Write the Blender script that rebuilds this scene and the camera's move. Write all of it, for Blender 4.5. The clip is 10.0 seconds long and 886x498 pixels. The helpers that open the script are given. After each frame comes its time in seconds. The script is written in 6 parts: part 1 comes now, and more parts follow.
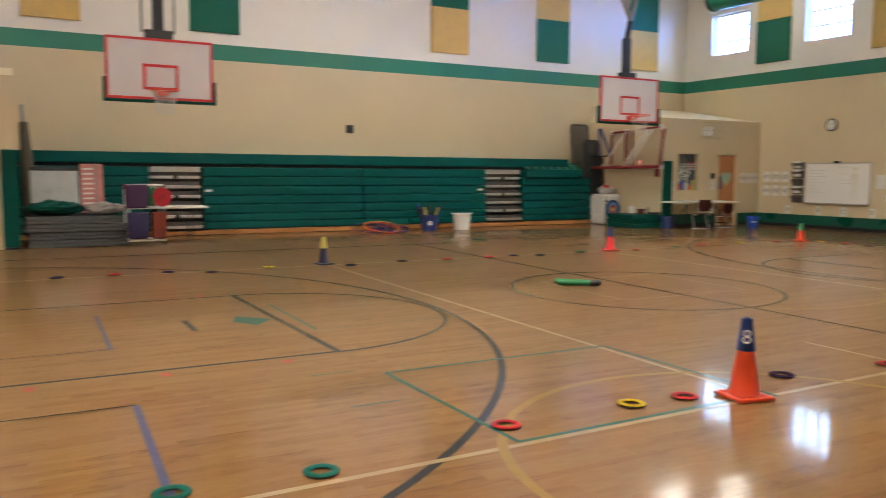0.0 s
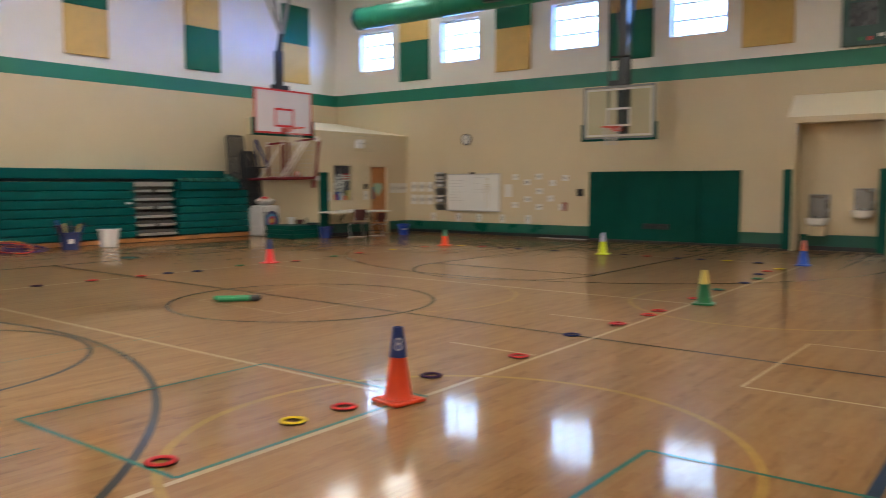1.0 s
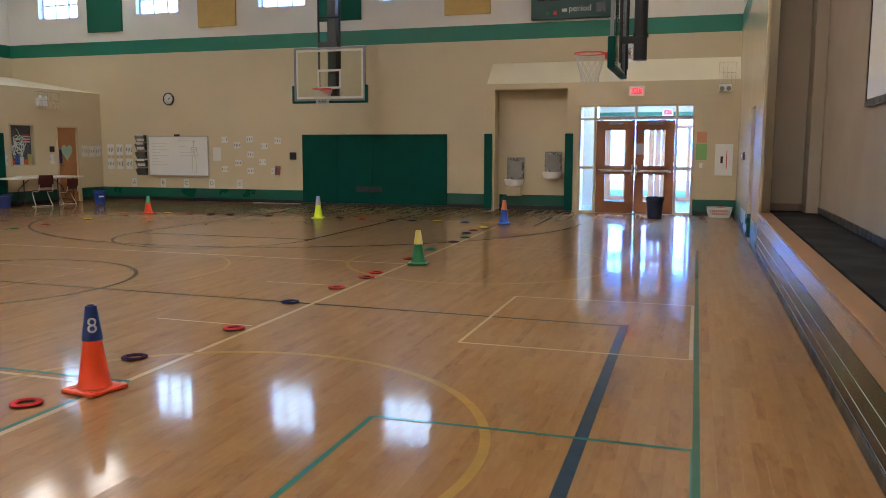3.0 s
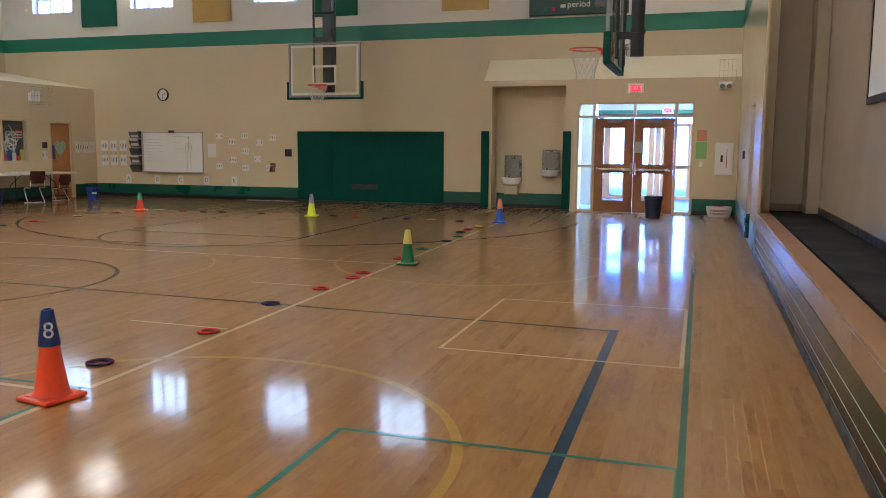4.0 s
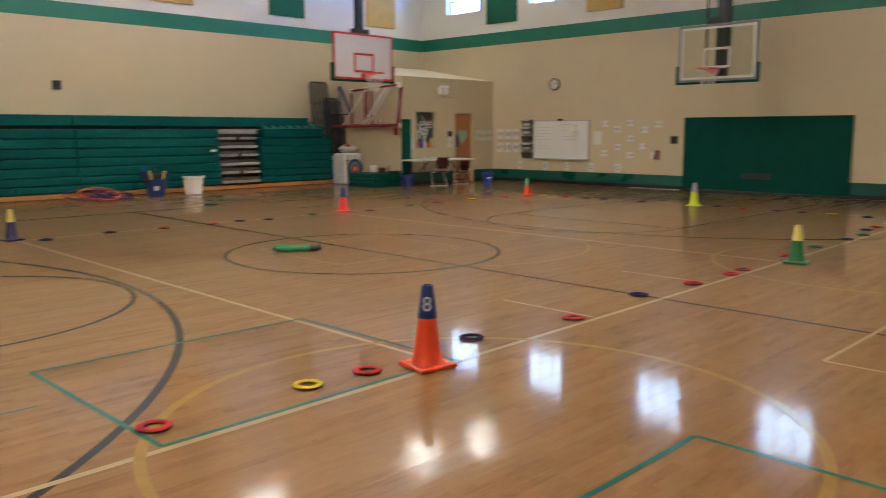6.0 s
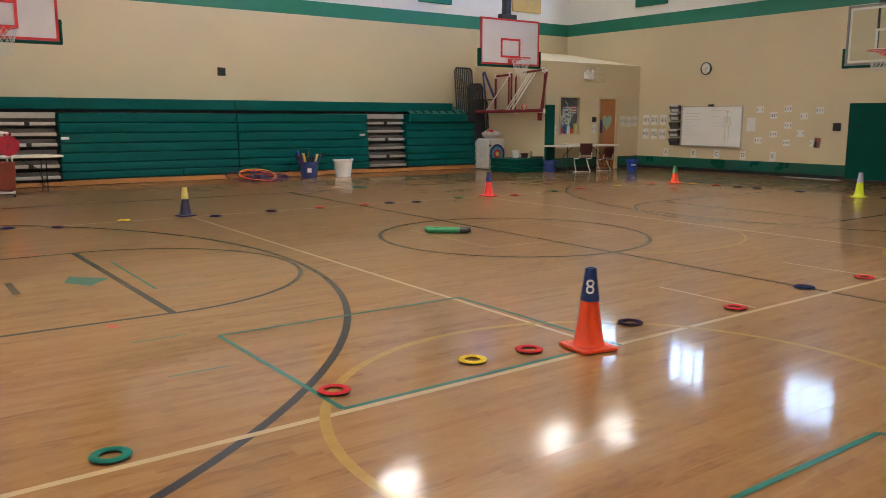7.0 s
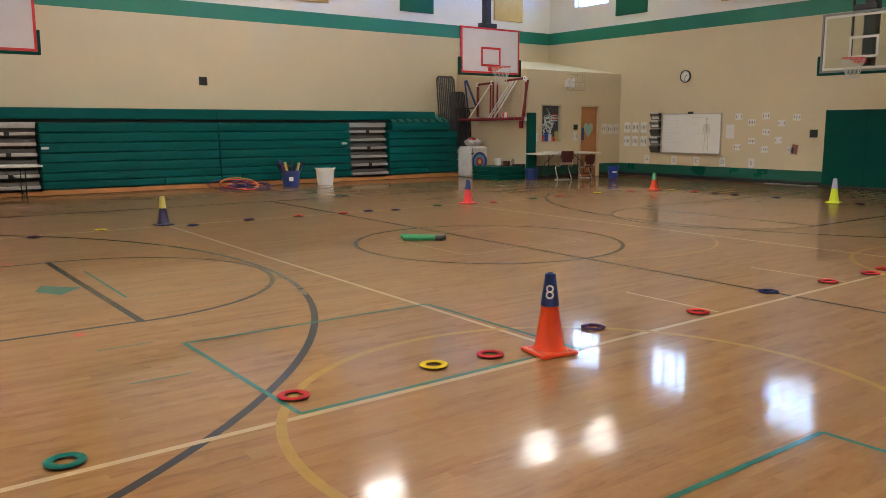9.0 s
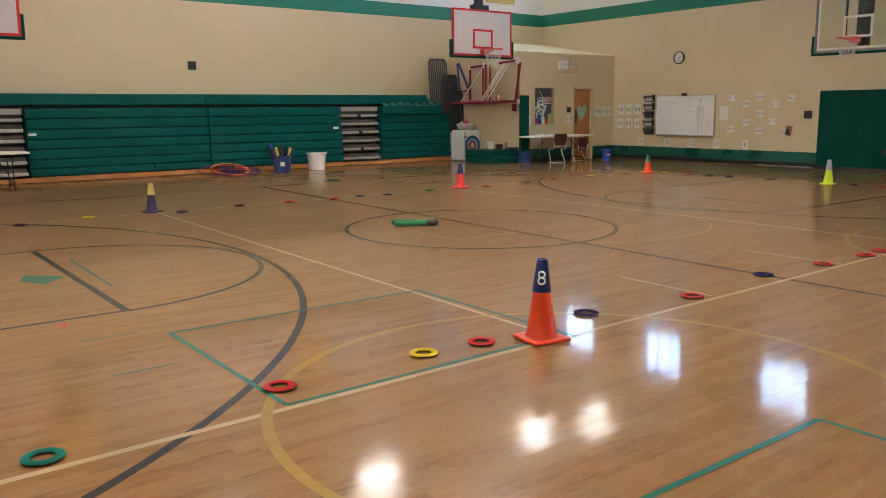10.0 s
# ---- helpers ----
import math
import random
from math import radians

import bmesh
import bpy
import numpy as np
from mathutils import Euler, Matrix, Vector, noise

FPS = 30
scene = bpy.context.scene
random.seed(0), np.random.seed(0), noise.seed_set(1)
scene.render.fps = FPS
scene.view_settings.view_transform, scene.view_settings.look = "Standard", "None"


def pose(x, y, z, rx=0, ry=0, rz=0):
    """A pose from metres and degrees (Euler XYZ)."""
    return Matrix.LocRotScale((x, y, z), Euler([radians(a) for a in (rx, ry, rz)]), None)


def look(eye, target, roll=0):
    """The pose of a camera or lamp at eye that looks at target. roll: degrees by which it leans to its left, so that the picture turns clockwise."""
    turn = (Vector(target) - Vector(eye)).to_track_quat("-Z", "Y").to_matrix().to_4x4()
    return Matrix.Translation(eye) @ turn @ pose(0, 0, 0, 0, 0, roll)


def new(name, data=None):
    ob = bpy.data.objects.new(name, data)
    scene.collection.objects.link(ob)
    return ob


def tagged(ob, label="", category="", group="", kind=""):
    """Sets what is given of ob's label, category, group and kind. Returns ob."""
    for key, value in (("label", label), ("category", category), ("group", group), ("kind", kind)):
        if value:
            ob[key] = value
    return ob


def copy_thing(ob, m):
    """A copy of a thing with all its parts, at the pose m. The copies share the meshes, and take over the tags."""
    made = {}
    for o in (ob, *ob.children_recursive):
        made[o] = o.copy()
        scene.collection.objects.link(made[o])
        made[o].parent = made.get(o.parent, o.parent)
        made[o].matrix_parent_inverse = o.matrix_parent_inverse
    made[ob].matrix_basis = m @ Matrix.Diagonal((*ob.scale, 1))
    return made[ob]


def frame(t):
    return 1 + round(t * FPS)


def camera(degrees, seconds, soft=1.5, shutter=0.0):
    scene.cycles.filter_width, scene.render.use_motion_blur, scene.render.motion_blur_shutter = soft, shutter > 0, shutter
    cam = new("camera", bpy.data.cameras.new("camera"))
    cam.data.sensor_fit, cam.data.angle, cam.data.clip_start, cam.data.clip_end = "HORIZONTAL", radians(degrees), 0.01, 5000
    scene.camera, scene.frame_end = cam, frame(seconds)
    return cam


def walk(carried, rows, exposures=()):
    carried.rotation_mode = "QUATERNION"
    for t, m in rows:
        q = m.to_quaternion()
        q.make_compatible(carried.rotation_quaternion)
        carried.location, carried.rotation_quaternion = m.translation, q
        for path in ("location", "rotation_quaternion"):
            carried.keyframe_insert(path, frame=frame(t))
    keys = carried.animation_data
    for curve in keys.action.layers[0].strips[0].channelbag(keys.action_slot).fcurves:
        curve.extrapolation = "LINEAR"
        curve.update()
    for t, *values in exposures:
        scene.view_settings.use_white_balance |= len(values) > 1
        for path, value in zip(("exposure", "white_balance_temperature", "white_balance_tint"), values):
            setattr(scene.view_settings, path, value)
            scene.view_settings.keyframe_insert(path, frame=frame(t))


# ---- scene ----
cam = camera(57.4, 10.0, soft=0.9, shutter=0.4)
PATH = [
    (0, (0.055, -0.454, 1.458), (-1.688, 0.509, 1.271), 0.4),
    (0.5, (0.104, -0.405, 1.495), (-1.426, 0.87, 1.317), -0.1),
    (1, (0.058, -0.391, 1.512), (-1.154, 1.192, 1.351), -0.0),
    (1.5, (-0.033, -0.334, 1.501), (-0.889, 1.468, 1.349), 0.2),
    (2, (-0.098, -0.302, 1.486), (-0.75, 1.58, 1.3), 0.2),
    (2.5, (-0.113, -0.243, 1.475), (-0.707, 1.652, 1.24), 0.0),
    (4, (-0.015, 0.147, 1.471), (-0.613, 2.039, 1.219), 0.4),
    (4.5, (-0.11, 0.284, 1.476), (-0.678, 2.187, 1.235), -0.9),
    (5, (-0.106, 0.329, 1.477), (-0.835, 2.176, 1.236), -1.3),
    (5.5, (0.002, 0.3, 1.48), (-1.065, 1.973, 1.23), -0.3),
    (6, (0.025, 0.307, 1.478), (-1.361, 1.72, 1.192), -0.1),
    (6.2, (0.004, 0.263, 1.447), (-1.462, 1.592, 1.15), 0.2),
    (7.3, (-0.031, 0.032, 1.463), (-1.64, 1.178, 1.15), -0.2),
    (7.5, (-0.02, 0.006, 1.451), (-1.632, 1.15, 1.147), -0.4),
    (8, (-0.024, 0.022, 1.459), (-1.625, 1.184, 1.163), -0.5),
    (8.5, (0.038, 0.094, 1.465), (-1.552, 1.269, 1.164), -0.6),
    (9, (0.134, 0.184, 1.464), (-1.448, 1.37, 1.164), -0.1),
    (9.5, (0.143, 0.243, 1.465), (-1.442, 1.419, 1.143), -0.4),
    (10, (0.068, 0.273, 1.459), (-1.501, 1.466, 1.12), -0.5),
]
walk(cam, [(t, look(eye, target, roll)) for t, eye, target, roll in PATH], ((0.0, 0.06, 6900, 10), (1.2, -0.11, 6450, 10), (2.5, -0.22, 6350, 10), (5.0, -0.20, 6600, 10), (5.5, -0.22, 7600, 10), (6.0, -0.10, 6650, 10), (7.3, 0.05, 6500, 10), (10.0, 0.04, 6500, 10)))

# ---- world, sun and lamps ----
world = bpy.data.worlds.new("sky")
scene.world = world
world.use_nodes = True
wn = world.node_tree.nodes
sky = wn.new("ShaderNodeTexSky")
sky.sky_type, sky.sun_disc = "NISHITA", False
sky.sun_elevation, sky.sun_rotation = radians(48), radians(200)
world.node_tree.links.new(sky.outputs[0], wn["Background"].inputs[0])
wn["Background"].inputs[1].default_value = 0.12

sun_data = bpy.data.lights.new("sun", "SUN")
sun_data.energy, sun_data.angle, sun_data.color = 3.0, radians(0.5), (1.0, 0.95, 0.88)
sun = new("sun", sun_data)
sun.matrix_world = look((0, -30, 33), (0, 0, 0))

LAMP_WATTS = 42      # each high-bay fixture
OUTSIDE_GLOW = 13.0    # glow of the backdrop that stands in for daylight beyond the glass

N = 19.36     # face of the north wall
W = -19.6     # face of the west wall
E = 0.74      # face of the east wall and the stage
S = -9.0
TOP = 7.8


# ---- materials ----
def mat(name, color, rough=0.5, metal=0.0, var=0.10, scale=6.0, fine=60.0, bump=0.05, spec=0.5, rvar=0.1, coat=0.0):
    m = bpy.data.materials.new(name)
    m.use_nodes = True
    nt = m.node_tree
    n, l = nt.nodes, nt.links
    p = n["Principled BSDF"]
    tc = n.new("ShaderNodeTexCoord")
    a, b = n.new("ShaderNodeTexNoise"), n.new("ShaderNodeTexNoise")
    a.inputs["Scale"].default_value, a.inputs["Detail"].default_value = scale, 4
    b.inputs["Scale"].default_value, b.inputs["Detail"].default_value = fine, 3
    l.new(tc.outputs["Object"], a.inputs["Vector"])
    l.new(tc.outputs["Object"], b.inputs["Vector"])
    mixn = n.new("ShaderNodeMath")
    mixn.operation = "MULTIPLY_ADD"
    l.new(b.outputs[0], mixn.inputs[0])
    mixn.inputs[1].default_value = 0.4
    l.new(a.outputs[0], mixn.inputs[2])
    ramp = n.new("ShaderNodeMapRange")
    ramp.inputs[1].default_value, ramp.inputs[2].default_value = 0.4, 1.0
    ramp.inputs[3].default_value, ramp.inputs[4].default_value = 1 - var, 1 + var
    l.new(mixn.outputs[0], ramp.inputs[0])
    mul = n.new("ShaderNodeVectorMath")
    mul.operation = "SCALE"
    mul.inputs[0].default_value = color
    l.new(ramp.outputs[0], mul.inputs["Scale"])
    l.new(mul.outputs[0], p.inputs["Base Color"])
    rr = n.new("ShaderNodeMapRange")
    rr.inputs[1].default_value, rr.inputs[2].default_value = 0.3, 0.7
    rr.inputs[3].default_value, rr.inputs[4].default_value = max(0.02, rough - rvar), min(1, rough + rvar)
    l.new(a.outputs[0], rr.inputs[0])
    l.new(rr.outputs[0], p.inputs["Roughness"])
    p.inputs["Metallic"].default_value = metal
    p.inputs["Specular IOR Level"].default_value = spec
    p.inputs["Coat Weight"].default_value = coat
    if bump:
        bp = n.new("ShaderNodeBump")
        bp.inputs["Strength"].default_value, bp.inputs["Distance"].default_value = bump, 0.01
        l.new(b.outputs[0], bp.inputs["Height"])
        l.new(bp.outputs[0], p.inputs["Normal"])
    return m


def block_paint(name, color, rough=0.45, relief=0.24, rvar=0.08, spec=0.5):
    """Painted concrete block: courses of 0.2 m, blocks of 0.4 m, filled joints."""
    m = mat(name, color, rough, var=0.05, scale=0.7, fine=35, bump=0, rvar=rvar, spec=spec)
    n, l = m.node_tree.nodes, m.node_tree.links
    p = n["Principled BSDF"]
    tc, sep, comb, add = n.new("ShaderNodeTexCoord"), n.new("ShaderNodeSeparateXYZ"), n.new("ShaderNodeCombineXYZ"), n.new("ShaderNodeMath")
    l.new(tc.outputs["Object"], sep.inputs[0])
    l.new(sep.outputs[0], add.inputs[0])
    l.new(sep.outputs[1], add.inputs[1])
    l.new(add.outputs[0], comb.inputs[0])
    l.new(sep.outputs[2], comb.inputs[1])
    br = n.new("ShaderNodeTexBrick")
    br.inputs["Scale"].default_value = 1.0
    br.inputs["Brick Width"].default_value, br.inputs["Row Height"].default_value = 0.406, 0.203
    br.inputs["Mortar Size"].default_value, br.inputs["Mortar Smooth"].default_value = 0.006, 0.6
    br.inputs["Color1"].default_value = br.inputs["Color2"].default_value = (1, 1, 1, 1)
    br.inputs["Mortar"].default_value = (0, 0, 0, 1)
    l.new(comb.outputs[0], br.inputs["Vector"])
    grain = n.new("ShaderNodeTexNoise")
    grain.inputs["Scale"].default_value = 45
    l.new(tc.outputs["Object"], grain.inputs["Vector"])
    h = n.new("ShaderNodeMath")
    h.operation = "MULTIPLY_ADD"
    l.new(grain.outputs[0], h.inputs[0])
    h.inputs[1].default_value = 0.35
    l.new(br.outputs["Color"], h.inputs[2])
    bp = n.new("ShaderNodeBump")
    bp.inputs["Strength"].default_value, bp.inputs["Distance"].default_value = relief, 0.006
    l.new(h.outputs[0], bp.inputs["Height"])
    l.new(bp.outputs[0], p.inputs["Normal"])
    return m


def maple(name, source):
    """Varnished maple strip; the tone of each board comes from Object Info or from the island."""
    m = bpy.data.materials.new(name)
    m.use_nodes = True
    n, l = m.node_tree.nodes, m.node_tree.links
    p = n["Principled BSDF"]
    if source == "object":
        rnd = n.new("ShaderNodeObjectInfo").outputs["Random"]
    else:
        rnd = n.new("ShaderNodeNewGeometry").outputs["Random Per Island"]
    pos = n.new("ShaderNodeNewGeometry").outputs["Position"]
    mp = n.new("ShaderNodeMapping")
    mp.inputs["Scale"].default_value = (22, 5.0, 1)
    l.new(pos, mp.inputs["Vector"])
    shift = n.new("ShaderNodeVectorMath")
    shift.operation = "SCALE"
    shift.inputs[0].default_value = (17.0, 31.0, 0)
    l.new(rnd, shift.inputs["Scale"])
    off = n.new("ShaderNodeVectorMath")
    l.new(mp.outputs[0], off.inputs[0])
    l.new(shift.outputs[0], off.inputs[1])
    grain = n.new("ShaderNodeTexNoise")
    grain.inputs["Scale"].default_value, grain.inputs["Detail"].default_value, grain.inputs["Distortion"].default_value = 1.2, 5, 0.7
    l.new(off.outputs[0], grain.inputs["Vector"])
    big = n.new("ShaderNodeTexNoise")
    big.inputs["Scale"].default_value, big.inputs["Detail"].default_value = 0.8, 3
    l.new(pos, big.inputs["Vector"])
    cr = n.new("ShaderNodeValToRGB")
    cr.color_ramp.elements[0].position, cr.color_ramp.elements[0].color = 0.0, (0.185, 0.080, 0.026, 1)
    cr.color_ramp.elements[1].position, cr.color_ramp.elements[1].color = 1.0, (0.330, 0.180, 0.070, 1)
    e = cr.color_ramp.elements.new(0.3)
    e.color = (0.268, 0.131, 0.044, 1)
    k1 = n.new("ShaderNodeMath")
    k1.operation = "MULTIPLY_ADD"
    l.new(rnd, k1.inputs[0])
    k1.inputs[1].default_value = 0.46
    l.new(grain.outputs[0], k1.inputs[2])
    k2 = n.new("ShaderNodeMath")
    k2.operation = "MULTIPLY_ADD"
    l.new(big.outputs[0], k2.inputs[0])
    k2.inputs[1].default_value = 0.35
    l.new(k1.outputs[0], k2.inputs[2])
    k3 = n.new("ShaderNodeMath")
    k3.operation = "SUBTRACT"
    l.new(k2.outputs[0], k3.inputs[0])
    k3.inputs[1].default_value = 0.42
    l.new(k3.outputs[0], cr.inputs[0])
    l.new(cr.outputs[0], p.inputs["Base Color"])
    ro = n.new("ShaderNodeMapRange")
    ro.inputs[1].default_value, ro.inputs[2].default_value = 0.3, 0.75
    ro.inputs[3].default_value, ro.inputs[4].default_value = 0.055, 0.10
    l.new(big.outputs[0], ro.inputs[0])
    l.new(ro.outputs[0], p.inputs["Roughness"])
    p.inputs["Specular IOR Level"].default_value = 0.5
    wave = n.new("ShaderNodeTexNoise")
    wave.inputs["Scale"].default_value, wave.inputs["Detail"].default_value = 9, 2
    l.new(pos, wave.inputs["Vector"])
    bp = n.new("ShaderNodeBump")
    bp.inputs["Strength"].default_value, bp.inputs["Distance"].default_value = 0.03, 0.004
    l.new(wave.outputs[0], bp.inputs["Height"])
    l.new(bp.outputs[0], p.inputs["Normal"])
    return varnish(m)


def varnish(m, least=0.045, most=0.70, rough=0.09, broad=0.28):
    """Clear worn varnish over the colour of a material: diffuse below, a gloss that grows towards grazing views."""
    n, l = m.node_tree.nodes, m.node_tree.links
    p = n["Principled BSDF"]
    df, fr = n.new("ShaderNodeBsdfDiffuse"), n.new("ShaderNodeLayerWeight")
    l.new(p.inputs["Base Color"].links[0].from_socket, df.inputs["Color"])
    fr.inputs[0].default_value = 0.5
    pw = n.new("ShaderNodeMath")
    pw.operation = "POWER"
    l.new(fr.outputs["Facing"], pw.inputs[0])
    pw.inputs[1].default_value = 5.0
    below = df.outputs[0]
    for lo, hi, ro in ((0.01, broad, 0.29), (least, most, rough)):
        gl, mx, sc = n.new("ShaderNodeBsdfGlossy"), n.new("ShaderNodeMixShader"), n.new("ShaderNodeMath")
        gl.inputs["Roughness"].default_value = ro
        if ro == rough and p.inputs["Roughness"].links:
            l.new(p.inputs["Roughness"].links[0].from_socket, gl.inputs["Roughness"])
        if p.inputs["Normal"].links:
            l.new(p.inputs["Normal"].links[0].from_socket, gl.inputs["Normal"])
        sc.operation = "MULTIPLY_ADD"
        l.new(pw.outputs[0], sc.inputs[0])
        sc.inputs[1].default_value, sc.inputs[2].default_value = hi, lo
        l.new(sc.outputs[0], mx.inputs[0])
        l.new(below, mx.inputs[1])
        l.new(gl.outputs[0], mx.inputs[2])
        below = mx.outputs[0]
    l.new(below, n["Material Output"].inputs[0])
    n.remove(p)
    return m


def glass(name, tint=(0.95, 0.98, 0.97), rough=0.0):
    m = bpy.data.materials.new(name)
    m.use_nodes = True
    n, l = m.node_tree.nodes, m.node_tree.links
    n.remove(n["Principled BSDF"])
    tr, gl, mx, fr = n.new("ShaderNodeBsdfTransparent"), n.new("ShaderNodeBsdfGlossy"), n.new("ShaderNodeMixShader"), n.new("ShaderNodeLayerWeight")
    tr.inputs[0].default_value = (*tint, 1)
    gl.inputs["Roughness"].default_value = rough
    fr.inputs[0].default_value = 0.5
    pw, sc = n.new("ShaderNodeMath"), n.new("ShaderNodeMath")
    pw.operation, sc.operation = "POWER", "MULTIPLY_ADD"
    l.new(fr.outputs["Facing"], pw.inputs[0])
    pw.inputs[1].default_value = 5.0
    l.new(pw.outputs[0], sc.inputs[0])
    sc.inputs[1].default_value, sc.inputs[2].default_value = 0.9, 0.04
    l.new(sc.outputs[0], mx.inputs[0])
    l.new(tr.outputs[0], mx.inputs[1])
    l.new(gl.outputs[0], mx.inputs[2])
    l.new(mx.outputs[0], n["Material Output"].inputs[0])
    return m


def glow(name, color, strength):
    m = bpy.data.materials.new(name)
    m.use_nodes = True
    p = m.node_tree.nodes["Principled BSDF"]
    p.inputs["Base Color"].default_value = (*color, 1)
    p.inputs["Emission Color"].default_value = (*color, 1)
    p.inputs["Emission Strength"].default_value = strength
    return m


M_TAN = block_paint("tan_block_paint", (0.60, 0.49, 0.32))
M_TANG = block_paint("glossy_tan_block_paint", (0.62, 0.51, 0.34), 0.17, 0.05, 0.005, 0.9)
M_CREAM = block_paint("cream_block_paint", (0.80, 0.76, 0.70))
M_BAND = block_paint("green_block_paint", (0.008, 0.165, 0.105))
M_TAN_FLAT = mat("tan_drywall", (0.60, 0.49, 0.32), 0.6, var=0.05, scale=1.2, bump=0.02)
# Cream lightened in the colour itself for light falling on ledges and roofs.
M_SLOPE = mat("cream_drywall_lit_from_above", (0.84, 0.75, 0.56), 0.6, var=0.05, scale=1.2, bump=0.02)
M_GREENBASE = mat("green_base_paint", (0.003, 0.085, 0.056), 0.35, var=0.1, scale=2)
M_RUBBER = mat("black_rubber_base", (0.012, 0.013, 0.016), 0.4)
M_PAD = mat("green_vinyl_pad", (0.001, 0.058, 0.044), 0.5, spec=0.10, var=0.08, scale=2.5, fine=200, bump=0.08)
M_PAD_D = mat("dark_green_vinyl", (0.0008, 0.050, 0.036), 0.5, spec=0.08, var=0.12, scale=2.5, fine=200, bump=0.08)
M_BLEACH = mat("teal_green_plastic_bench", (0.0003, 0.075, 0.069), 0.42, spec=0.12, var=0.10, scale=1.2, fine=90, bump=0.04)
M_BLEACH_L = mat("pale_teal_plastic", (0.03, 0.30, 0.22), 0.35, var=0.1, scale=3)
M_ALU = mat("aluminium_tread", (0.50, 0.48, 0.46), 0.38, 0.7, var=0.12, scale=5)
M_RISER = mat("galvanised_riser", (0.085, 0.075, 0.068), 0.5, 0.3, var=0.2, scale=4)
# Near-black colour that stands in for shade inside gaps, slots and hollows.
M_DARK = mat("recess_shade_black", (0.012, 0.012, 0.012), 0.7)
M_PLY = mat("varnished_ply_skirt", (0.40, 0.17, 0.055), 0.35, var=0.2, scale=1.5)
M_OAK = mat("brown_oak_door", (0.27, 0.105, 0.035), 0.4, var=0.18, scale=3, fine=45)
M_FRAME = mat("beige_steel_frame", (0.55, 0.44, 0.28), 0.4, var=0.05)
M_CHROME = mat("satin_chrome", (0.75, 0.76, 0.78), 0.22, 1.0, var=0.05)
M_STEEL = mat("stainless_steel", (0.27, 0.27, 0.28), 0.3, 1.0, var=0.08, scale=12)
M_BLACK = mat("black_powder_coat", (0.012, 0.012, 0.014), 0.4)
M_BLACKP = mat("black_plastic", (0.015, 0.015, 0.017), 0.45)
M_WHITE = mat("white_painted_board", (0.62, 0.58, 0.60), 0.4, var=0.04, scale=2)
M_PAPER = mat("white_paper", (0.68, 0.66, 0.62), 0.8, var=0.04, bump=0.02)
M_INK = mat("grey_print", (0.16, 0.16, 0.17), 0.8)
M_INKL = mat("faded_marker", (0.60, 0.59, 0.56), 0.8)
M_WB = mat("whiteboard_enamel", (0.80, 0.79, 0.75), 0.18, var=0.04, scale=1.5, bump=0.0)
M_REDP = mat("red_paint", (0.55, 0.018, 0.022), 0.4)
M_RIM = mat("orange_red_rim", (0.68, 0.045, 0.018), 0.4)
M_NET = mat("white_nylon_net", (0.55, 0.53, 0.51), 0.8)
M_ORANGE = mat("orange_cone_plastic", (0.74, 0.060, 0.010), 0.4, var=0.1, scale=6)
M_REDC = mat("red_cone_plastic", (0.72, 0.03, 0.03), 0.4)
M_LIME = mat("lime_cone_plastic", (0.60, 0.72, 0.02), 0.4)
M_GREENC = mat("green_cone_plastic", (0.004, 0.13, 0.035), 0.4)
M_BLUEC = mat("blue_cone_plastic", (0.010, 0.065, 0.36), 0.4)
M_PURPC = mat("navy_purple_cone_plastic", (0.018, 0.012, 0.065), 0.4)
M_SL_BLUE = mat("blue_sleeve_vinyl", (0.006, 0.026, 0.145), 0.45)
M_SL_YEL = mat("yellow_sleeve_vinyl", (0.62, 0.52, 0.15), 0.45)
M_SL_GREY = mat("grey_violet_sleeve_vinyl", (0.36, 0.36, 0.52), 0.45)
M_SL_GREEN = mat("green_sleeve_vinyl", (0.10, 0.38, 0.20), 0.45)
M_SL_ORANGE = mat("coral_sleeve_vinyl", (0.72, 0.20, 0.10), 0.45)
RING = {
    "red": mat("red_ring_vinyl", (0.38, 0.012, 0.012), 0.6, var=0.2, scale=25, spec=0.12),
    "yellow": mat("yellow_ring_vinyl", (0.55, 0.38, 0.010), 0.6, var=0.2, scale=25, spec=0.12),
    "purple": mat("purple_ring_vinyl", (0.026, 0.006, 0.028), 0.7, var=0.2, scale=25, spec=0.06),
    "blue": mat("blue_ring_vinyl", (0.005, 0.008, 0.055), 0.7, var=0.2, scale=25, spec=0.06),
    "teal": mat("teal_ring_vinyl", (0.0, 0.11, 0.08), 0.6, var=0.2, scale=25, spec=0.12),
    "green": mat("green_ring_vinyl", (0.006, 0.11, 0.04), 0.6, var=0.2, scale=25, spec=0.12),
}
L_NAVY = mat("charcoal_line_paint", (0.022, 0.022, 0.026), 0.12, spec=0.35, var=0.2, scale=8, bump=0.0, rvar=0.01)
L_NAVYB = mat("navy_line_paint", (0.014, 0.034, 0.066), 0.12, spec=0.35, var=0.2, scale=8, bump=0.0, rvar=0.01)
L_CREAM = mat("cream_line_paint", (0.48, 0.345, 0.19), 0.12, var=0.12, scale=8, bump=0.0, rvar=0.01)
L_YEL = mat("mustard_line_paint", (0.37, 0.215, 0.05), 0.12, var=0.15, scale=8, bump=0.0, rvar=0.01)
L_TEAL = mat("teal_line_paint", (0.02, 0.14, 0.105), 0.12, var=0.15, scale=8, bump=0.0, rvar=0.01)
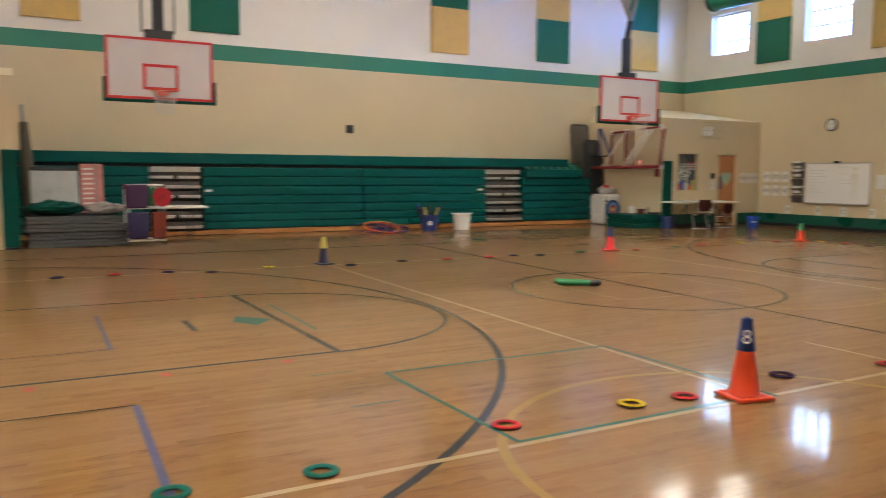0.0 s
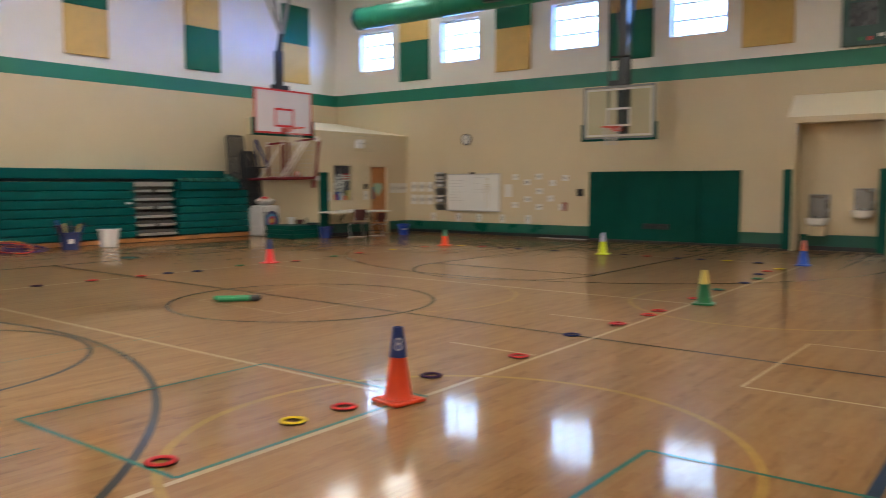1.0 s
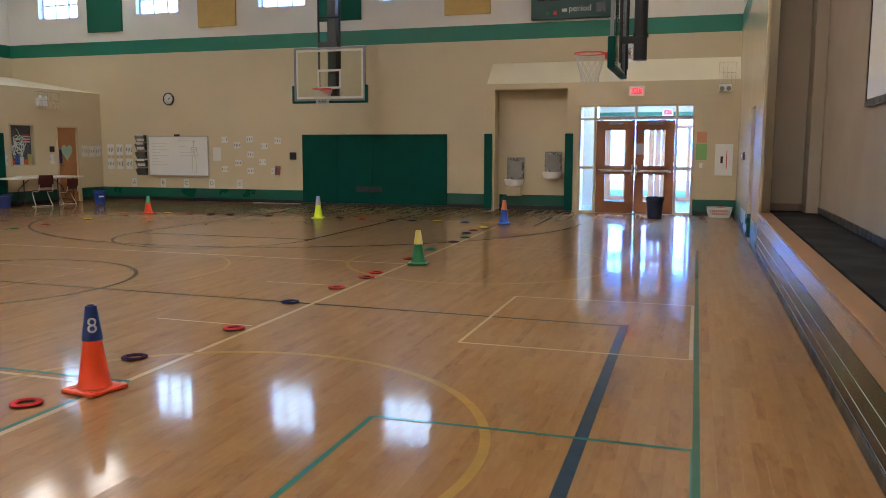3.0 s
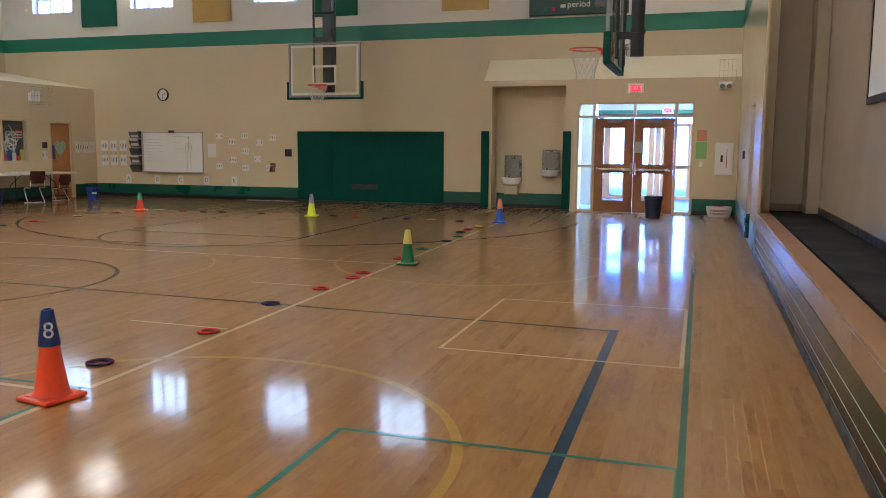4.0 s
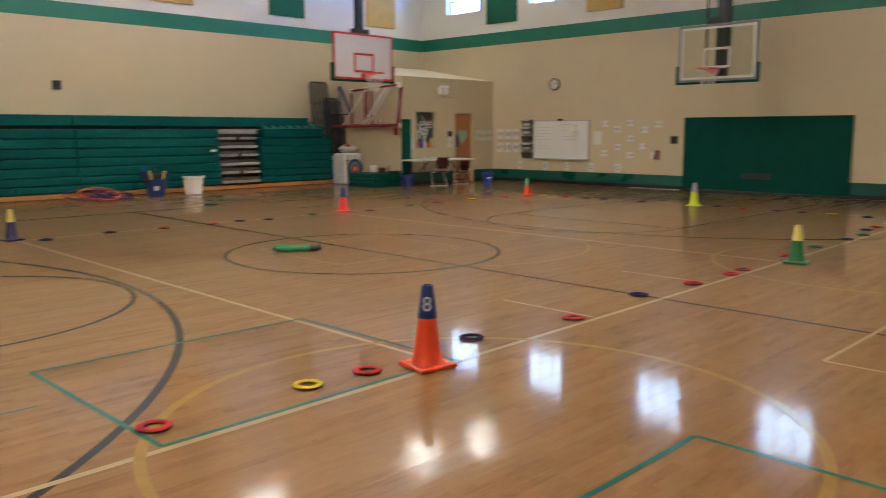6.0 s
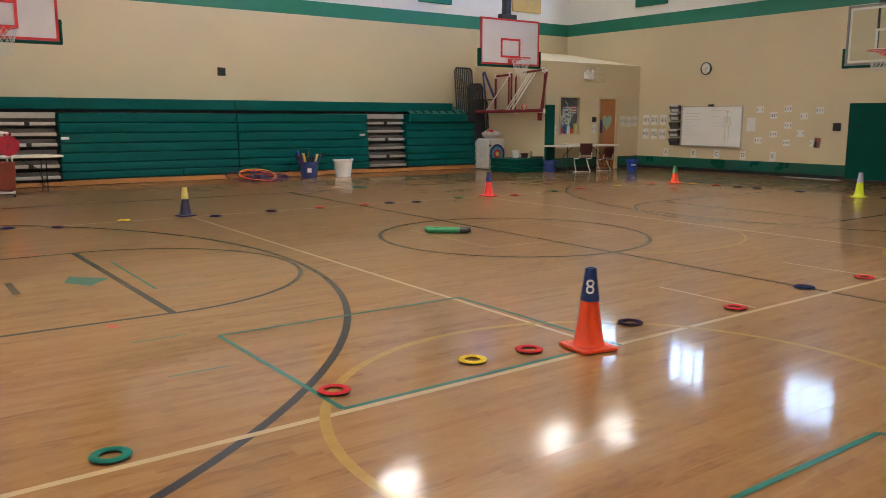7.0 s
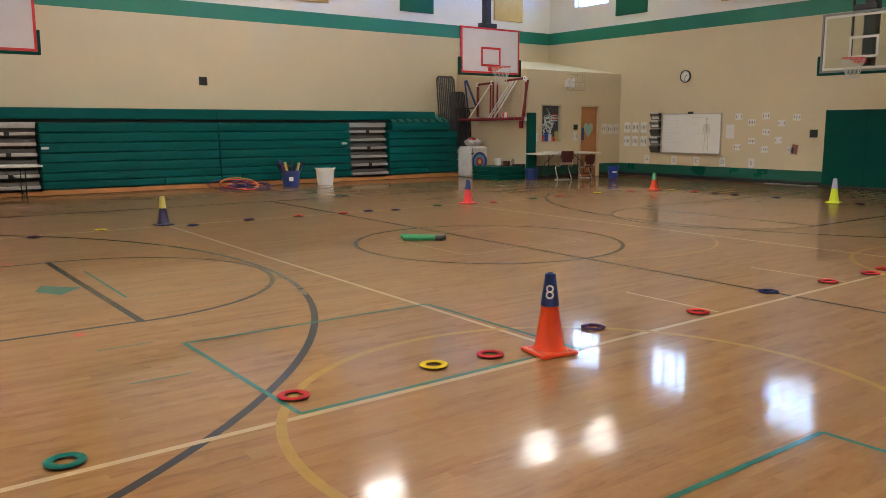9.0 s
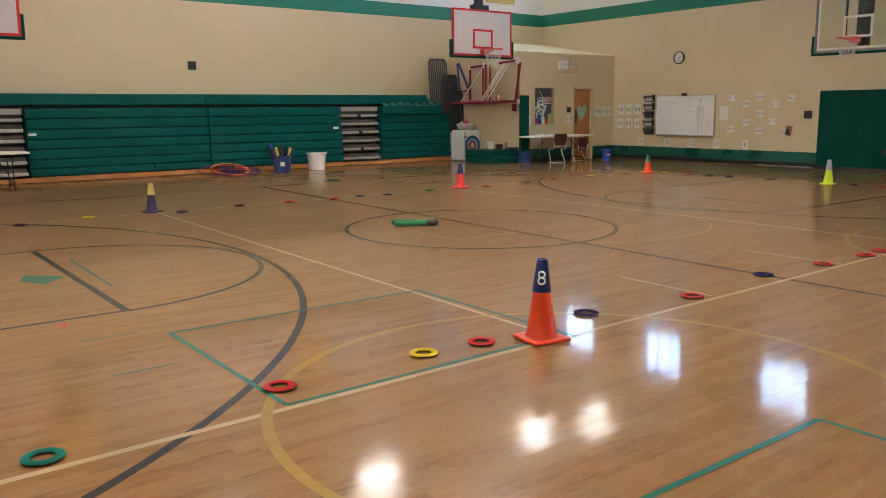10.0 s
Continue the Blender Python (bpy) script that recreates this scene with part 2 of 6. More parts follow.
L_GREEN = mat("green_line_paint", (0.012, 0.085, 0.042), 0.12, var=0.15, scale=8, bump=0.0, rvar=0.01)
L_BLUE = mat("slate_blue_line_paint", (0.10, 0.10, 0.20), 0.12, var=0.15, scale=8, bump=0.0, rvar=0.01)
L_RED = mat("red_mark_paint", (0.48, 0.09, 0.05), 0.12, var=0.15, scale=8, bump=0.0, rvar=0.01)
for m_line in (L_NAVY, L_NAVYB, L_CREAM, L_YEL, L_TEAL, L_GREEN, L_BLUE, L_RED):
    varnish(m_line)
M_BLUEBIN = mat("blue_bin_plastic", (0.01, 0.06, 0.40), 0.38)
M_NAVYBIN = mat("navy_bin_plastic", (0.015, 0.035, 0.16), 0.4)
M_WHITEP = mat("white_plastic", (0.80, 0.78, 0.76), 0.38, var=0.04)
M_GREYP = mat("grey_plastic", (0.22, 0.21, 0.20), 0.5)
M_TABLE = mat("grey_white_laminate", (0.70, 0.67, 0.60), 0.35, var=0.05)
M_BURG = mat("burgundy_plastic_seat", (0.095, 0.022, 0.020), 0.4)
M_PVCW = mat("white_pvc_pipe", (0.82, 0.80, 0.78), 0.3, var=0.04)
M_PVCR = mat("red_foam_tube", (0.19, 0.008, 0.014), 0.6)
M_NOODLE = mat("green_foam_noodle", (0.008, 0.21, 0.075), 0.6)
M_DUCT = mat("green_painted_duct", (0.015, 0.24, 0.15), 0.35, 0.2, var=0.08, scale=3)
M_STAGE = mat("dark_stage_floor", (0.010, 0.0098, 0.010), 0.75, var=0.15, scale=2, spec=0.12)
M_NOSING = mat("varnished_wood_nosing", (0.27, 0.135, 0.060), 0.33, var=0.04, scale=3, fine=160, rvar=0.02)
M_STAGEWALL = mat("brown_beige_stage_paint", (0.29, 0.225, 0.165), 0.6, var=0.06, scale=1.5)
M_STAGEBASE = mat("brown_vinyl_base", (0.16, 0.10, 0.075), 0.5)
M_GREYMAT = mat("grey_folding_mat", (0.055, 0.057, 0.060), 0.5, var=0.15)
M_PANELG = mat("green_acoustic_fabric", (0.006, 0.115, 0.072), 0.9, var=0.12, scale=4, fine=250, bump=0.15)
M_PANELT = mat("tan_acoustic_fabric", (0.60, 0.40, 0.14), 0.9, var=0.1, scale=4, fine=250, bump=0.15)
M_EDGE = mat("grey_metal_edge", (0.20, 0.21, 0.22), 0.4, 0.4, var=0.05)
M_SCORE = mat("dark_green_scoreboard", (0.010, 0.050, 0.042), 0.4)
M_SCOREB = mat("black_display_glass", (0.010, 0.010, 0.011), 0.25)
M_CARPET = mat("grey_blue_carpet", (0.12, 0.18, 0.36), 0.95, var=0.15, scale=8, fine=300, bump=0.2)
M_LOBBY = mat("cream_lobby_paint", (0.74, 0.68, 0.58), 0.5, var=0.05, scale=2)
M_CEIL = mat("cream_ceiling_deck", (0.80, 0.78, 0.74), 0.7, var=0.06, scale=2)
M_GLASS = glass("clear_glass")
M_ACRYL = glass("clear_backboard_glass", (0.93, 0.97, 0.95))
M_FROST = glass("clear_plastic_bag", (0.8, 0.8, 0.8), 0.2)
M_OUT = glow("daylight_glow_backdrop", (0.6, 0.8, 1.0), OUTSIDE_GLOW)
on, ol = M_OUT.node_tree.nodes, M_OUT.node_tree.links
oz, om, oc = on.new("ShaderNodeSeparateXYZ"), on.new("ShaderNodeMapRange"), on.new("ShaderNodeValToRGB")
ol.new(on.new("ShaderNodeNewGeometry").outputs["Position"], oz.inputs[0])
ol.new(oz.outputs[2], om.inputs[0])
# below 7 m the glow is deep blue, to tint the doors' floor reflections
om.inputs[1].default_value, om.inputs[2].default_value = 7.0, 12.0
ol.new(om.outputs[0], oc.inputs[0])
oc.color_ramp.elements[0].color, oc.color_ramp.elements[1].color = (0.36, 1.35, 5.2, 1), (0.50, 0.68, 0.95, 1)
ol.new(oc.outputs[0], on["Principled BSDF"].inputs["Emission Color"])
M_LAMP = glow("lamp_lens", (1.0, 0.95, 0.88), 2.0)
M_EXIT = glow("exit_pale_letters", (1.0, 0.35, 0.38), 1.0)
M_EXITF = glow("exit_red_face", (1.0, 0.02, 0.05), 0.9)


# ---- geometry helpers ----
def link(name, bm, mats, parent=None, label="", smooth=False):
    me = bpy.data.meshes.new(name)
    if smooth:
        for f in bm.faces:
            f.smooth = True
    bm.to_mesh(me)
    bm.free()
    for m in (mats if isinstance(mats, (list, tuple)) else [mats]):
        me.materials.append(m)
    ob = new(name, me)
    if smooth:
        me.set_sharp_from_angle(angle=radians(40))
    if parent is not None:
        ob.parent = parent
    if label:
        ob["label"] = label
    return ob


def part(name, bm, material, parent, label="", smooth=False):
    return link(name, bm, material, parent, label, smooth)


def thing(name, x, y, z, label, category, group="", turn=0):
    ob = new(name)
    ob.empty_display_size = 0.1
    ob.matrix_basis = pose(x, y, z, 0, 0, turn)
    return tagged(ob, label, category, group)


def box(x0, x1, y0, y1, z0, z1, bevel=0.0, bm=None, segs=2):
    own = bmesh.new()
    bmesh.ops.create_cube(own, size=1, matrix=Matrix.Translation(((x0 + x1) / 2, (y0 + y1) / 2, (z0 + z1) / 2)) @ Matrix.Diagonal((abs(x1 - x0), abs(y1 - y0), abs(z1 - z0), 1)))
    if bevel:
        bmesh.ops.bevel(own, geom=list(own.edges), offset=bevel, segments=segs, affect="EDGES", profile=0.6)
    if bm is None:
        return own
    merge(bm, own)
    return bm


def merge(bm, own, m=None):
    if m is not None:
        bmesh.ops.transform(own, matrix=m, verts=own.verts)
    me = bpy.data.meshes.new("scratch")
    own.to_mesh(me)
    own.free()
    bm.from_mesh(me)
    bpy.data.meshes.remove(me)
    return bm


def rod(p0, p1, r0, r1=None, n=12, bm=None, caps=True):
    own = bmesh.new()
    p0, p1 = Vector(p0), Vector(p1)
    r1 = r0 if r1 is None else r1
    d = p1 - p0
    m = Matrix.Translation((p0 + p1) / 2) @ d.to_track_quat("Z", "Y").to_matrix().to_4x4()
    bmesh.ops.create_cone(own, cap_ends=caps, segments=n, radius1=r0, radius2=r1, depth=d.length, matrix=m)
    if bm is None:
        return own
    return merge(bm, own)


def lathe(profile, n=28, bm=None):
    own = bmesh.new()
    rings = []
    for r, z in profile:
        rings.append([own.verts.new((r * math.cos(2 * math.pi * i / n), r * math.sin(2 * math.pi * i / n), z)) for i in range(n)])
    for a, b in zip(rings, rings[1:]):
        for i in range(n):
            own.faces.new((a[i], a[(i + 1) % n], b[(i + 1) % n], b[i]))
    if bm is None:
        return own
    return merge(bm, own)


def tube(points, r, n=6, closed=False, bm=None):
    own = bmesh.new()
    pts = [Vector(p) for p in points]
    rings = []
    k = len(pts)
    for i, p in enumerate(pts):
        a = pts[(i - 1) % k] if closed or i else p
        b = pts[(i + 1) % k] if closed or i < k - 1 else p
        q = (b - a).to_track_quat("Z", "Y")
        rings.append([own.verts.new(p + q @ Vector((r * math.cos(2 * math.pi * j / n), r * math.sin(2 * math.pi * j / n), 0))) for j in range(n)])
    pairs = list(zip(rings, rings[1:])) + ([(rings[-1], rings[0])] if closed else [])
    for a, b in pairs:
        for j in range(n):
            own.faces.new((a[j], a[(j + 1) % n], b[(j + 1) % n], b[j]))
    if not closed:
        own.faces.new(rings[0][::-1])
        own.faces.new(rings[-1])
    if bm is None:
        return own
    return merge(bm, own)


def lettering(text, size, depth=0.0):
    cu = bpy.data.curves.new("lettering", "FONT")
    cu.body, cu.size, cu.align_x, cu.align_y, cu.extrude = text, size, "CENTER", "CENTER", depth
    ob = new("lettering", cu)
    bpy.context.view_layer.update()
    me = bpy.data.meshes.new_from_object(ob.evaluated_get(bpy.context.evaluated_depsgraph_get()))
    bpy.data.objects.remove(ob)
    bm = bmesh.new()
    bm.from_mesh(me)
    bpy.data.meshes.remove(me)
    return bm


def moved(bm, m):
    bmesh.ops.transform(bm, matrix=m, verts=bm.verts)
    return bm


def slab(name, axis, c0, c1, us, zs, solid, zone, mats, label=""):
    """A wall between the planes c0 and c1 of the axis, in cells; solid(u, z) says where it stands, zone(u, z) which paint it has."""
    bm = bmesh.new()

    def v(c, u, z):
        return bm.verts.new((c, u, z) if axis == "x" else (u, c, z))

    cells = {}
    for i in range(len(us) - 1):
        for j in range(len(zs) - 1):
            um, zm = (us[i] + us[i + 1]) / 2, (zs[j] + zs[j + 1]) / 2
            if solid(um, zm):
                cells[i, j] = zone(um, zm)
    for (i, j), k in cells.items():
        u0, u1, z0, z1 = us[i], us[i + 1], zs[j], zs[j + 1]
        quads = [((c, u0, z0), (c, u1, z0), (c, u1, z1), (c, u0, z1)) for c in (c0, c1)]
        for nb, (ua, za, ub, zb) in (((i - 1, j), (u0, z0, u0, z1)), ((i + 1, j), (u1, z0, u1, z1)), ((i, j - 1), (u0, z0, u1, z0)), ((i, j + 1), (u0, z1, u1, z1))):
            if nb not in cells:
                quads.append(((c0, ua, za), (c1, ua, za), (c1, ub, zb), (c0, ub, zb)))
        for q in quads:
            f = bm.faces.new([v(*p) for p in q])
            f.material_index = k
    bmesh.ops.remove_doubles(bm, verts=bm.verts, dist=0.0005)
    bmesh.ops.recalc_face_normals(bm, faces=bm.faces)
    ob = link(name, bm, mats)
    return tagged(ob, label, "wall", "", "structure")


def strip_line(bm, x0, y0, x1, y1, w, z):
    d = Vector((x1 - x0, y1 - y0, 0))
    s = Vector((-d.y, d.x, 0)).normalized() * (w / 2)
    a, b = Vector((x0, y0, z)), Vector((x1, y1, z))
    bm.faces.new([bm.verts.new(p) for p in (a - s, b - s, b + s, a + s)])


def arc_line(bm, cx, cy, r, a0, a1, w, z, n=72):
    pts = []
    for i in range(n + 1):
        a = radians(a0 + (a1 - a0) * i / n)
        c, s = math.cos(a), math.sin(a)
        pts.append((bm.verts.new((cx + (r - w / 2) * c, cy + (r - w / 2) * s, z)), bm.verts.new((cx + (r + w / 2) * c, cy + (r + w / 2) * s, z))))
    for p, q in zip(pts, pts[1:]):
        bm.faces.new((p[0], q[0], q[1], p[1]))


# ---- the hall ----
zone_bands = lambda u, z: 0 if z < 4.08 else (1 if z < 4.45 else 2)
WINDOWS = [(-18.49, -17.12), (-15.14, -13.79), (-11.30, -9.96), (-7.92, -6.57)]
WZ0, WZ1 = 5.14, 6.39
DX0, DX1, DZ1 = -2.74, -0.18, 2.48     # entrance frame
ZS = sorted([0, DZ1, 4.08, 4.45, WZ0, WZ1, TOP])
nus = sorted([W - 0.3, E + 0.3, DX0, DX1] + [v for w in WINDOWS for v in w])


def north_solid(u, z):
    if z < DZ1 and DX0 < u < DX1:
        return False
    return not (WZ0 < z < WZ1 and any(a < u < b for a, b in WINDOWS))


slab("wall_north", "y", N, N + 0.3, nus, ZS, north_solid, zone_bands, [M_TAN, M_BAND, M_CREAM], "tan and cream painted block wall with a green band")
slab("wall_west", "x", W - 0.3, W, [S, N], [0, 4.08, 4.45, TOP], lambda u, z: True, zone_bands, [M_TAN, M_BAND, M_CREAM], "tan and cream painted block wall with a green band")
slab("wall_south", "y", S - 0.3, S, [W - 0.3, 2.2], [0, 4.08, 4.45, TOP], lambda u, z: True, zone_bands, [M_TAN, M_BAND, M_CREAM], "tan and cream painted block wall with a green band")
EDOOR = (13.45, 14.35)
slab("wall_east", "x", E, E + 0.2, [12.5, *EDOOR, N], [0, 0.4, 2.15, 4.08, 4.45, TOP], lambda u, z: not (z < 2.15 and EDOOR[0] < u < EDOOR[1]),
     lambda u, z: 3 if z < 0.4 else zone_bands(u, z), [M_TANG, M_BAND, M_CREAM, M_GREENBASE], "glossy tan painted block wall beside the stage")
slab("wall_east_fin", "x", E, E + 0.04, [11.9, 12.498], [0, 0.4, 4.08, 4.45, TOP], lambda u, z: True,
     lambda u, z: 3 if z < 0.4 else zone_bands(u, z), [M_TANG, M_BAND, M_CREAM, M_GREENBASE], "glossy tan painted block fin at the stage opening")
slab("wall_stage_back", "x", 1.53, 1.8, [S, 12.7], [0, TOP], lambda u, z: True, lambda u, z: 0, [M_STAGEWALL], "brown beige wall at the back of the stage")
slab("wall_stage_end", "y", 12.5, 12.7, [E + 0.202, 1.53], [0, TOP], lambda u, z: True, lambda u, z: 0, [M_STAGEWALL], "brown beige end wall of the stage")
tagged(link("trim_stage_column", box(1.36, 1.527, 12.0, 12.497, 0.60, TOP, 0.01), M_STAGEWALL), "narrow beige column in the stage corner", "column", "", "structure")
bm = box(E + 0.205, 1.358, 12.48, 12.497, 0.606, 0.70)
box(1.34, 1.358, 12.0, 12.478, 0.606, 0.70, bm=bm)
tagged(link("baseboard_stage", bm, M_STAGEBASE), "brown vinyl base round the stage", "baseboard", "", "structure")
tagged(link("baseboard_stage_back", box(1.51, 1.527, S + 0.01, 11.99, 0.606, 0.69), M_RUBBER), "black vinyl base along the stage back wall", "baseboard", "", "structure")
tagged(link("ceiling", box(W - 0.3, 2.2, S - 0.3, N + 0.3, TOP, TOP + 0.2), M_CEIL), "plain cream metal deck ceiling", "ceiling", "", "structure")

# green base band and black rubber base along the walls
bm = box(-16.49, -4.94, N - 0.008, N - 0.001, 0.10, 0.36)
tagged(link("trim_green_base_north", bm, M_GREENBASE), "green painted base band on the north wall", "trim", "", "structure")
bm = box(-16.49, -4.94, N - 0.02, N - 0.001, 0.003, 0.10, 0.003)
tagged(link("baseboard_north", bm, M_RUBBER), "black rubber base at the foot of the wall", "baseboard", "", "structure")

# thin pale strip along the foot of the north wall
strip = thing("floor_strip", -10.85, N - 0.10, 0.004, "thin pale strip on the floor by the wall", "cover strip")
part("cover", box(-0.70, 0.70, -0.035, 0.035, 0, 0.012, 0.003), M_ALU, strip)
part("end_cap", box(-0.72, -0.702, -0.035, 0.035, 0, 0.012), M_EDGE, strip)

# windows high in the north wall
for i, (a, b) in enumerate(WINDOWS):
    win = thing("window_%d" % (i + 1), (a + b) / 2, N + 0.2, WZ0, "white framed clerestory window with small panes, bright outside", "window")
    win["kind"] = "structure"
    w, h = b - a, WZ1 - WZ0
    bm = box(-w / 2, w / 2, -0.03, 0.05, 0, 0.05)
    box(-w / 2, w / 2, -0.03, 0.05, h - 0.05, h, bm=bm)
    box(-w / 2, -w / 2 + 0.05, -0.03, 0.05, 0.05, h - 0.05, bm=bm)
    box(w / 2 - 0.05, w / 2, -0.03, 0.05, 0.05, h - 0.05, bm=bm)
    part("window_frame", bm, M_WHITEP, win)
    for k in (1, 2):
        part("muntin", box(-w / 2 + w * k / 3 - 0.020, -w / 2 + w * k / 3 + 0.020, -0.015, 0.03, 0.05, h - 0.05), M_WHITEP, win)
        part("muntin", box(-w / 2 + 0.05, w / 2 - 0.05, -0.012, 0.027, h * k / 3 - 0.020, h * k / 3 + 0.020), M_WHITEP, win)
    for c in range(3):
        for r in range(3):
            x0, x1 = -w / 2 + w * c / 3 + 0.022, -w / 2 + w * (c + 1) / 3 - 0.022
            z0, z1 = h * r / 3 + 0.022, h * (r + 1) / 3 - 0.022
            ob = part("pane", box(max(x0, -w / 2 + 0.05), min(x1, w / 2 - 0.05), 0.004, 0.010, max(z0, 0.05), min(z1, h - 0.05)), M_GLASS, win)
            ob.visible_shadow = False
    part("window_sill", box(-w / 2, w / 2, -0.198, -0.032, 0.001, 0.02, 0.004), M_CREAM, win)

# the world outside: glowing daylight backdrop and ground
tagged(link("backdrop", box(-70, 50, 44, 44.2, -1, 40), M_OUT), "glowing backdrop plane standing in for daylight outside", "backdrop", "", "structure")
tagged(link("ground", box(-300, 300, -300, 400, -0.35, -0.15), mat("pale_concrete_ground", (0.35, 0.34, 0.33), 0.9, scale=0.5)), "pale concrete ground outside the building", "ground", "", "structure")

# bump-out with the entrance and the fountain alcove
BY, BZ = 18.80, 2.99
AX0, AX1, AZ = -4.73, -3.01, 2.86
bm = bmesh.new()


def bquad(*ps):
    bm.faces.new([bm.verts.new(p) for p in ps])


def bump_solid(u, z):
    if z < AZ and AX0 < u < AX1:
        return False
    return not (z < DZ1 and DX0 < u < DX1)


slab("wall_entrance", "y", BY, BY + 0.16, [-4.93, AX0, AX1, DX0, DX1, E - 0.002], [0, DZ1, AZ, BZ], bump_solid, lambda u, z: 0, [M_TAN], "tan painted bump-out wall round the entrance doors")
for x0, x1 in ((-4.93, -4.77), (AX1 + 0.002, AX1 + 0.14), (DX0 - 0.12, DX0)):
    tagged(link("wall_entrance_return", box(x0, x1, BY + 0.162, N - 0.002, 0, BZ - 0.02), M_TAN_FLAT), "tan return wall of the entrance bump-out", "wall", "", "structure")
tagged(link("ceiling_alcove", box(AX0 - 0.03, AX1, BY + 0.162, N - 0.002, AZ, AZ + 0.1), M_TAN_FLAT), "tan soffit over the fountain alcove", "soffit", "", "structure")
bm = bmesh.new()
bquad((-4.93, BY, BZ + 0.001), (E - 0.002, BY, BZ + 0.001), (E - 0.002, N - 0.001, 3.52), (-4.93, N - 0.001, 3.52))
bquad((-4.93, BY, BZ + 0.001), (-4.93, N - 0.001, 3.52), (-4.93, N - 0.001, BZ + 0.001))
bquad((-4.93, BY, BZ + 0.001), (-4.93, N - 0.001, BZ + 0.001), (E - 0.002, N - 0.001, BZ + 0.001), (E - 0.002, BY, BZ + 0.001))
bquad((-4.93, N - 0.001, BZ + 0.001), (-4.93, N - 0.001, 3.52), (E - 0.002, N - 0.001, 3.52), (E - 0.002, N - 0.001, BZ + 0.001))
bmesh.ops.remove_doubles(bm, verts=bm.verts, dist=0.0005)
tagged(link("roof_entrance_slope", bm, M_SLOPE), "sloped cream ledge over the entrance bump-out", "ledge", "", "structure")
for x0, x1, y in ((AX0 + 0.002, AX1 - 0.002, N), (DX1 + 0.01, E - 0.002, BY)):
    tagged(link("trim_green_base_entrance", box(x0, x1, y - 0.008, y - 0.001, 0.08, 0.36), M_GREENBASE), "green painted base band beside the entrance", "trim", "", "structure")
    tagged(link("baseboard_entrance", box(x0, x1, y - 0.02, y - 0.009, 0.003, 0.10, 0.003), M_RUBBER), "black rubber base beside the entrance", "baseboard", "", "structure")
tagged(link("trim_green_base_east", box(E - 0.008, E - 0.001, EDOOR[1] + 0.01, BY - 0.022, 0.10, 0.40), M_GREENBASE), "green painted base band on the east wall", "trim", "", "structure")
tagged(link("baseboard_east", box(E - 0.02, E - 0.009, EDOOR[1] + 0.01, BY - 0.022, 0.003, 0.10, 0.003), M_RUBBER), "black rubber base on the east wall", "baseboard", "", "structure")

# equipment room in the north-west corner, with a shed roof
RX, RY, RZ = -16.5, 15.55, 3.0
RD, RW = (17.63, 18.42), (16.07, 16.88)


def room_solid(u, z):
    if RD[0] < u < RD[1] and z < 2.06:
        return False
    return not (RW[0] < u < RW[1] and 1.0 < z < 2.07)


slab("wall_room_east", "x", RX - 0.15, RX, [RY, *RW, *RD, N - 0.002], [0, 1.0, 2.06, 2.07, RZ], room_solid, lambda u, z: 0, [M_TAN], "tan painted block front of the equipment room")
slab("wall_room_south", "y", RY, RY + 0.15, [W + 0.002, RX - 0.152], [0, RZ], lambda u, z: True, lambda u, z: 0, [M_TAN], "tan painted block side of the equipment room")
bm = bmesh.new()
bquad((RX, RY, RZ + 0.001), (RX, N - 0.001, RZ + 0.001), (W + 0.001, N - 0.001, 3.52), (W + 0.001, RY, 3.52))
bquad((RX, RY, RZ + 0.001), (W + 0.001, RY, 3.52), (W + 0.001, RY, RZ + 0.001))
bquad((RX, RY, RZ + 0.001), (W + 0.001, RY, RZ + 0.001), (W + 0.001, N - 0.001, RZ + 0.001), (RX, N - 0.001, RZ + 0.001))
bmesh.ops.remove_doubles(bm, verts=bm.verts, dist=0.0005)
tagged(link("roof_room_slope", bm, M_SLOPE), "sloped cream roof of the equipment room", "roof", "", "structure")
bm = box(RX + 0.001, RX + 0.008, RY, RD[0] - 0.07, 0.10, 0.36)
box(RX + 0.001, RX + 0.008, RD[1] + 0.07, N - 0.01, 0.10, 0.36, bm=bm)
tagged(link("trim_green_base_room", bm, M_GREENBASE), "green painted base band on the equipment room", "trim", "", "structure")
bm = box(RX + 0.001, RX + 0.02, RY, RD[0] - 0.07, 0.003, 0.10, 0.003)
box(RX + 0.001, RX + 0.02, RD[1] + 0.07, N - 0.022, 0.003, 0.10, 0.003, bm=bm)
tagged(link("baseboard_room", bm, M_RUBBER), "black rubber base of the equipment room", "baseboard", "", "structure")
slab("wall_room_inner", "x", -18.2, -18.1, [RY + 0.15, N - 0.002], [0, 2.9], lambda u, z: True, lambda u, z: 0, [M_DARK], "dark inner wall of the equipment room")

# second room box in the south-west
slab("wall_room_southwest", "y", -0.25, -0.10, [W + 0.002, -16.8], [0, 3.17], lambda u, z: True, lambda u, z: 0, [M_TAN], "tan painted block side of a second room")
slab("wall_room_southwest_front", "x", -16.95, -16.8, [S, -0.252], [0, 3.17], lambda u, z: True, lambda u, z: 0, [M_TAN], "tan painted block front of a second room")
tagged(link("roof_room_southwest", box(W + 0.002, -16.8, S, -0.10, 3.172, 3.3), M_SLOPE), "cream roof of the second room", "roof", "", "structure")

# stage platform with a block front
tagged(link("stage_platform", box(E + 0.205, 1.528, S, 12.495, 0, 0.597), M_STAGE), "low dark-floored stage platform", "stage", "", "structure")
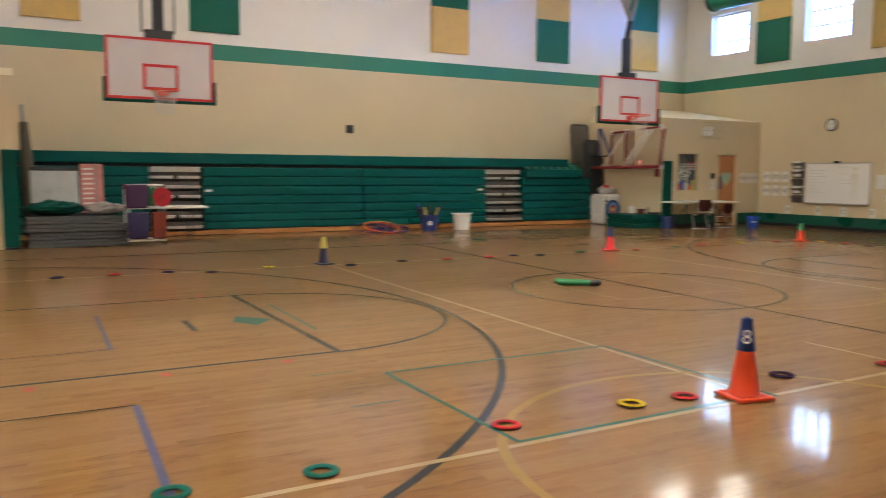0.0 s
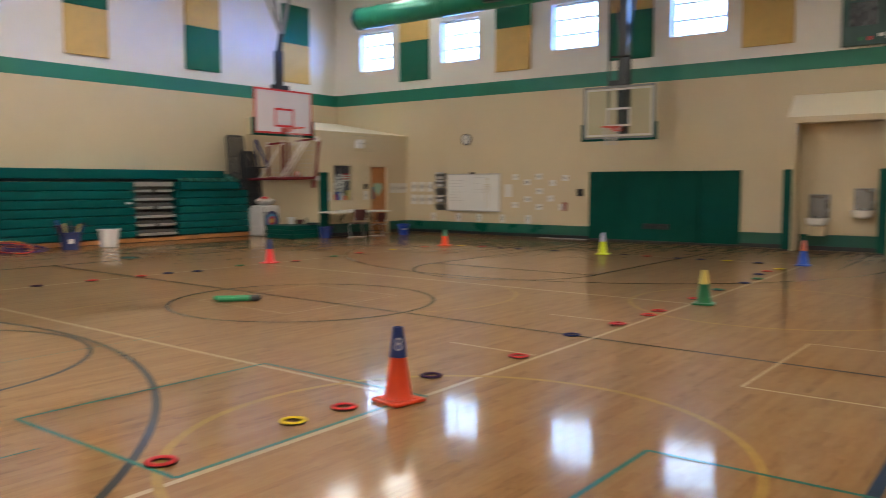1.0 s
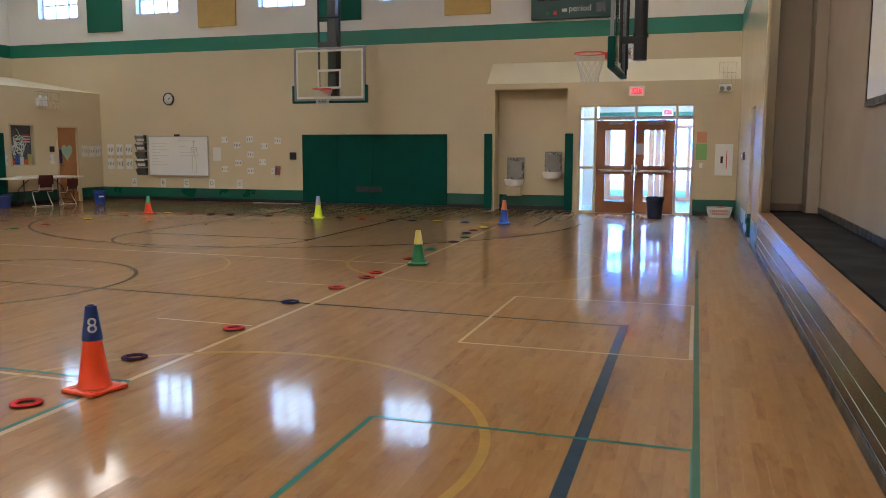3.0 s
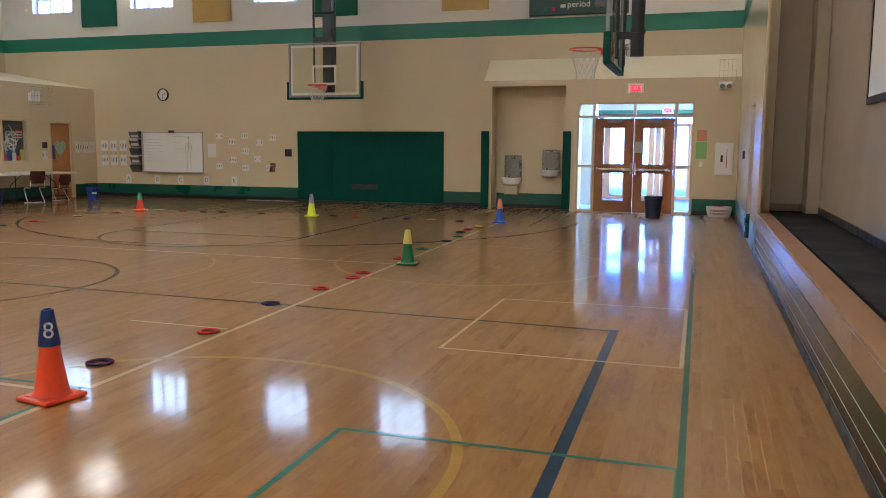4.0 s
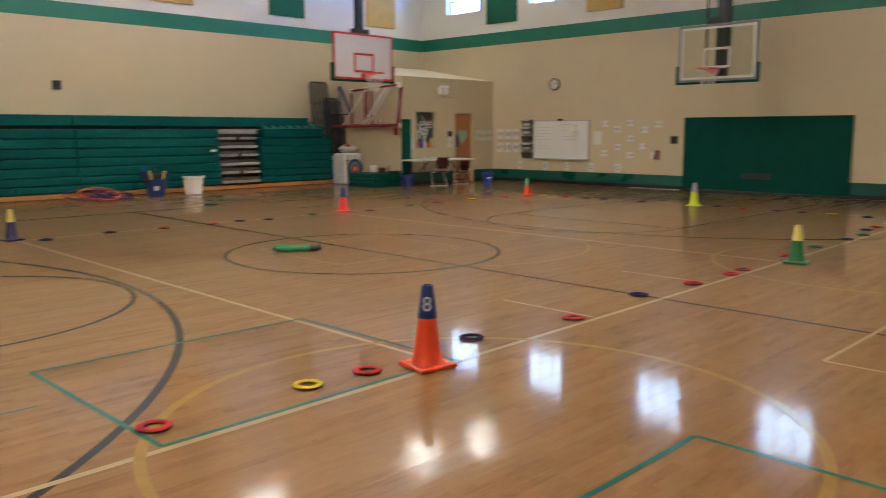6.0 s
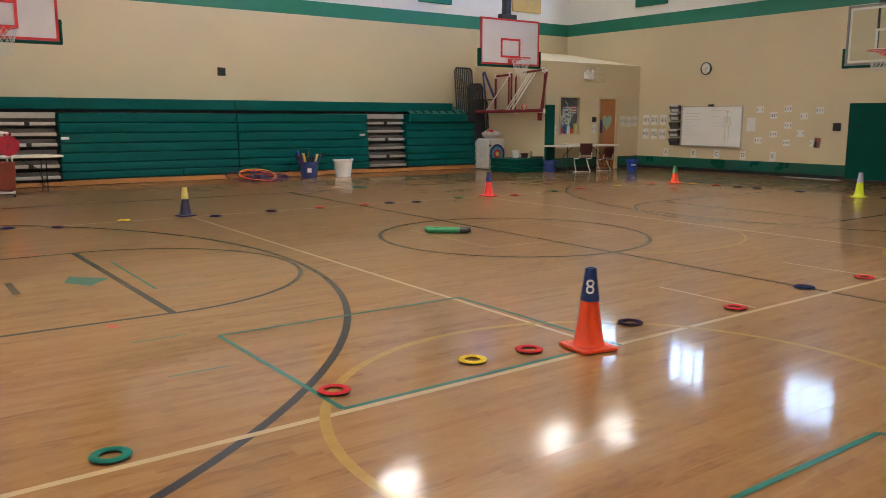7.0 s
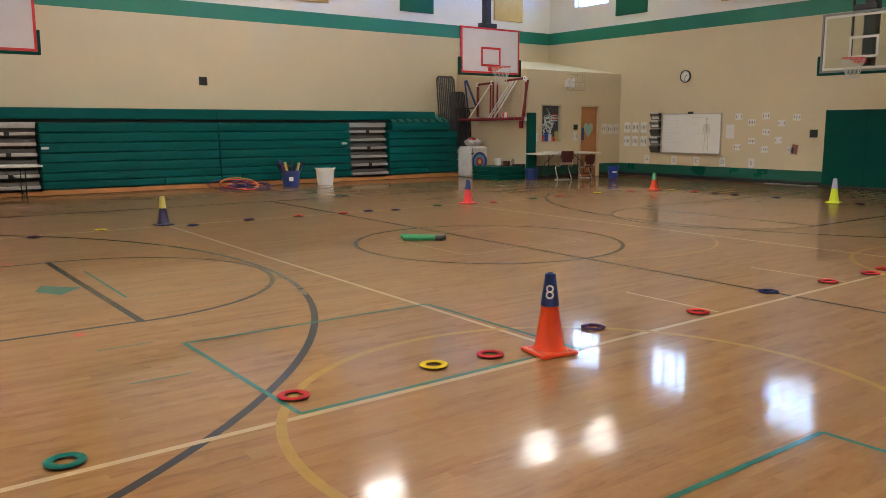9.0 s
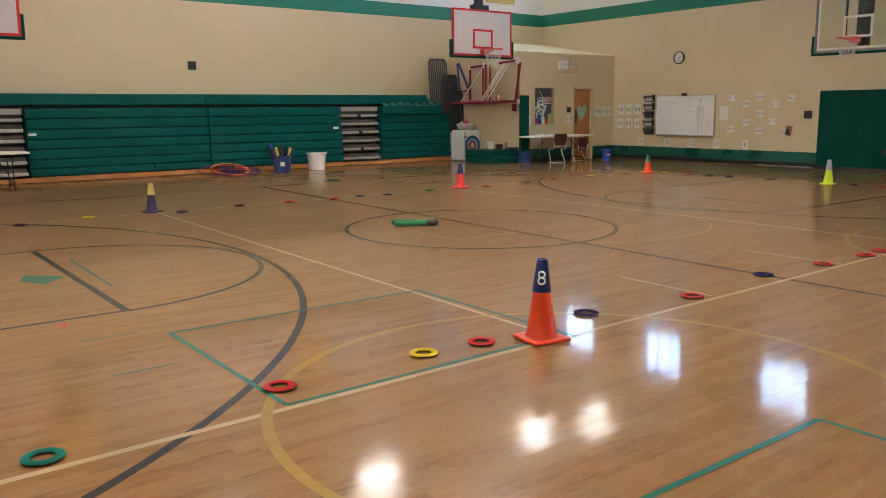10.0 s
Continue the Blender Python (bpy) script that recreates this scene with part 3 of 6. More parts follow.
tagged(link("trim_stage_nosing", box(E - 0.004, E + 0.175, S, 11.895, 0.572, 0.602, 0.006), M_NOSING), "varnished wood nosing along the stage edge", "nosing", "", "structure")
tagged(link("baseboard_stage_front", box(E - 0.010, E - 0.001, S, 11.89, 0.003, 0.082, 0.003), M_RUBBER), "black rubber base along the stage front", "baseboard", "", "structure")

# ---- floor markings ----
def marking(name, bm, material, label):
    return tagged(link(name, bm, material), label, "floor line", "", "structure")


bm = bmesh.new()
for cy, fy, s in ((-2.10, 1.95, 1), (15.97, 11.7, -1)):
    arc_line(bm, -8.03 if s > 0 else -7.95, cy, 5.81 if s > 0 else 5.70, 0 if s > 0 else 180, 180 if s > 0 else 360, 0.054, 0.00120)
marking("court_arc", bm, L_NAVY, "wide charcoal three-point arcs painted on the maple")
bm = bmesh.new()
for fy, s in ((1.95, 1), (11.7, -1)):
    arc_line(bm, -7.73, fy, 1.69, 0 if s > 0 else 180, 180 if s > 0 else 360, 0.045, 0.00144)
    end = -3.6 if s > 0 else 17.5
    strip_line(bm, -9.41, fy, -6.05, fy, 0.06, 0.00168)
    strip_line(bm, -6.05, end, -6.05, fy, 0.045, 0.00156)
    strip_line(bm, -9.41, end, -9.41, fy, 0.045, 0.00156)
marking("key_line", bm, L_NAVY, "charcoal free-throw keys painted on the maple")
bm = bmesh.new()
arc_line(bm, -7.74, 6.81, 1.69, 0, 360, 0.05, 0.00120, 96)
strip_line(bm, -14.7, 7.04, -0.63, 6.66, 0.045, 0.00132)
marking("centre_circle", bm, L_NAVY, "charcoal centre circle and halfway line on maple")
bm = bmesh.new()
strip_line(bm, -0.56, -4.0, -0.62, 6.70, 0.07, 0.00186)
strip_line(bm, -14.7, -4.0, -14.7, 17.4, 0.05, 0.00186)
strip_line(bm, -3.06, 17.4, -3.03, 15.1, 0.045, 0.00174)
marking("court_boundary", bm, L_NAVYB, "navy court boundary line on the maple")
bm = bmesh.new()
strip_line(bm, -3.345, -4.0, -3.71, 15.6, 0.045, 0.00210)
strip_line(bm, -11.90, -4.0, -11.90, 15.6, 0.045, 0.00210)
strip_line(bm, -11.9, 4.10, -3.52, 3.93, 0.040, 0.00198)
strip_line(bm, -11.9, 9.60, -3.58, 9.55, 0.045, 0.00198)
strip_line(bm, -11.9, 15.6, -3.5, 15.6, 0.045, 0.00198)
marking("volleyball_line", bm, L_CREAM, "pale cream volleyball court lines on the maple")
bm = bmesh.new()
for a in ((-1.78, 5.68, -0.08, 5.68), (-0.08, 5.68, -0.08, 7.76), (-0.08, 7.76, -1.78, 7.72), (-1.78, 7.72, -1.78, 5.68), (-4.53, 5.72, -3.58, 5.70), (-4.6, 7.75, -3.6, 7.75)):
    strip_line(bm, *a, 0.028, 0.00228)
for a in ((-7.06, 5.90, -7.06, 7.88), (-7.06, 5.90, -8.80, 5.96), (-8.80, 5.96, -8.80, 7.95), (-8.80, 7.95, -7.06, 7.88)):
    strip_line(bm, *a, 0.016, 0.00228)
marking("square_line", bm, L_CREAM, "thin cream practice square taped on the maple")
bm = bmesh.new()
arc_line(bm, -2.68, 3.33, 1.66, 0, 360, 0.055, 0.00246, 96)
arc_line(bm, -2.75, 10.0, 1.72, 0, 360, 0.05, 0.00246, 96)
marking("mustard_circle", bm, L_YEL, "mustard yellow circles painted on the maple")
bm = bmesh.new()
arc_line(bm, -7.3, 8.0, 1.75, -40, 60, 0.03, 0.00246, 40)
arc_line(bm, -7.7, 5.0, 1.75, 120, 200, 0.03, 0.00246, 40)
marking("faded_circle", bm, L_YEL, "faded worn yellow arcs on the maple")
bm = bmesh.new()
for x0, x1, y0, y1 in ((-5.22, -3.47, 1.99, 4.03), (-1.75, -0.05, 1.90, 3.88)):
    xa, xb = (x1 - 0.03, x1 - 0.07) if x1 < -1 else (x1, x1)
    for a in ((x0, y0, xa, y0), (xa, y0, xb, y1), (x1, y1, x0, y1), (x0, y1, x0, y0)):
        strip_line(bm, *a, 0.032, 0.00270)
strip_line(bm, -8.6, 2.14, -7.0, 2.11, 0.026, 0.00270)
strip_line(bm, -7.0, 2.11, -7.0, 4.2, 0.010, 0.00270)
strip_line(bm, -5.38, 1.46, -5.38, 1.82, 0.016, 0.00270)
strip_line(bm, -4.53, 1.43, -4.53, 1.79, 0.016, 0.00270)
marking("teal_square", bm, L_TEAL, "teal taped squares and dashes on the maple")
bm = bmesh.new()
strip_line(bm, -0.03, -4.0, -0.05, 12.2, 0.036, 0.00288)
marking("green_line", bm, L_GREEN, "dark green line running beside the stage")
bm = bmesh.new()
bm.faces.new([bm.verts.new(p) for p in ((-8.02, 1.62, 0.00258), (-7.74, 1.52, 0.00258), (-7.46, 1.68, 0.00258), (-7.72, 1.90, 0.00258))])
bm.faces.new([bm.verts.new(p) for p in ((-15.3, 8.75, 0.00258), (-15.0, 8.6, 0.00258), (-14.8, 8.85, 0.00258), (-15.1, 9.05, 0.00258))])
marking("green_patch", bm, L_TEAL, "green painted spots on the maple floor")
bm = bmesh.new()
strip_line(bm, -5.19, 0.26, -3.60, 0.18, 0.045, 0.00288)
strip_line(bm, -8.66, 0.38, -6.94, 0.32, 0.035, 0.00288)
marking("slate_line", bm, L_BLUE, "slate blue line dashes on the maple floor")
bm = bmesh.new()
strip_line(bm, -8.01, 1.11, -7.44, 1.10, 0.06, 0.00264)
strip_line(bm, -5.20, -1.8, -5.19, 0.26, 0.020, 0.00300)
strip_line(bm, -6.98, -1.8, -6.94, 0.32, 0.014, 0.00300)
marking("thin_dark_line", bm, L_NAVY, "dark dash and thin lines of a taped square")
bm = bmesh.new()
for y in (-1.2, -0.31, 0.57, 1.47):
    strip_line(bm, -5.95, y, -5.84, y, 0.07, 0.00306)
strip_line(bm, -9.60, 1.59, -9.49, 1.59, 0.07, 0.00306)
marking("red_mark", bm, L_RED, "small red lane marks beside the key")

# ---- entrance doors and the lobby beyond ----
FY = BY + 0.05
ent = thing("door_1", -1.46, FY, 0, "brown oak double doors with glass lites in a beige steel frame", "door")
ent["kind"] = "structure"
fx = lambda x: x + 1.46
LX, RXX, MX = -2.33, -0.60, -1.462
bm = bmesh.new()
for x0, x1, z0, z1 in ((DX0, DX0 + 0.05, 0, DZ1), (DX1 - 0.05, DX1, 0, DZ1), (LX - 0.06, LX, 0, 2.13), (RXX, RXX + 0.06, 0, 2.13), (DX0 + 0.05, DX1 - 0.05, DZ1 - 0.05, DZ1), (DX0 + 0.05, DX1 - 0.05, 2.13, 2.18),
                       (LX - 0.06, LX, 2.18, DZ1 - 0.05), (RXX, RXX + 0.06, 2.18, DZ1 - 0.05), (MX - 0.03, MX + 0.03, 2.18, DZ1 - 0.05),
                       (DX0 + 0.05, LX - 0.06, 1.02, 1.08), (RXX + 0.06, DX1 - 0.05, 1.02, 1.08), (DX0 + 0.05, LX - 0.06, 0, 0.06), (RXX + 0.06, DX1 - 0.05, 0, 0.06)):
    box(fx(x0), fx(x1), -0.045, 0.075, z0, z1, 0.004, bm, 1)
part("door_frame", bm, M_FRAME, ent)
for x0, x1, z0, z1 in ((DX0 + 0.05, LX - 0.06, 0.06, 1.02), (DX0 + 0.05, LX - 0.06, 1.08, 2.13), (RXX + 0.06, DX1 - 0.05, 0.06, 1.02), (RXX + 0.06, DX1 - 0.05, 1.08, 2.13),
                       (DX0 + 0.05, LX - 0.06, 2.18, 2.43), (LX, MX - 0.03, 2.18, 2.43), (MX + 0.03, RXX, 2.18, 2.43), (RXX + 0.06, DX1 - 0.05, 2.18, 2.43)):
    ob = part("pane", box(fx(x0), fx(x1), 0.012, 0.018, z0, z1), M_GLASS, ent)
    ob.visible_shadow = False
for x0, x1, hinge in ((LX + 0.003, MX - 0.006, -1), (MX + 0.006, RXX - 0.003, 1)):
    w = x1 - x0
    g0, g1 = x0 + 0.20, x1 - 0.20
    LITES = ((0.28, 0.90), (1.10, 1.90))
    us, zs = [x0, g0, g1, x1], [0.012, 0.28, 0.90, 1.10, 1.90, 2.122]
    leaf = slab("door_leaf", "y", -0.02, 0.025, [fx(u) for u in us], zs, lambda u, z: not (fx(g0) < u < fx(g1) and any(a < z < b for a, b in LITES)), lambda u, z: 0, [M_OAK])
    for key in ("category", "kind"):
        del leaf[key]
    leaf.parent = ent
    for a, b in LITES:
        ob = part("lite", box(fx(g0), fx(g1), -0.002, 0.004, a, b), M_GLASS, leaf)
        ob.visible_shadow = False
    bar = box(fx(x0) + 0.06, fx(x1) - 0.06, -0.085, -0.055, 0.955, 1.005, 0.006)
    box(fx(x0) + 0.05, fx(x0) + 0.10, -0.085, -0.021, 0.95, 1.01, 0.004, bar)
    box(fx(x1) - 0.10, fx(x1) - 0.05, -0.085, -0.021, 0.95, 1.01, 0.004, bar)
    part("panic_bar", bar, M_CHROME, leaf, "chrome panic bar")
    hx = fx(MX) - 0.05 * (1 if hinge < 0 else -1)
    part("latch", box(hx - 0.022, hx + 0.022, -0.07, -0.021, 0.86, 1.12, 0.006), M_CHROME, leaf, "chrome latch case")
    cx = (fx(x0) + fx(x1)) / 2
    part("closer", box(cx - 0.16, cx + 0.16, -0.07, -0.021, 2.02, 2.09, 0.008), M_GREYP, leaf, "grey door closer")
part("threshold", box(fx(LX), fx(RXX), -0.06, 0.08, 0.004, 0.012), M_ALU, ent)
part("notice", box(fx(-1.43), fx(-1.25), -0.027, -0.022, 1.35, 1.60), mat("pale_green_notice", (0.34, 0.38, 0.32), 0.8, var=0.1), ent, "paper notice taped to the door")

# lobby box: carpet, side walls, soffit, outer glazed doors
LY0, LY1 = N + 0.302, 24.2
tagged(link("floor_lobby", box(-6.0, 3.2, BY + 0.162, 30, -0.12, -0.004), M_CARPET), "grey blue carpet of the lobby", "floor", "", "structure")
tagged(link("wall_lobby_west", box(-6.2, -6.0, LY0, 30, -0.1, 3.2), M_LOBBY), "cream lobby wall", "wall", "", "structure")
tagged(link("wall_lobby_east", box(3.2, 3.4, LY0, 30, -0.1, 3.2), M_LOBBY), "cream lobby wall", "wall", "", "structure")
tagged(link("ceiling_lobby", box(-6.0, 3.2, LY0, 30, 3.0, 3.2), M_LOBBY), "white lobby ceiling", "ceiling", "", "structure")
tagged(link("trim_lobby_band", box(-6.0, 3.2, LY1 - 0.35, LY1 - 0.3, 2.42, 2.52), M_BAND), "green band over the lobby doors", "trim", "", "structure")
tagged(link("wall_lobby_bulkhead", box(-6.0, 3.2, LY1 - 0.295, LY1 - 0.1, 2.45, 3.0), M_LOBBY), "cream bulkhead over the outer doors", "wall", "", "structure")
for x in (-3.1, -2.75):
    tagged(link("wall_lobby_pier", box(-2.98, -2.60, LY1 - 2.9, LY1 - 2.6, 0, 3.0) if x < -3 else box(-5.9, -3.6, LY1 - 0.2, LY1, 0, 3.0), M_LOBBY), "cream lobby pier", "wall", "", "structure")
outer = thing("door_2", -1.2, LY1, 0, "outer lobby entrance of pinkish oak posts and glass", "door")
outer["kind"] = "structure"
M_PINKOAK = mat("pinkish_oak_frame", (0.42, 0.20, 0.11), 0.45, var=0.15)
bm = bmesh.new()
for x in (-2.5, -1.62, -0.72, 0.15, 1.05, 1.9, 2.8, 4.3):
    box(x - 0.055, x + 0.055, -0.05, 0.05, 0, 2.44, 0.005, bm, 1)
for z0, z1 in ((0.0, 0.10), (0.86, 0.98), (2.06, 2.16), (2.36, 2.448)):
    box(-2.44, 4.24, -0.045, 0.045, z0, z1, 0.0, bm)
part("door_frame", bm, M_PINKOAK, outer)
ob = part("pane", box(-2.44, 4.24, 0.006, 0.012, 0.1, 2.36), M_GLASS, outer)
ob.visible_shadow = False
for x in (-1.62, -0.72, 0.15):
    part("stile", box(x + 0.10, x + 0.20, -0.04, 0.04, 0.1, 2.06), M_PINKOAK, outer)
    part("stile", box(x + 0.66, x + 0.76, -0.04, 0.04, 0.1, 2.06), M_PINKOAK, outer)


for x0, x1 in ((-2.68, -2.54), (-1.46, -1.30), (-1.28, -1.12)):
    part("stile", box(x0 + 1.2, x1 + 1.2, -0.042, 0.042, 0.1, 2.06), M_PINKOAK, outer)
ll = thing("lobby_lamp", -1.0, 21.2, 2.94, "lit white ceiling light panel in the lobby", "ceiling lamp")
part("frame", box(-1.25, 1.25, -0.35, 0.35, 0.02, 0.058, 0.004), M_WHITEP, ll)
part("diffuser", box(-1.2, 1.2, -0.30, 0.30, 0.008, 0.0195), glow("lobby_lamp_lens", (0.85, 0.92, 1.0), 4.0), ll, "glowing cool diffuser")
li = bpy.data.lights.new("lobby_light", "AREA")
li.shape, li.size, li.size_y, li.energy, li.color = "RECTANGLE", 2.4, 0.6, 900, (0.48, 0.72, 1.0)
new("lobby_light", li).matrix_basis = pose(-1.0, 21.2, 2.944)


def exit_sign(x, y, z, s=1.0):
    t = thing("exit_sign", x, y, z, "lit red exit sign in a pale housing", "exit sign", "exit signs")
    part("housing", box(-0.17 * s, 0.17 * s, -0.05, -0.002, -0.11 * s, 0.11 * s, 0.01), M_WHITEP, t)
    part("face", box(-0.125 * s, 0.125 * s, -0.056, -0.0505, -0.072 * s, 0.072 * s), M_EXITF, t, "glowing red sign face")
    part("letters", moved(lettering("EXIT", 0.135 * s, 0.001), Matrix.Translation((0, -0.059, 0)) @ pose(0, 0, 0, 90)), M_EXIT, t, "pale pink letters")


exit_sign(-1.46, BY, 2.77)
exit_sign(-0.95, LY1 - 0.352, 2.51, 0.9)

# ---- pads, vents, fountains on the north side ----
mat_north = thing("wall_pad", -8.08, N, 0, "large dark green vinyl wall pad with a floor vent cut-out", "wall pad")
for k in range(4):
    part("pad_panel", box(-2.0 + k * 1.0 + 0.001, -1.0 + k * 1.0 - 0.001, -0.055, -0.003, 0.05, 1.83, 0.012), M_PAD_D, mat_north)
part("base", box(-2.0, 2.0, -0.05, -0.003, 0.0, 0.048), M_RUBBER, mat_north)
vent = thing("wall_vent", -8.18, N - 0.057, 0.35, "black louvred vent in the green pad", "vent")
bm = box(-0.36, 0.36, -0.012, 0, 0, 0.14, 0.003)
part("vent_frame", bm, M_BLACK, vent)
for k in range(4):
    part("slat", box(-0.33, 0.33, -0.018, -0.0125, 0.022 + k * 0.028, 0.036 + k * 0.028), M_BLACKP, vent)


def corner_pad(x, y, sx, sy, label, h=1.83):
    t = thing("corner_pad", x, y, 0, label, "corner pad", "corner pads")
    part("pad_cover", box(-sx / 2, sx / 2, -sy / 2, sy / 2, 0.04, h, 0.02), M_PAD, t)
    part("foot_strip", box(-sx / 2 + 0.01, sx / 2 - 0.01, -sy / 2 + 0.01, sy / 2 - 0.01, 0.0, 0.039), M_RUBBER, t)


corner_pad(-4.88, BY - 0.031, 0.19, 0.06, "green vinyl pad strapped to the alcove corner")
corner_pad(-2.95, BY - 0.031, 0.19, 0.06, "green vinyl pad between the alcove and doors")
corner_pad(RX + 0.045, RY + 0.12, 0.088, 0.30, "green vinyl pad on the equipment room corner")
corner_pad(-16.745, -0.22, 0.10, 0.27, "green vinyl pad on the second room corner")


def fountain(x, z, h, skirt):
    t = thing("drinking_fountain", x, N - 0.002, z, "stainless steel wall drinking fountain with a white bagged bowl", "drinking fountain", "drinking fountains")
    part("back_panel", box(-0.21, 0.21, -0.05, 0, 0.30, h, 0.008), M_STEEL, t)
    # flat grey plate; its colour stands in for shade in a recess
    part("recess", box(-0.15, 0.15, -0.056, -0.0505, 0.42, h - 0.09, 0.004), M_GREYP, t, "grey plate painted as the shade of a steel recess")
    bowl = lathe([(0.10, 0.12), (0.20, 0.16), (0.235, 0.26), (0.24, 0.30), (0.22, 0.30), (0.19, 0.22), (0.02, 0.19)], 24)
    moved(bowl, Matrix.Translation((0, -0.21, 0.08)) @ Matrix.Diagonal((1.0, 0.82, 1, 1)))
    part("bowl", bowl, M_WHITEP, t, "bowl wrapped in white plastic", True)
    part("spout", rod((-0.13, -0.16, 0.34), (-0.10, -0.19, 0.43), 0.014), M_CHROME, t)
    for sx in (-0.08, 0.08):
        part("button", rod((sx, -0.052, h - 0.05), (sx, -0.064, h - 0.05), 0.02, n=14), M_CHROME, t)
    if skirt:
        part("skirt", box(-0.17, 0.17, -0.28, -0.05, -0.02, 0.20, 0.02), M_FRAME, t, "beige shroud")


fountain(-4.32, 0.36, 0.91, True)
fountain(-3.40, 0.55, 0.86, False)

# ---- north wall: board, papers, clock ----
wbd = thing("whiteboard", -13.93, N - 0.002, 0.69, "wall whiteboard with faint marker writing and skeleton drawing", "whiteboard")
part("board", box(-0.95, 0.95, -0.022, 0, 0.03, 1.09), M_WB, wbd)
bm = box(-0.975, 0.975, -0.03, 0, 0, 0.029)
box(-0.975, 0.975, -0.03, 0, 1.091, 1.12, bm=bm)
box(-0.975, -0.951, -0.03, 0, 0.029, 1.091, bm=bm)
box(0.951, 0.975, -0.03, 0, 0.029, 1.091, bm=bm)
part("frame", bm, M_ALU, wbd, "thin aluminium frame")
part("tray", box(-0.9, 0.9, -0.09, -0.031, 0.0, 0.015, 0.003), M_ALU, wbd)
part("clip", box(-0.08, 0.08, -0.07, -0.031, 1.10, 1.16, 0.006), M_BLACKP, wbd, "small black clip")
rr = random.Random(5)
bm = bmesh.new()
for k in range(15):
    x0 = rr.choice((-0.85, -0.85, 0.02, 0.05))
    z = 0.99 - (k % 9) * 0.085
    box(x0, x0 + rr.uniform(0.18, 0.55), -0.0245, -0.0225, z, z + 0.014, bm=bm)
part("writing", bm, M_INKL, wbd, "faded rows of marker writing")["kind"] = "stuff"
skel = bmesh.new()
for a, b in (((0.52, 0.92), (0.52, 0.60)), ((0.44, 0.80), (0.60, 0.80)), ((0.44, 0.80), (0.41, 0.56)), ((0.60, 0.80), (0.63, 0.56)), ((0.46, 0.58), (0.58, 0.58)), ((0.47, 0.58), (0.46, 0.10)), ((0.57, 0.58), (0.58, 0.10)), ((0.46, 0.74), (0.58, 0.74)), ((0.46, 0.69), (0.58, 0.69))):
    rod((a[0], -0.026, a[1]), (b[0], -0.026, b[1]), 0.009, n=6, bm=skel)
merge(skel, moved(lathe([(0.001, -0.003), (0.04, -0.003), (0.04, 0.003), (0.001, 0.003)], 12), Matrix.Translation((0.52, -0.026, 0.96)) @ pose(0, 0, 0, 90)))
part("diagram", skel, mat("tan_marker", (0.62, 0.56, 0.42), 0.8), wbd, "tan bone diagram")

trays = thing("file_rack", -15.13, N - 0.002, 0.70, "grey wall file rack with five sloping pockets", "file rack")
for k in range(5):
    pk = bmesh.new()
    z = k * 0.232
    vs = [pk.verts.new(p) for p in ((-0.17, -0.01, z), (0.17, -0.01, z), (0.17, -0.11, z + 0.17), (-0.17, -0.11, z + 0.17), (-0.17, -0.002, z + 0.21), (0.17, -0.002, z + 0.21))]
    for f in ((0, 1, 2, 3), (0, 4, 5, 1), (0, 3, 4), (1, 5, 2)):
        pk.faces.new([vs[i] for i in f])
    bmesh.ops.solidify(pk, geom=pk.faces[:], thickness=0.004)
    part("pocket", pk, M_GREYP, trays)
    if k in (1, 3, 4):
        part("sheet", moved(box(-0.12, 0.12, -0.003, 0.003, 0, 0.21), Matrix.Translation((0, -0.05, z + 0.03)) @ pose(0, 0, 0, 14)), M_PAPER, trays, "paper sheets")

clock = thing("wall_clock", -14.17, N - 0.002, 2.82, "round white wall clock with black rim", "clock")
part("rim", moved(lathe([(0.145, 0), (0.17, 0.0), (0.172, 0.045), (0.15, 0.055), (0.145, 0.045)], 32), pose(0, 0, 0, 90)), M_BLACKP, clock, smooth=True)
part("face", moved(lathe([(0.001, 0.03), (0.146, 0.03), (0.146, 0.002), (0.001, 0.002)], 32), pose(0, 0, 0, 90)), M_PAPER, clock)
part("hour_hand", moved(box(-0.008, 0.008, -0.036, -0.032, -0.01, 0.08), pose(0, 0, 0, 0, 60, 0)), M_BLACKP, clock)
part("minute_hand", moved(box(-0.005, 0.005, -0.040, -0.037, -0.01, 0.12), pose(0, 0, 0, 0, 190, 0)), M_BLACKP, clock)
bm = bmesh.new()
for k in range(12):
    a = radians(30 * k)
    box(-0.006 + 0.122 * math.sin(a), 0.006 + 0.122 * math.sin(a), -0.0325, -0.0305, -0.01 + 0.122 * math.cos(a), 0.01 + 0.122 * math.cos(a), bm=bm)
part("marks", bm, M_INK, clock)["kind"] = "stuff"


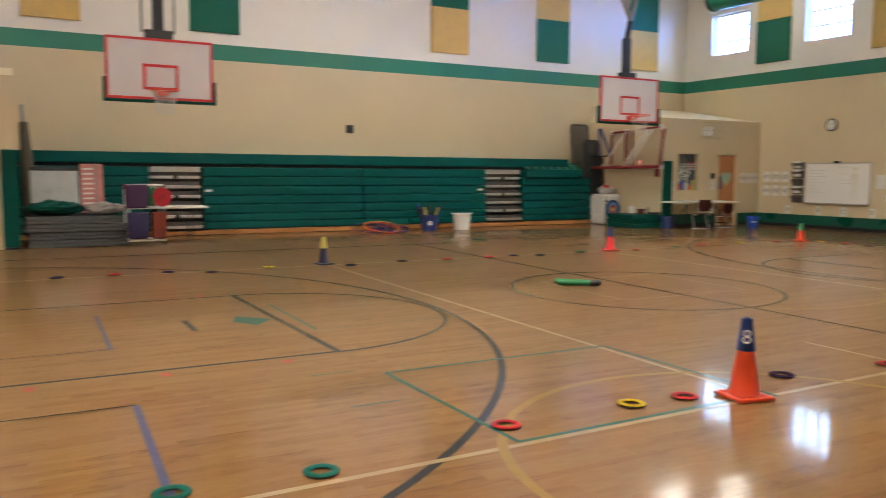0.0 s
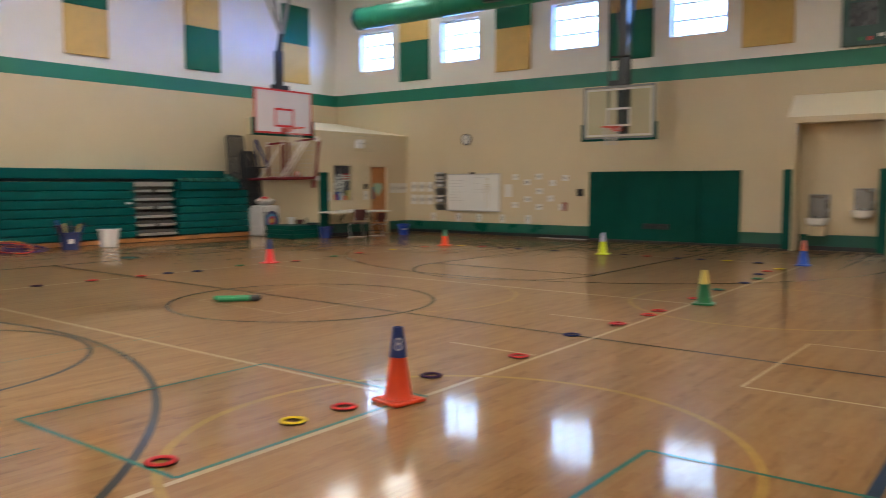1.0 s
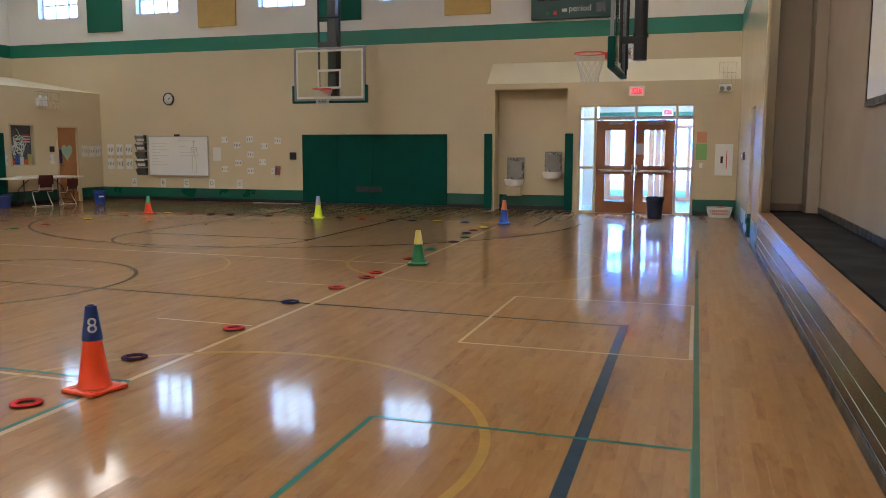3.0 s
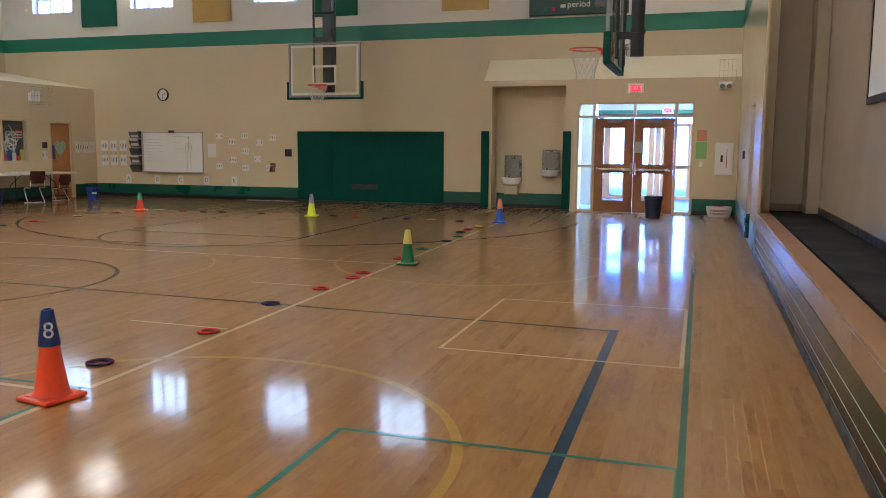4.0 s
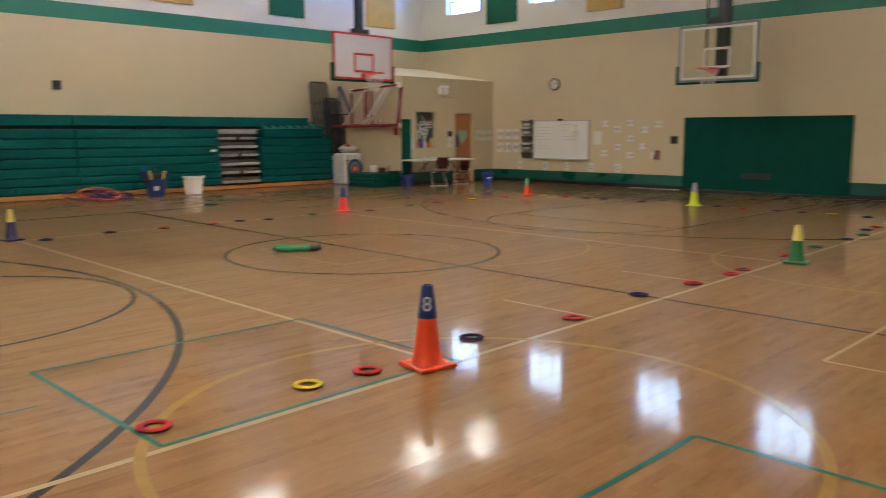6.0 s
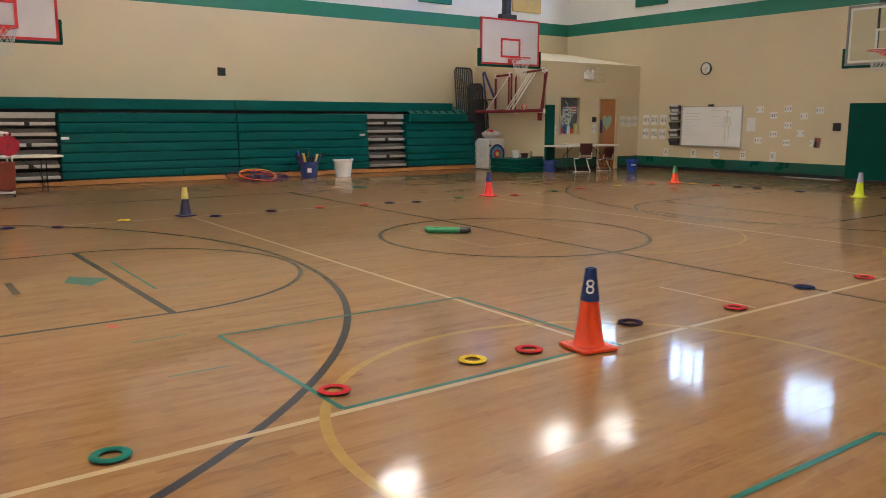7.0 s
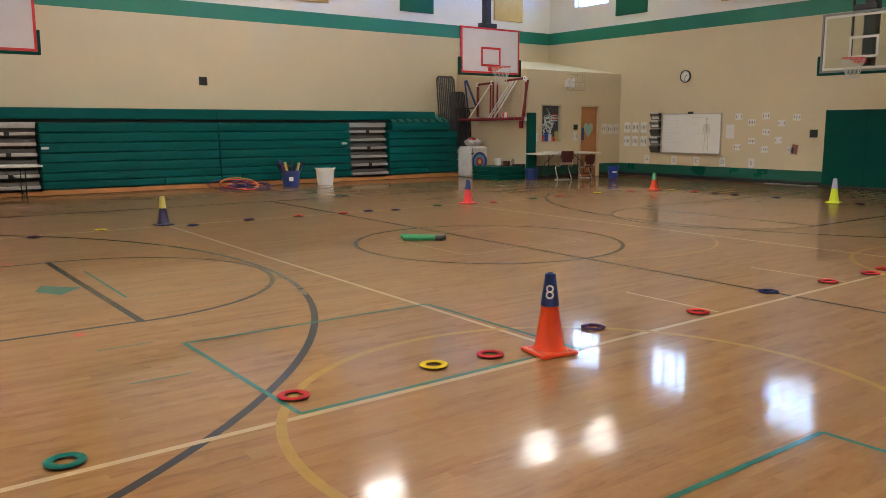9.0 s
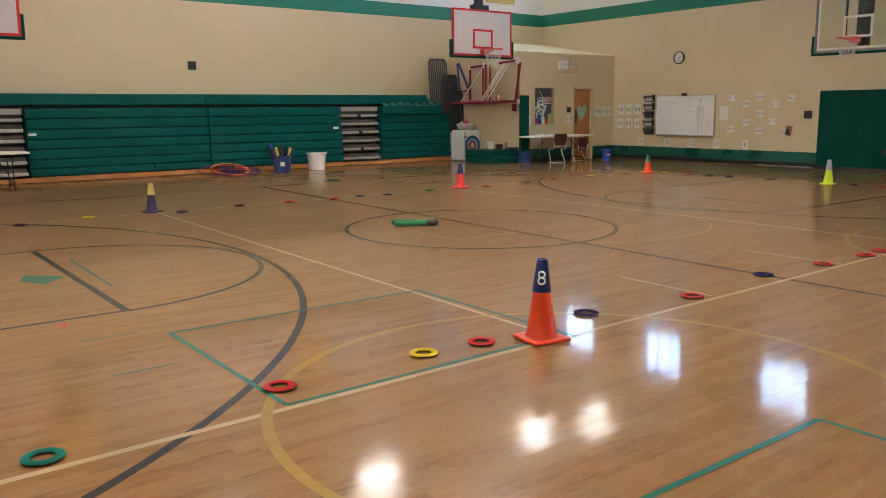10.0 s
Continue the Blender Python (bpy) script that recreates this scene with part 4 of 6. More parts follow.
def sheet(x, y, z, w, h, label, facing="n", bars=3, tilt=0.0, paper=None, name="paper_sheet"):
    """A taped sheet; facing n hangs on a wall that looks south, e on one that looks east."""
    t = new(name)
    t.empty_display_size = 0.1
    t.matrix_basis = pose(x, y, z, 0, tilt, 0) if facing == "n" else pose(x, y, z, 0, 0, 90) @ pose(0, 0, 0, 0, tilt, 0)
    tagged(t, label, "paper", "papers on the wall")
    part("sheet", box(-w / 2, w / 2, -0.006, -0.002, -h / 2, h / 2), paper or M_PAPER, t)
    if bars:
        r2 = random.Random(int(abs(x * 100 + y * 37 + z * 11)))
        ink = bmesh.new()
        for k in range(bars):
            px = -w * 0.36 + w * 0.72 * k / max(1, bars - 1) if bars > 1 else 0
            hh = h * r2.uniform(0.2, 0.5)
            box(px - w * 0.045, px + w * 0.045, -0.0085, -0.0065, -hh / 2, hh / 2, bm=ink)
        part("print", ink, M_INK, t, "small dark printed figures")["kind"] = "stuff"
    return t


for i, (x, z) in enumerate(((-12.45, 1.70), (-11.67, 1.71), (-12.06, 1.55), (-11.23, 1.53), (-10.83, 1.67), (-12.04, 1.07), (-11.29, 1.10), (-11.65, 1.30), (-11.66, 0.86), (-10.93, 0.86), (-12.46, 0.90))):
    sheet(x, N - 0.001, z, 0.20, 0.165, "small white picture card taped to the wall", bars=2 + i % 3, tilt=rr.uniform(-4, 4))
sheet(-12.69, N - 0.001, 1.31, 0.26, 0.36, "blank white sheet taped beside the whiteboard", bars=0)
sheet(-10.84, N - 0.001, 0.88, 0.16, 0.24, "dull red card curling behind a picture card", bars=0, tilt=8, paper=mat("dull_red_card", (0.30, 0.10, 0.08), 0.8))
for x in (-16.2, -15.89, -15.57):
    for z in (1.42, 1.02):
        sheet(x, N - 0.001, z, 0.22, 0.30, "white sheet with small printed rows", bars=4)
for k in range(6):
    sheet(-16.26 + 0.145 * k, N - 0.001, 1.21, 0.10, 0.11, "small tan picture card on the wall", bars=1, paper=M_FRAME)
for x, ch in zip((-15.42, -14.46, -13.70, -12.88, -12.01), "ABCDE"):
    t = sheet(x, N - 0.009, 0.50, 0.17, 0.24, "white letter card taped above the green band", bars=0, name="letter_card")
    part("letter", moved(lettering(ch, 0.15, 0.0005), Matrix.Translation((0, -0.008, 0)) @ pose(0, 0, 0, 90)), M_INK, t, "black capital letter")
for y, z in ((18.66, 1.38), (18.93, 1.37), (19.19, 1.38)):
    sheet(RX + 0.001, y, z, 0.22, 0.30, "white sheet on the equipment room wall", "e", 3)
sheet(RX + 0.001, 17.44, 1.17, 0.16, 0.26, "white notice below the dark switch plate", "e", 2)
sheet(RX + 0.001, 15.92, 1.15, 0.12, 0.26, "white notice beside the green corner pad", "e", 2)
sheet(-0.02, BY - 0.001, 1.74, 0.21, 0.24, "orange paper taped beside the doors", bars=0, paper=mat("orange_paper", (0.55, 0.24, 0.13), 0.8))
sheet(-0.02, BY - 0.001, 1.42, 0.23, 0.36, "green paper taped beside the doors", bars=0, paper=mat("green_paper", (0.22, 0.42, 0.16), 0.8))


def plate(x, y, z, s, label, facing="n", material=None):
    t = thing("wall_plate", x, y, z, label, "wall plate", "", 0 if facing == "n" else 90)
    part("cover", box(-s / 2, s / 2, -0.03, -0.001, -s / 2, s / 2, 0.006), material or M_BLACKP, t)
    part("grille", box(-s * 0.35, s * 0.35, -0.036, -0.0305, -s * 0.35, s * 0.35, 0.002), M_BLACK, t)


plate(-10.37, N, 1.27, 0.19, "black wall plate beside the green pad")
plate(W, 7.62, 2.57, 0.20, "black wall plate above the bleachers", "e")
plate(RX, 17.44, 1.43, 0.15, "dark switch plate beside the door", "e")

# fire cabinet and small fixtures by the entrance
cab = thing("fire_cabinet", 0.455, BY - 0.001, 0.90, "white recessed fire extinguisher cabinet", "cabinet")
part("cabinet_frame", box(-0.185, 0.185, -0.03, 0, 0, 0.69, 0.006), M_WHITEP, cab)
dr = part("cabinet_door", box(-0.15, 0.15, -0.042, -0.031, 0.035, 0.655, 0.004), M_WHITEP, cab)
part("handle", box(-0.07, -0.02, -0.055, -0.043, 0.27, 0.42, 0.004), M_BLACKP, dr, "black pull")
part("lettering_strip", box(0.05, 0.065, -0.0445, -0.0425, 0.15, 0.55), M_REDP, dr, "thin red vertical stripe")
sw = thing("light_switch", -0.02, BY - 0.001, 1.12, "small ivory light switch plate", "switch")
part("cover", box(-0.035, 0.035, -0.008, 0, -0.055, 0.055, 0.002), M_WHITEP, sw)
part("toggle", box(-0.006, 0.006, -0.018, -0.0085, -0.012, 0.012), M_WHITEP, sw)


def wire_cage(t, x0, x1, y0, y1, z0, z1, step=0.07):
    bm = bmesh.new()
    k = int((x1 - x0) / step)
    for i in range(k + 1):
        x = x0 + (x1 - x0) * i / k
        tube([(x, y1, z0), (x, y0, z0), (x, y0, z1), (x, y1, z1)], 0.003, 4, bm=bm)
    for z in (z0, (z0 + z1) / 2, z1):
        tube([(x0, y1, z), (x0, y0, z), (x1, y0, z), (x1, y1, z)], 0.003, 4, bm=bm)
    part("wire_cage", bm, M_CHROME, t, "thin white wire guard")


em = thing("emergency_light", 0.42, BY - 0.001, 2.72, "white emergency light with a wire guard above", "emergency light")
part("body", box(-0.13, 0.13, -0.10, 0, 0, 0.16, 0.01), M_WHITEP, em)
for sx in (-0.07, 0.07):
    part("lamp_head", rod((sx, -0.06, 0.08), (sx, -0.13, 0.06), 0.045, 0.05, 16), M_GREYP, em)
wire_cage(em, -0.14, 0.20, -0.14, -0.005, 0.17, 0.62)
em2 = thing("emergency_light", RX, 17.13, 2.55, "white emergency light in a wire guard", "emergency light", "", 90)
part("body", box(-0.15, 0.15, -0.10, -0.001, 0, 0.20, 0.01), M_WHITEP, em2)
for sx in (-0.09, 0.09):
    part("lamp_head", rod((sx, -0.06, 0.20), (sx, -0.12, 0.22), 0.04, 0.05, 16), M_WHITEP, em2)
wire_cage(em2, -0.18, 0.50, -0.15, -0.002, -0.08, 0.36, 0.085)
pull = thing("fire_alarm_pull", E - 0.001, 15.9, 1.35, "small dark red fire alarm on the east wall", "fire alarm", "", 90)
part("body", box(-0.05, 0.05, 0.001, 0.04, -0.07, 0.07, 0.006), M_BURG, pull)
part("lever", box(-0.02, 0.02, 0.051, 0.06, -0.03, 0.03), M_WHITEP, pull)

# wooden door in the east wall
d3 = thing("door_3", E + 0.13, 13.90, 0, "brown oak door set deep in the east wall", "door")
d3["kind"] = "structure"
part("door_leaf", box(-0.02, 0.02, -0.40, 0.40, 0.01, 2.08, 0.003), M_OAK, d3)
part("door_frame", box(-0.06, 0.06, -0.45, -0.405, 0, 2.148), M_OAK, d3)
part("door_frame", box(-0.06, 0.06, 0.405, 0.45, 0, 2.148), M_OAK, d3)
part("door_frame", box(-0.06, 0.06, -0.404, 0.404, 2.085, 2.148), M_OAK, d3)
part("door_handle", tube([(-0.021, -0.33, 1.0), (-0.07, -0.33, 1.0), (-0.07, -0.22, 1.0)], 0.01, 8), M_CHROME, d3, "chrome lever")

# ---- equipment room door and window ----
d4 = thing("door_4", RX - 0.06, 18.025, 0, "brown wood door with a pale green paper heart", "door")
d4["kind"] = "structure"
part("door_leaf", box(-0.02, 0.02, -0.35, 0.35, 0.008, 2.01, 0.003), mat("orange_oak_door", (0.42, 0.17, 0.055), 0.4, var=0.15, scale=3, fine=45), d4)
bm = box(-0.055, 0.075, -0.395, -0.352, 0, 2.06)
box(-0.055, 0.075, 0.352, 0.395, 0, 2.06, bm=bm)
box(-0.055, 0.075, -0.351, 0.351, 2.015, 2.06, bm=bm)
part("door_frame", bm, M_FRAME, d4)
part("door_handle", tube([(0.021, -0.29, 1.0), (0.07, -0.29, 1.0), (0.07, -0.18, 1.0)], 0.011, 8), M_CHROME, d4, "chrome lever")
ht = bmesh.new()
hv = []
for k in range(40):
    a = 2 * math.pi * k / 40
    hv.append(ht.verts.new((0.024, 0.0125 * 16 * math.sin(a) ** 3, 1.36 + 0.0155 * (13 * math.cos(a) - 5 * math.cos(2 * a) - 2 * math.cos(3 * a) - math.cos(4 * a)))))
hf = ht.faces.new(hv)
ex = bmesh.ops.extrude_face_region(ht, geom=[hf])
bmesh.ops.translate(ht, vec=(0.004, 0, 0), verts=[v for v in ex["geom"] if isinstance(v, bmesh.types.BMVert)])
part("paper_heart", ht, mat("pale_green_paper", (0.30, 0.46, 0.36), 0.8, var=0.25, scale=30), d4, "pale green patterned paper heart")
part("paper", box(0.0215, 0.025, -0.28, -0.18, 1.05, 1.42), M_NAVYBIN, d4, "dark blue paper strip")

w5 = thing("window_5", RX - 0.07, 16.475, 1.0, "office window with white line drawing and colourful clutter", "window")
w5["kind"] = "structure"
bm = box(-0.05, 0.085, -0.40, -0.365, 0, 1.07)
box(-0.05, 0.085, 0.365, 0.40, 0, 1.07, bm=bm)
box(-0.05, 0.085, -0.364, 0.364, 1.035, 1.07, bm=bm)
box(-0.05, 0.095, -0.364, 0.364, 0, 0.035, bm=bm)
part("window_frame", bm, M_FRAME, w5)
part("backing", box(-0.045, -0.02, -0.364, 0.364, 0.036, 1.034), mat("dark_blue_card", (0.05, 0.05, 0.085), 0.5, var=0.3, scale=8), w5, "dark navy card")
sq = bmesh.new()
for c in range(8):
    pts = []
    for k in range(36):
        a = 2 * math.pi * k / 36
        r = 0.10 + 0.035 * math.sin(3 * a + c) + 0.012 * c
        pts.append((-0.012, -0.06 + 0.05 * math.sin(c * 2.1) + r * math.cos(a), 0.48 + 0.12 * math.cos(c * 1.7) + 1.1 * r * math.sin(a)))
    tube(pts, 0.009, 5, True, sq)
tube([(-0.012, -0.02, 0.66), (-0.012, 0.0, 0.80), (-0.012, -0.06, 0.90), (-0.012, -0.12, 0.95)], 0.007, 5, bm=sq)
part("line_drawing", sq, M_WHITEP, w5, "white looping line drawing")
for k in range(6):
    part("stripe", box(-0.016, -0.010, 0.10, 0.33, 0.60 + k * 0.035, 0.632 + k * 0.035), M_REDP if k % 2 else M_PAPER, w5, "red or white banner stripe")
for k, (c, y0, y1, z1) in enumerate(((M_REDP, -0.33, -0.20, 0.16), (M_BLUEBIN, -0.19, -0.06, 0.24), (M_WHITEP, -0.05, 0.07, 0.20), (M_SL_YEL, 0.22, 0.33, 0.28), (M_ORANGE, 0.08, 0.21, 0.13))):
    part("book", box(-0.018, 0.02, y0, y1, 0.036, z1 + 0.036, 0.006), c, w5, "bright coloured pamphlet")
ob = part("pane", box(0.040, 0.046, -0.364, 0.364, 0.036, 1.034), M_GLASS, w5)
ob.visible_shadow = False

# ---- acoustic panels, scoreboard, duct, lamps ----
def panel(x, y, lower, upper, facing, w=1.16, z=4.71):
    t = thing("acoustic_panel", x, y, z, "two-colour green and tan fabric acoustic wall panel", "acoustic panel", "acoustic panels", 0 if facing == "n" else 90)
    part("lower_panel", box(-w / 2, w / 2, -0.06, -0.002, 0, 1.21, 0.008), lower, t, "green fabric square" if lower is M_PANELG else "tan fabric square")
    part("upper_panel", box(-w / 2, w / 2, -0.06, -0.002, 1.212, 2.42, 0.008), upper, t, "green fabric square" if upper is M_PANELG else "tan fabric square")


for x, lo in ((-16.17, M_PANELG), (-12.55, M_PANELT), (-8.95, M_PANELG), (-5.57, M_PANELT)):
    panel(x, N, lo, M_PANELT if lo is M_PANELG else M_PANELG, "n")
for y, lo in ((0.73, M_PANELT), (4.22, M_PANELG), (10.56, M_PANELT), (14.03, M_PANELG), (17.53, M_PANELT)):
    panel(W, y, lo, M_PANELT if lo is M_PANELG else M_PANELG, "e")

sb = thing("scoreboard", -2.85, N - 0.002, 4.49, "dark green electronic scoreboard with blank displays", "scoreboard")
part("cabinet", box(-1.13, 1.13, -0.14, 0, 0, 1.27, 0.015), M_SCORE, sb)
part("header", box(-1.13, 1.13, -0.16, 0, 1.30, 1.85, 0.015), M_SCORE, sb, "dark header panel")
part("divider", box(-1.13, 1.13, -0.15, 0, 1.272, 1.298), M_WHITEP, sb, "thin white trim line")
for x0, x1, z0, z1 in ((-0.98, -0.42, 0.42, 0.92), (-0.28, 0.28, 0.62, 1.08), (0.42, 0.98, 0.42, 0.92), (0.38, 0.62, 0.12, 0.34)):
    part("display", box(x0, x1, -0.148, -0.1405, z0, z1), M_SCOREB, sb, "unlit black digit window")
head = lettering("BOONE MEADOW", 0.30, 0.002)
span = max(v.co.x for v in head.verts) - min(v.co.x for v in head.verts)
moved(head, Matrix.Translation((0, -0.165, 1.545)) @ pose(0, 0, 0, 90) @ Matrix.Diagonal((2.0 / span, 1.0, 1.0, 1.0)))
part("header_lettering", head, M_PAPER, sb, "white capital lettering on the header")
part("caption", moved(lettering("period", 0.20, 0.001), Matrix.Translation((0.02, -0.146, 0.22)) @ pose(0, 0, 0, 90)), M_PAPER, sb, "white lower-case word period")
part("caption_bar", box(-0.92, -0.52, -0.146, -0.1405, 0.98, 1.08), M_PANELT, sb, "small tan team caption")
part("caption_bar", box(-0.12, 0.12, -0.146, -0.1405, 0.46, 0.52), M_PAPER, sb, "small white caption")
part("lamp", box(-0.78, -0.70, -0.148, -0.1405, 0.10, 0.18), M_GREENC, sb, "unlit green lamp")
part("lamp", box(-0.60, -0.52, -0.148, -0.1405, 0.10, 0.18), M_REDP, sb, "unlit red lamp")
part("badge", box(-0.40, -0.28, -0.146, -0.1405, 0.16, 0.23, 0.002), M_PAPER, sb, "small pale maker badge")

duct = thing("air_duct", -16.4, 17.2, 6.28, "green painted spiral air duct under the ceiling", "duct")
part("pipe", moved(lathe([(0.27, 0.0), (0.30, 0.02), (0.30, 16.0), (0.27, 16.02)], 28), pose(0, 0, 0, 0, 90, 0)), M_DUCT, duct, smooth=True)
part("end_grille", moved(lathe([(0.02, 0), (0.32, 0), (0.32, 0.12), (0.28, 0.12)], 28), Matrix.Translation((-0.1, 0, 0)) @ pose(0, 0, 0, 0, 90, 0)), M_SCORE, duct, "dark end grille")
for k in range(7):
    part("band", moved(lathe([(0.30, 0), (0.318, 0), (0.318, 0.05), (0.30, 0.05)], 28), Matrix.Translation((0.7 + 2.2 * k, 0, 0)) @ pose(0, 0, 0, 0, 90, 0)), M_DUCT, duct)
for k in range(3):
    bm = box(4.55 + 4.6 * k, 5.05 + 4.6 * k, -0.40, -0.20, -0.20, 0.16, 0.01)
    part("side_register", bm, M_SCORE, duct, "dark air register")
for k in range(6):
    part("hanger", rod((1.2 + 2.6 * k, 0, 0.30), (1.2 + 2.6 * k, 0, TOP - 6.28), 0.008, n=6), M_BLACK, duct)


def high_bay(x, y, watts=LAMP_WATTS, z=7.35, up=1.2, size=1.0):
    t = thing("ceiling_lamp", x, y, z, "unseen lit high-bay ceiling lamp, many of them added as fill", "ceiling lamp", "ceiling lamps")
    part("housing", box(-0.46 * size, 0.46 * size, -0.82 * size, 0.82 * size, 0.03, 0.12, 0.01), M_WHITEP, t)
    part("lens", box(-0.42 * size, 0.42 * size, -0.78 * size, 0.78 * size, 0.012, 0.0285), M_LAMP, t, "glowing warm lens")
    part("hanger", rod((0, -0.4, 0.12), (0, -0.4, TOP - z), 0.006, n=6), M_BLACK, t)
    part("hanger", rod((0, 0.4, 0.12), (0, 0.4, TOP - z), 0.006, n=6), M_BLACK, t)
    li = bpy.data.lights.new("lamp_light", "AREA")
    li.shape, li.size, li.size_y, li.energy, li.color = "RECTANGLE", 0.8 * size, 1.5 * size, watts, (1.0, 0.995, 0.965)
    lo = new("lamp_light", li)
    lo.matrix_basis = pose(x, y, z + 0.005)
    # added upward fill, bounced off the ceiling to lift the upper walls
    ul = bpy.data.lights.new("fill_uplight", "AREA")
    ul.shape, ul.size, ul.size_y, ul.energy, ul.color = "RECTANGLE", 0.55 * size, 1.15 * size, watts * up, (1.0, 0.995, 0.965)
    uo = new("fill_uplight", ul)
    uo.matrix_basis = pose(x, y, z + 0.13, 180)
    return t


for y, k in ((-6.0, 0.25), (-2.0, 0.25), (2.4, 0.75), (6.4, 1.5), (10.3, 1.3), (15.6, 0.6), (17.6, 0.42)):
    high_bay(-15.8 if y < 17 else -15.4, y, k * LAMP_WATTS, 7.35, 0.8 if y < 10 else (1.6 if y < 12 else 2.6), 0.7)
# unseen fixtures added as fill, placed clear of the floor reflections in view
for x in (-9.6, -4.6, -0.6):
    for y in (-6.0, -0.5, 5.5):
        high_bay(x, y, (0.45 if x > -2 else 0.80) * LAMP_WATTS, 6.7, 6.5 if x > -2 else 4.6)
# more unseen fill fixtures, added to brighten the north end
for x, y, k, up in ((-11.0, 10.0, 4.6, 0.7), (-4.6, 11.0, 0.35, 1.8), (-0.6, 11.0, 0.45, 6.5), (-0.6, 16.0, 0.45, 6.0)):
    high_bay(x, y, k * LAMP_WATTS, 6.7, up)


# ---- basketball goals ----
def net_mesh(r0=0.225, r1=0.13, h=0.42, strands=12):
    bm = bmesh.new()
    rows = 5
    for s in range(strands):
        for way in (1, -1):
            pts = []
            for k in range(rows + 1):
                f = k / rows
                r = r0 + (r1 - r0) * min(1, f * 1.25)
                a = 2 * math.pi * (s + way * k * 0.5) / strands
                pts.append((r * math.cos(a), r * math.sin(a), -h * f))
            tube(pts, 0.004, 4, bm=bm)
    return bm


def goal(x, y, rim_z, turn, w, h, low, style, mast, label):
    """A ceiling-hung goal; the board stands at local y 0, the rim reaches to -y. low: the board's lower edge above the rim."""
    t = thing("basketball_hoop", x, y, rim_z, label, "basketball hoop", "basketball hoops", turn)
    b0, b1 = low, low + h
    if style == "white":
        part("backboard", box(-w / 2, w / 2, 0, 0.035, b0, b1, 0.006), M_WHITE, t, "white painted board")
        edge, square, ew = M_REDP, M_REDP, 0.045
    else:
        part("backboard", box(-w / 2 + 0.03, w / 2 - 0.03, 0.008, 0.022, b0 + 0.03, b1 - 0.03), M_ACRYL, t, "clear glass board")
        edge, square, ew = M_EDGE, M_PAPER, 0.04
    bm = bmesh.new()
    for x0, x1, z0, z1 in ((-w / 2, w / 2, b0, b0 + ew), (-w / 2, w / 2, b1 - ew, b1), (-w / 2, -w / 2 + ew, b0 + ew, b1 - ew), (w / 2 - ew, w / 2, b0 + ew, b1 - ew)):
        box(x0, x1, -0.006, 0.040, z0, z1, 0, bm)
    part("board_edge", bm, edge, t, "red painted border" if style == "white" else "silver metal edge")
    if style == "glass":
        bm = bmesh.new()
        i = 0.055
        for x0, x1, z0, z1 in ((-w / 2 + i, w / 2 - i, b0 + i, b0 + i + 0.045), (-w / 2 + i, w / 2 - i, b1 - i - 0.045, b1 - i), (-w / 2 + i, -w / 2 + i + 0.045, b0 + i + 0.045, b1 - i - 0.045), (w / 2 - i - 0.045, w / 2 - i, b0 + i + 0.045, b1 - i - 0.045)):
            box(x0, x1, 0.002, 0.0075, z0, z1, 0, bm)
        part("border_line", bm, M_PAPER, t, "white border line")
    bm = bmesh.new()
    q, z0, z1, lw = 0.305, 0.03, 0.48, 0.05
    for a in ((-q, q, z1 - lw, z1), (-q, -q + lw, z0, z1 - lw), (q - lw, q, z0, z1 - lw), (-q, q, z0 - 0.0, z0 + lw)):
        box(a[0], a[1], -0.008 if style == "white" else 0.001, -0.001 if style == "white" else 0.0075, a[2], a[3], 0, bm)
    part("target_square", bm, square, t, "red target square" if style == "white" else "white target square")
    pad = box(-w / 2 - 0.05, w / 2 + 0.05, -0.03, 0.07, b0 - 0.055, b0 - 0.002, 0.015)
    for s in (-1, 1):
        box(s * (w / 2 + 0.002), s * (w / 2 + 0.05), -0.03, 0.07, b0 - 0.01, b0 + 0.36, 0.012, pad)
    part("edge_pad", pad, M_PAD_D, t, "dark green edge padding")
    ring = bmesh.new()
    tube([(0.228 * math.cos(2 * math.pi * k / 32), -0.38 + 0.228 * math.sin(2 * math.pi * k / 32), 0) for k in range(32)], 0.010, 8, True, ring)
    rim = part("rim", ring, M_RIM, t, "orange red rim", True)
    br = box(-0.09, 0.09, -0.16, -0.007, -0.09, 0.005, 0.008)
    for s in (-1, 1):
        rod((s * 0.08, -0.05, -0.02), (s * 0.16, -0.21, -0.01), 0.008, n=6, bm=br)
        rod((s * 0.07, -0.05, -0.08), (s * 0.15, -0.20, -0.015), 0.008, n=6, bm=br)
    part("rim_bracket", br, M_RIM, t, "orange red bracket")
    nt = net_mesh()
    moved(nt, Matrix.Translation((0, -0.38, -0.008)))
    part("net", nt, M_NET, t, "white nylon net")
    up = TOP - rim_z
    if mast == "wall":
        part("mast", box(-0.09, 0.09, 0.10, 0.24, b1 - 0.4, up, 0.01), M_BLACK, t, "black steel mast")
        part("head_bracket", box(-0.24, 0.24, 0.06, 0.20, b1 + 0.01, b1 + 0.16, 0.008), M_BLACK, t)
        for s in (-1, 1):
            part("side_pole", rod((s * 0.28, 0.15, b1 + 0.12), (s * 0.28, 0.15, up), 0.022), M_GREYP, t, "thin grey pole")
    elif mast == "fork":
        part("mast", box(-0.09, 0.09, 0.10, 0.24, b1 - 0.4, b1 + 0.95, 0.01), M_BLACK, t, "black steel mast")
        part("head_bracket", box(-0.24, 0.24, 0.06, 0.20, b1 + 0.01, b1 + 0.12, 0.008), M_BLACK, t)
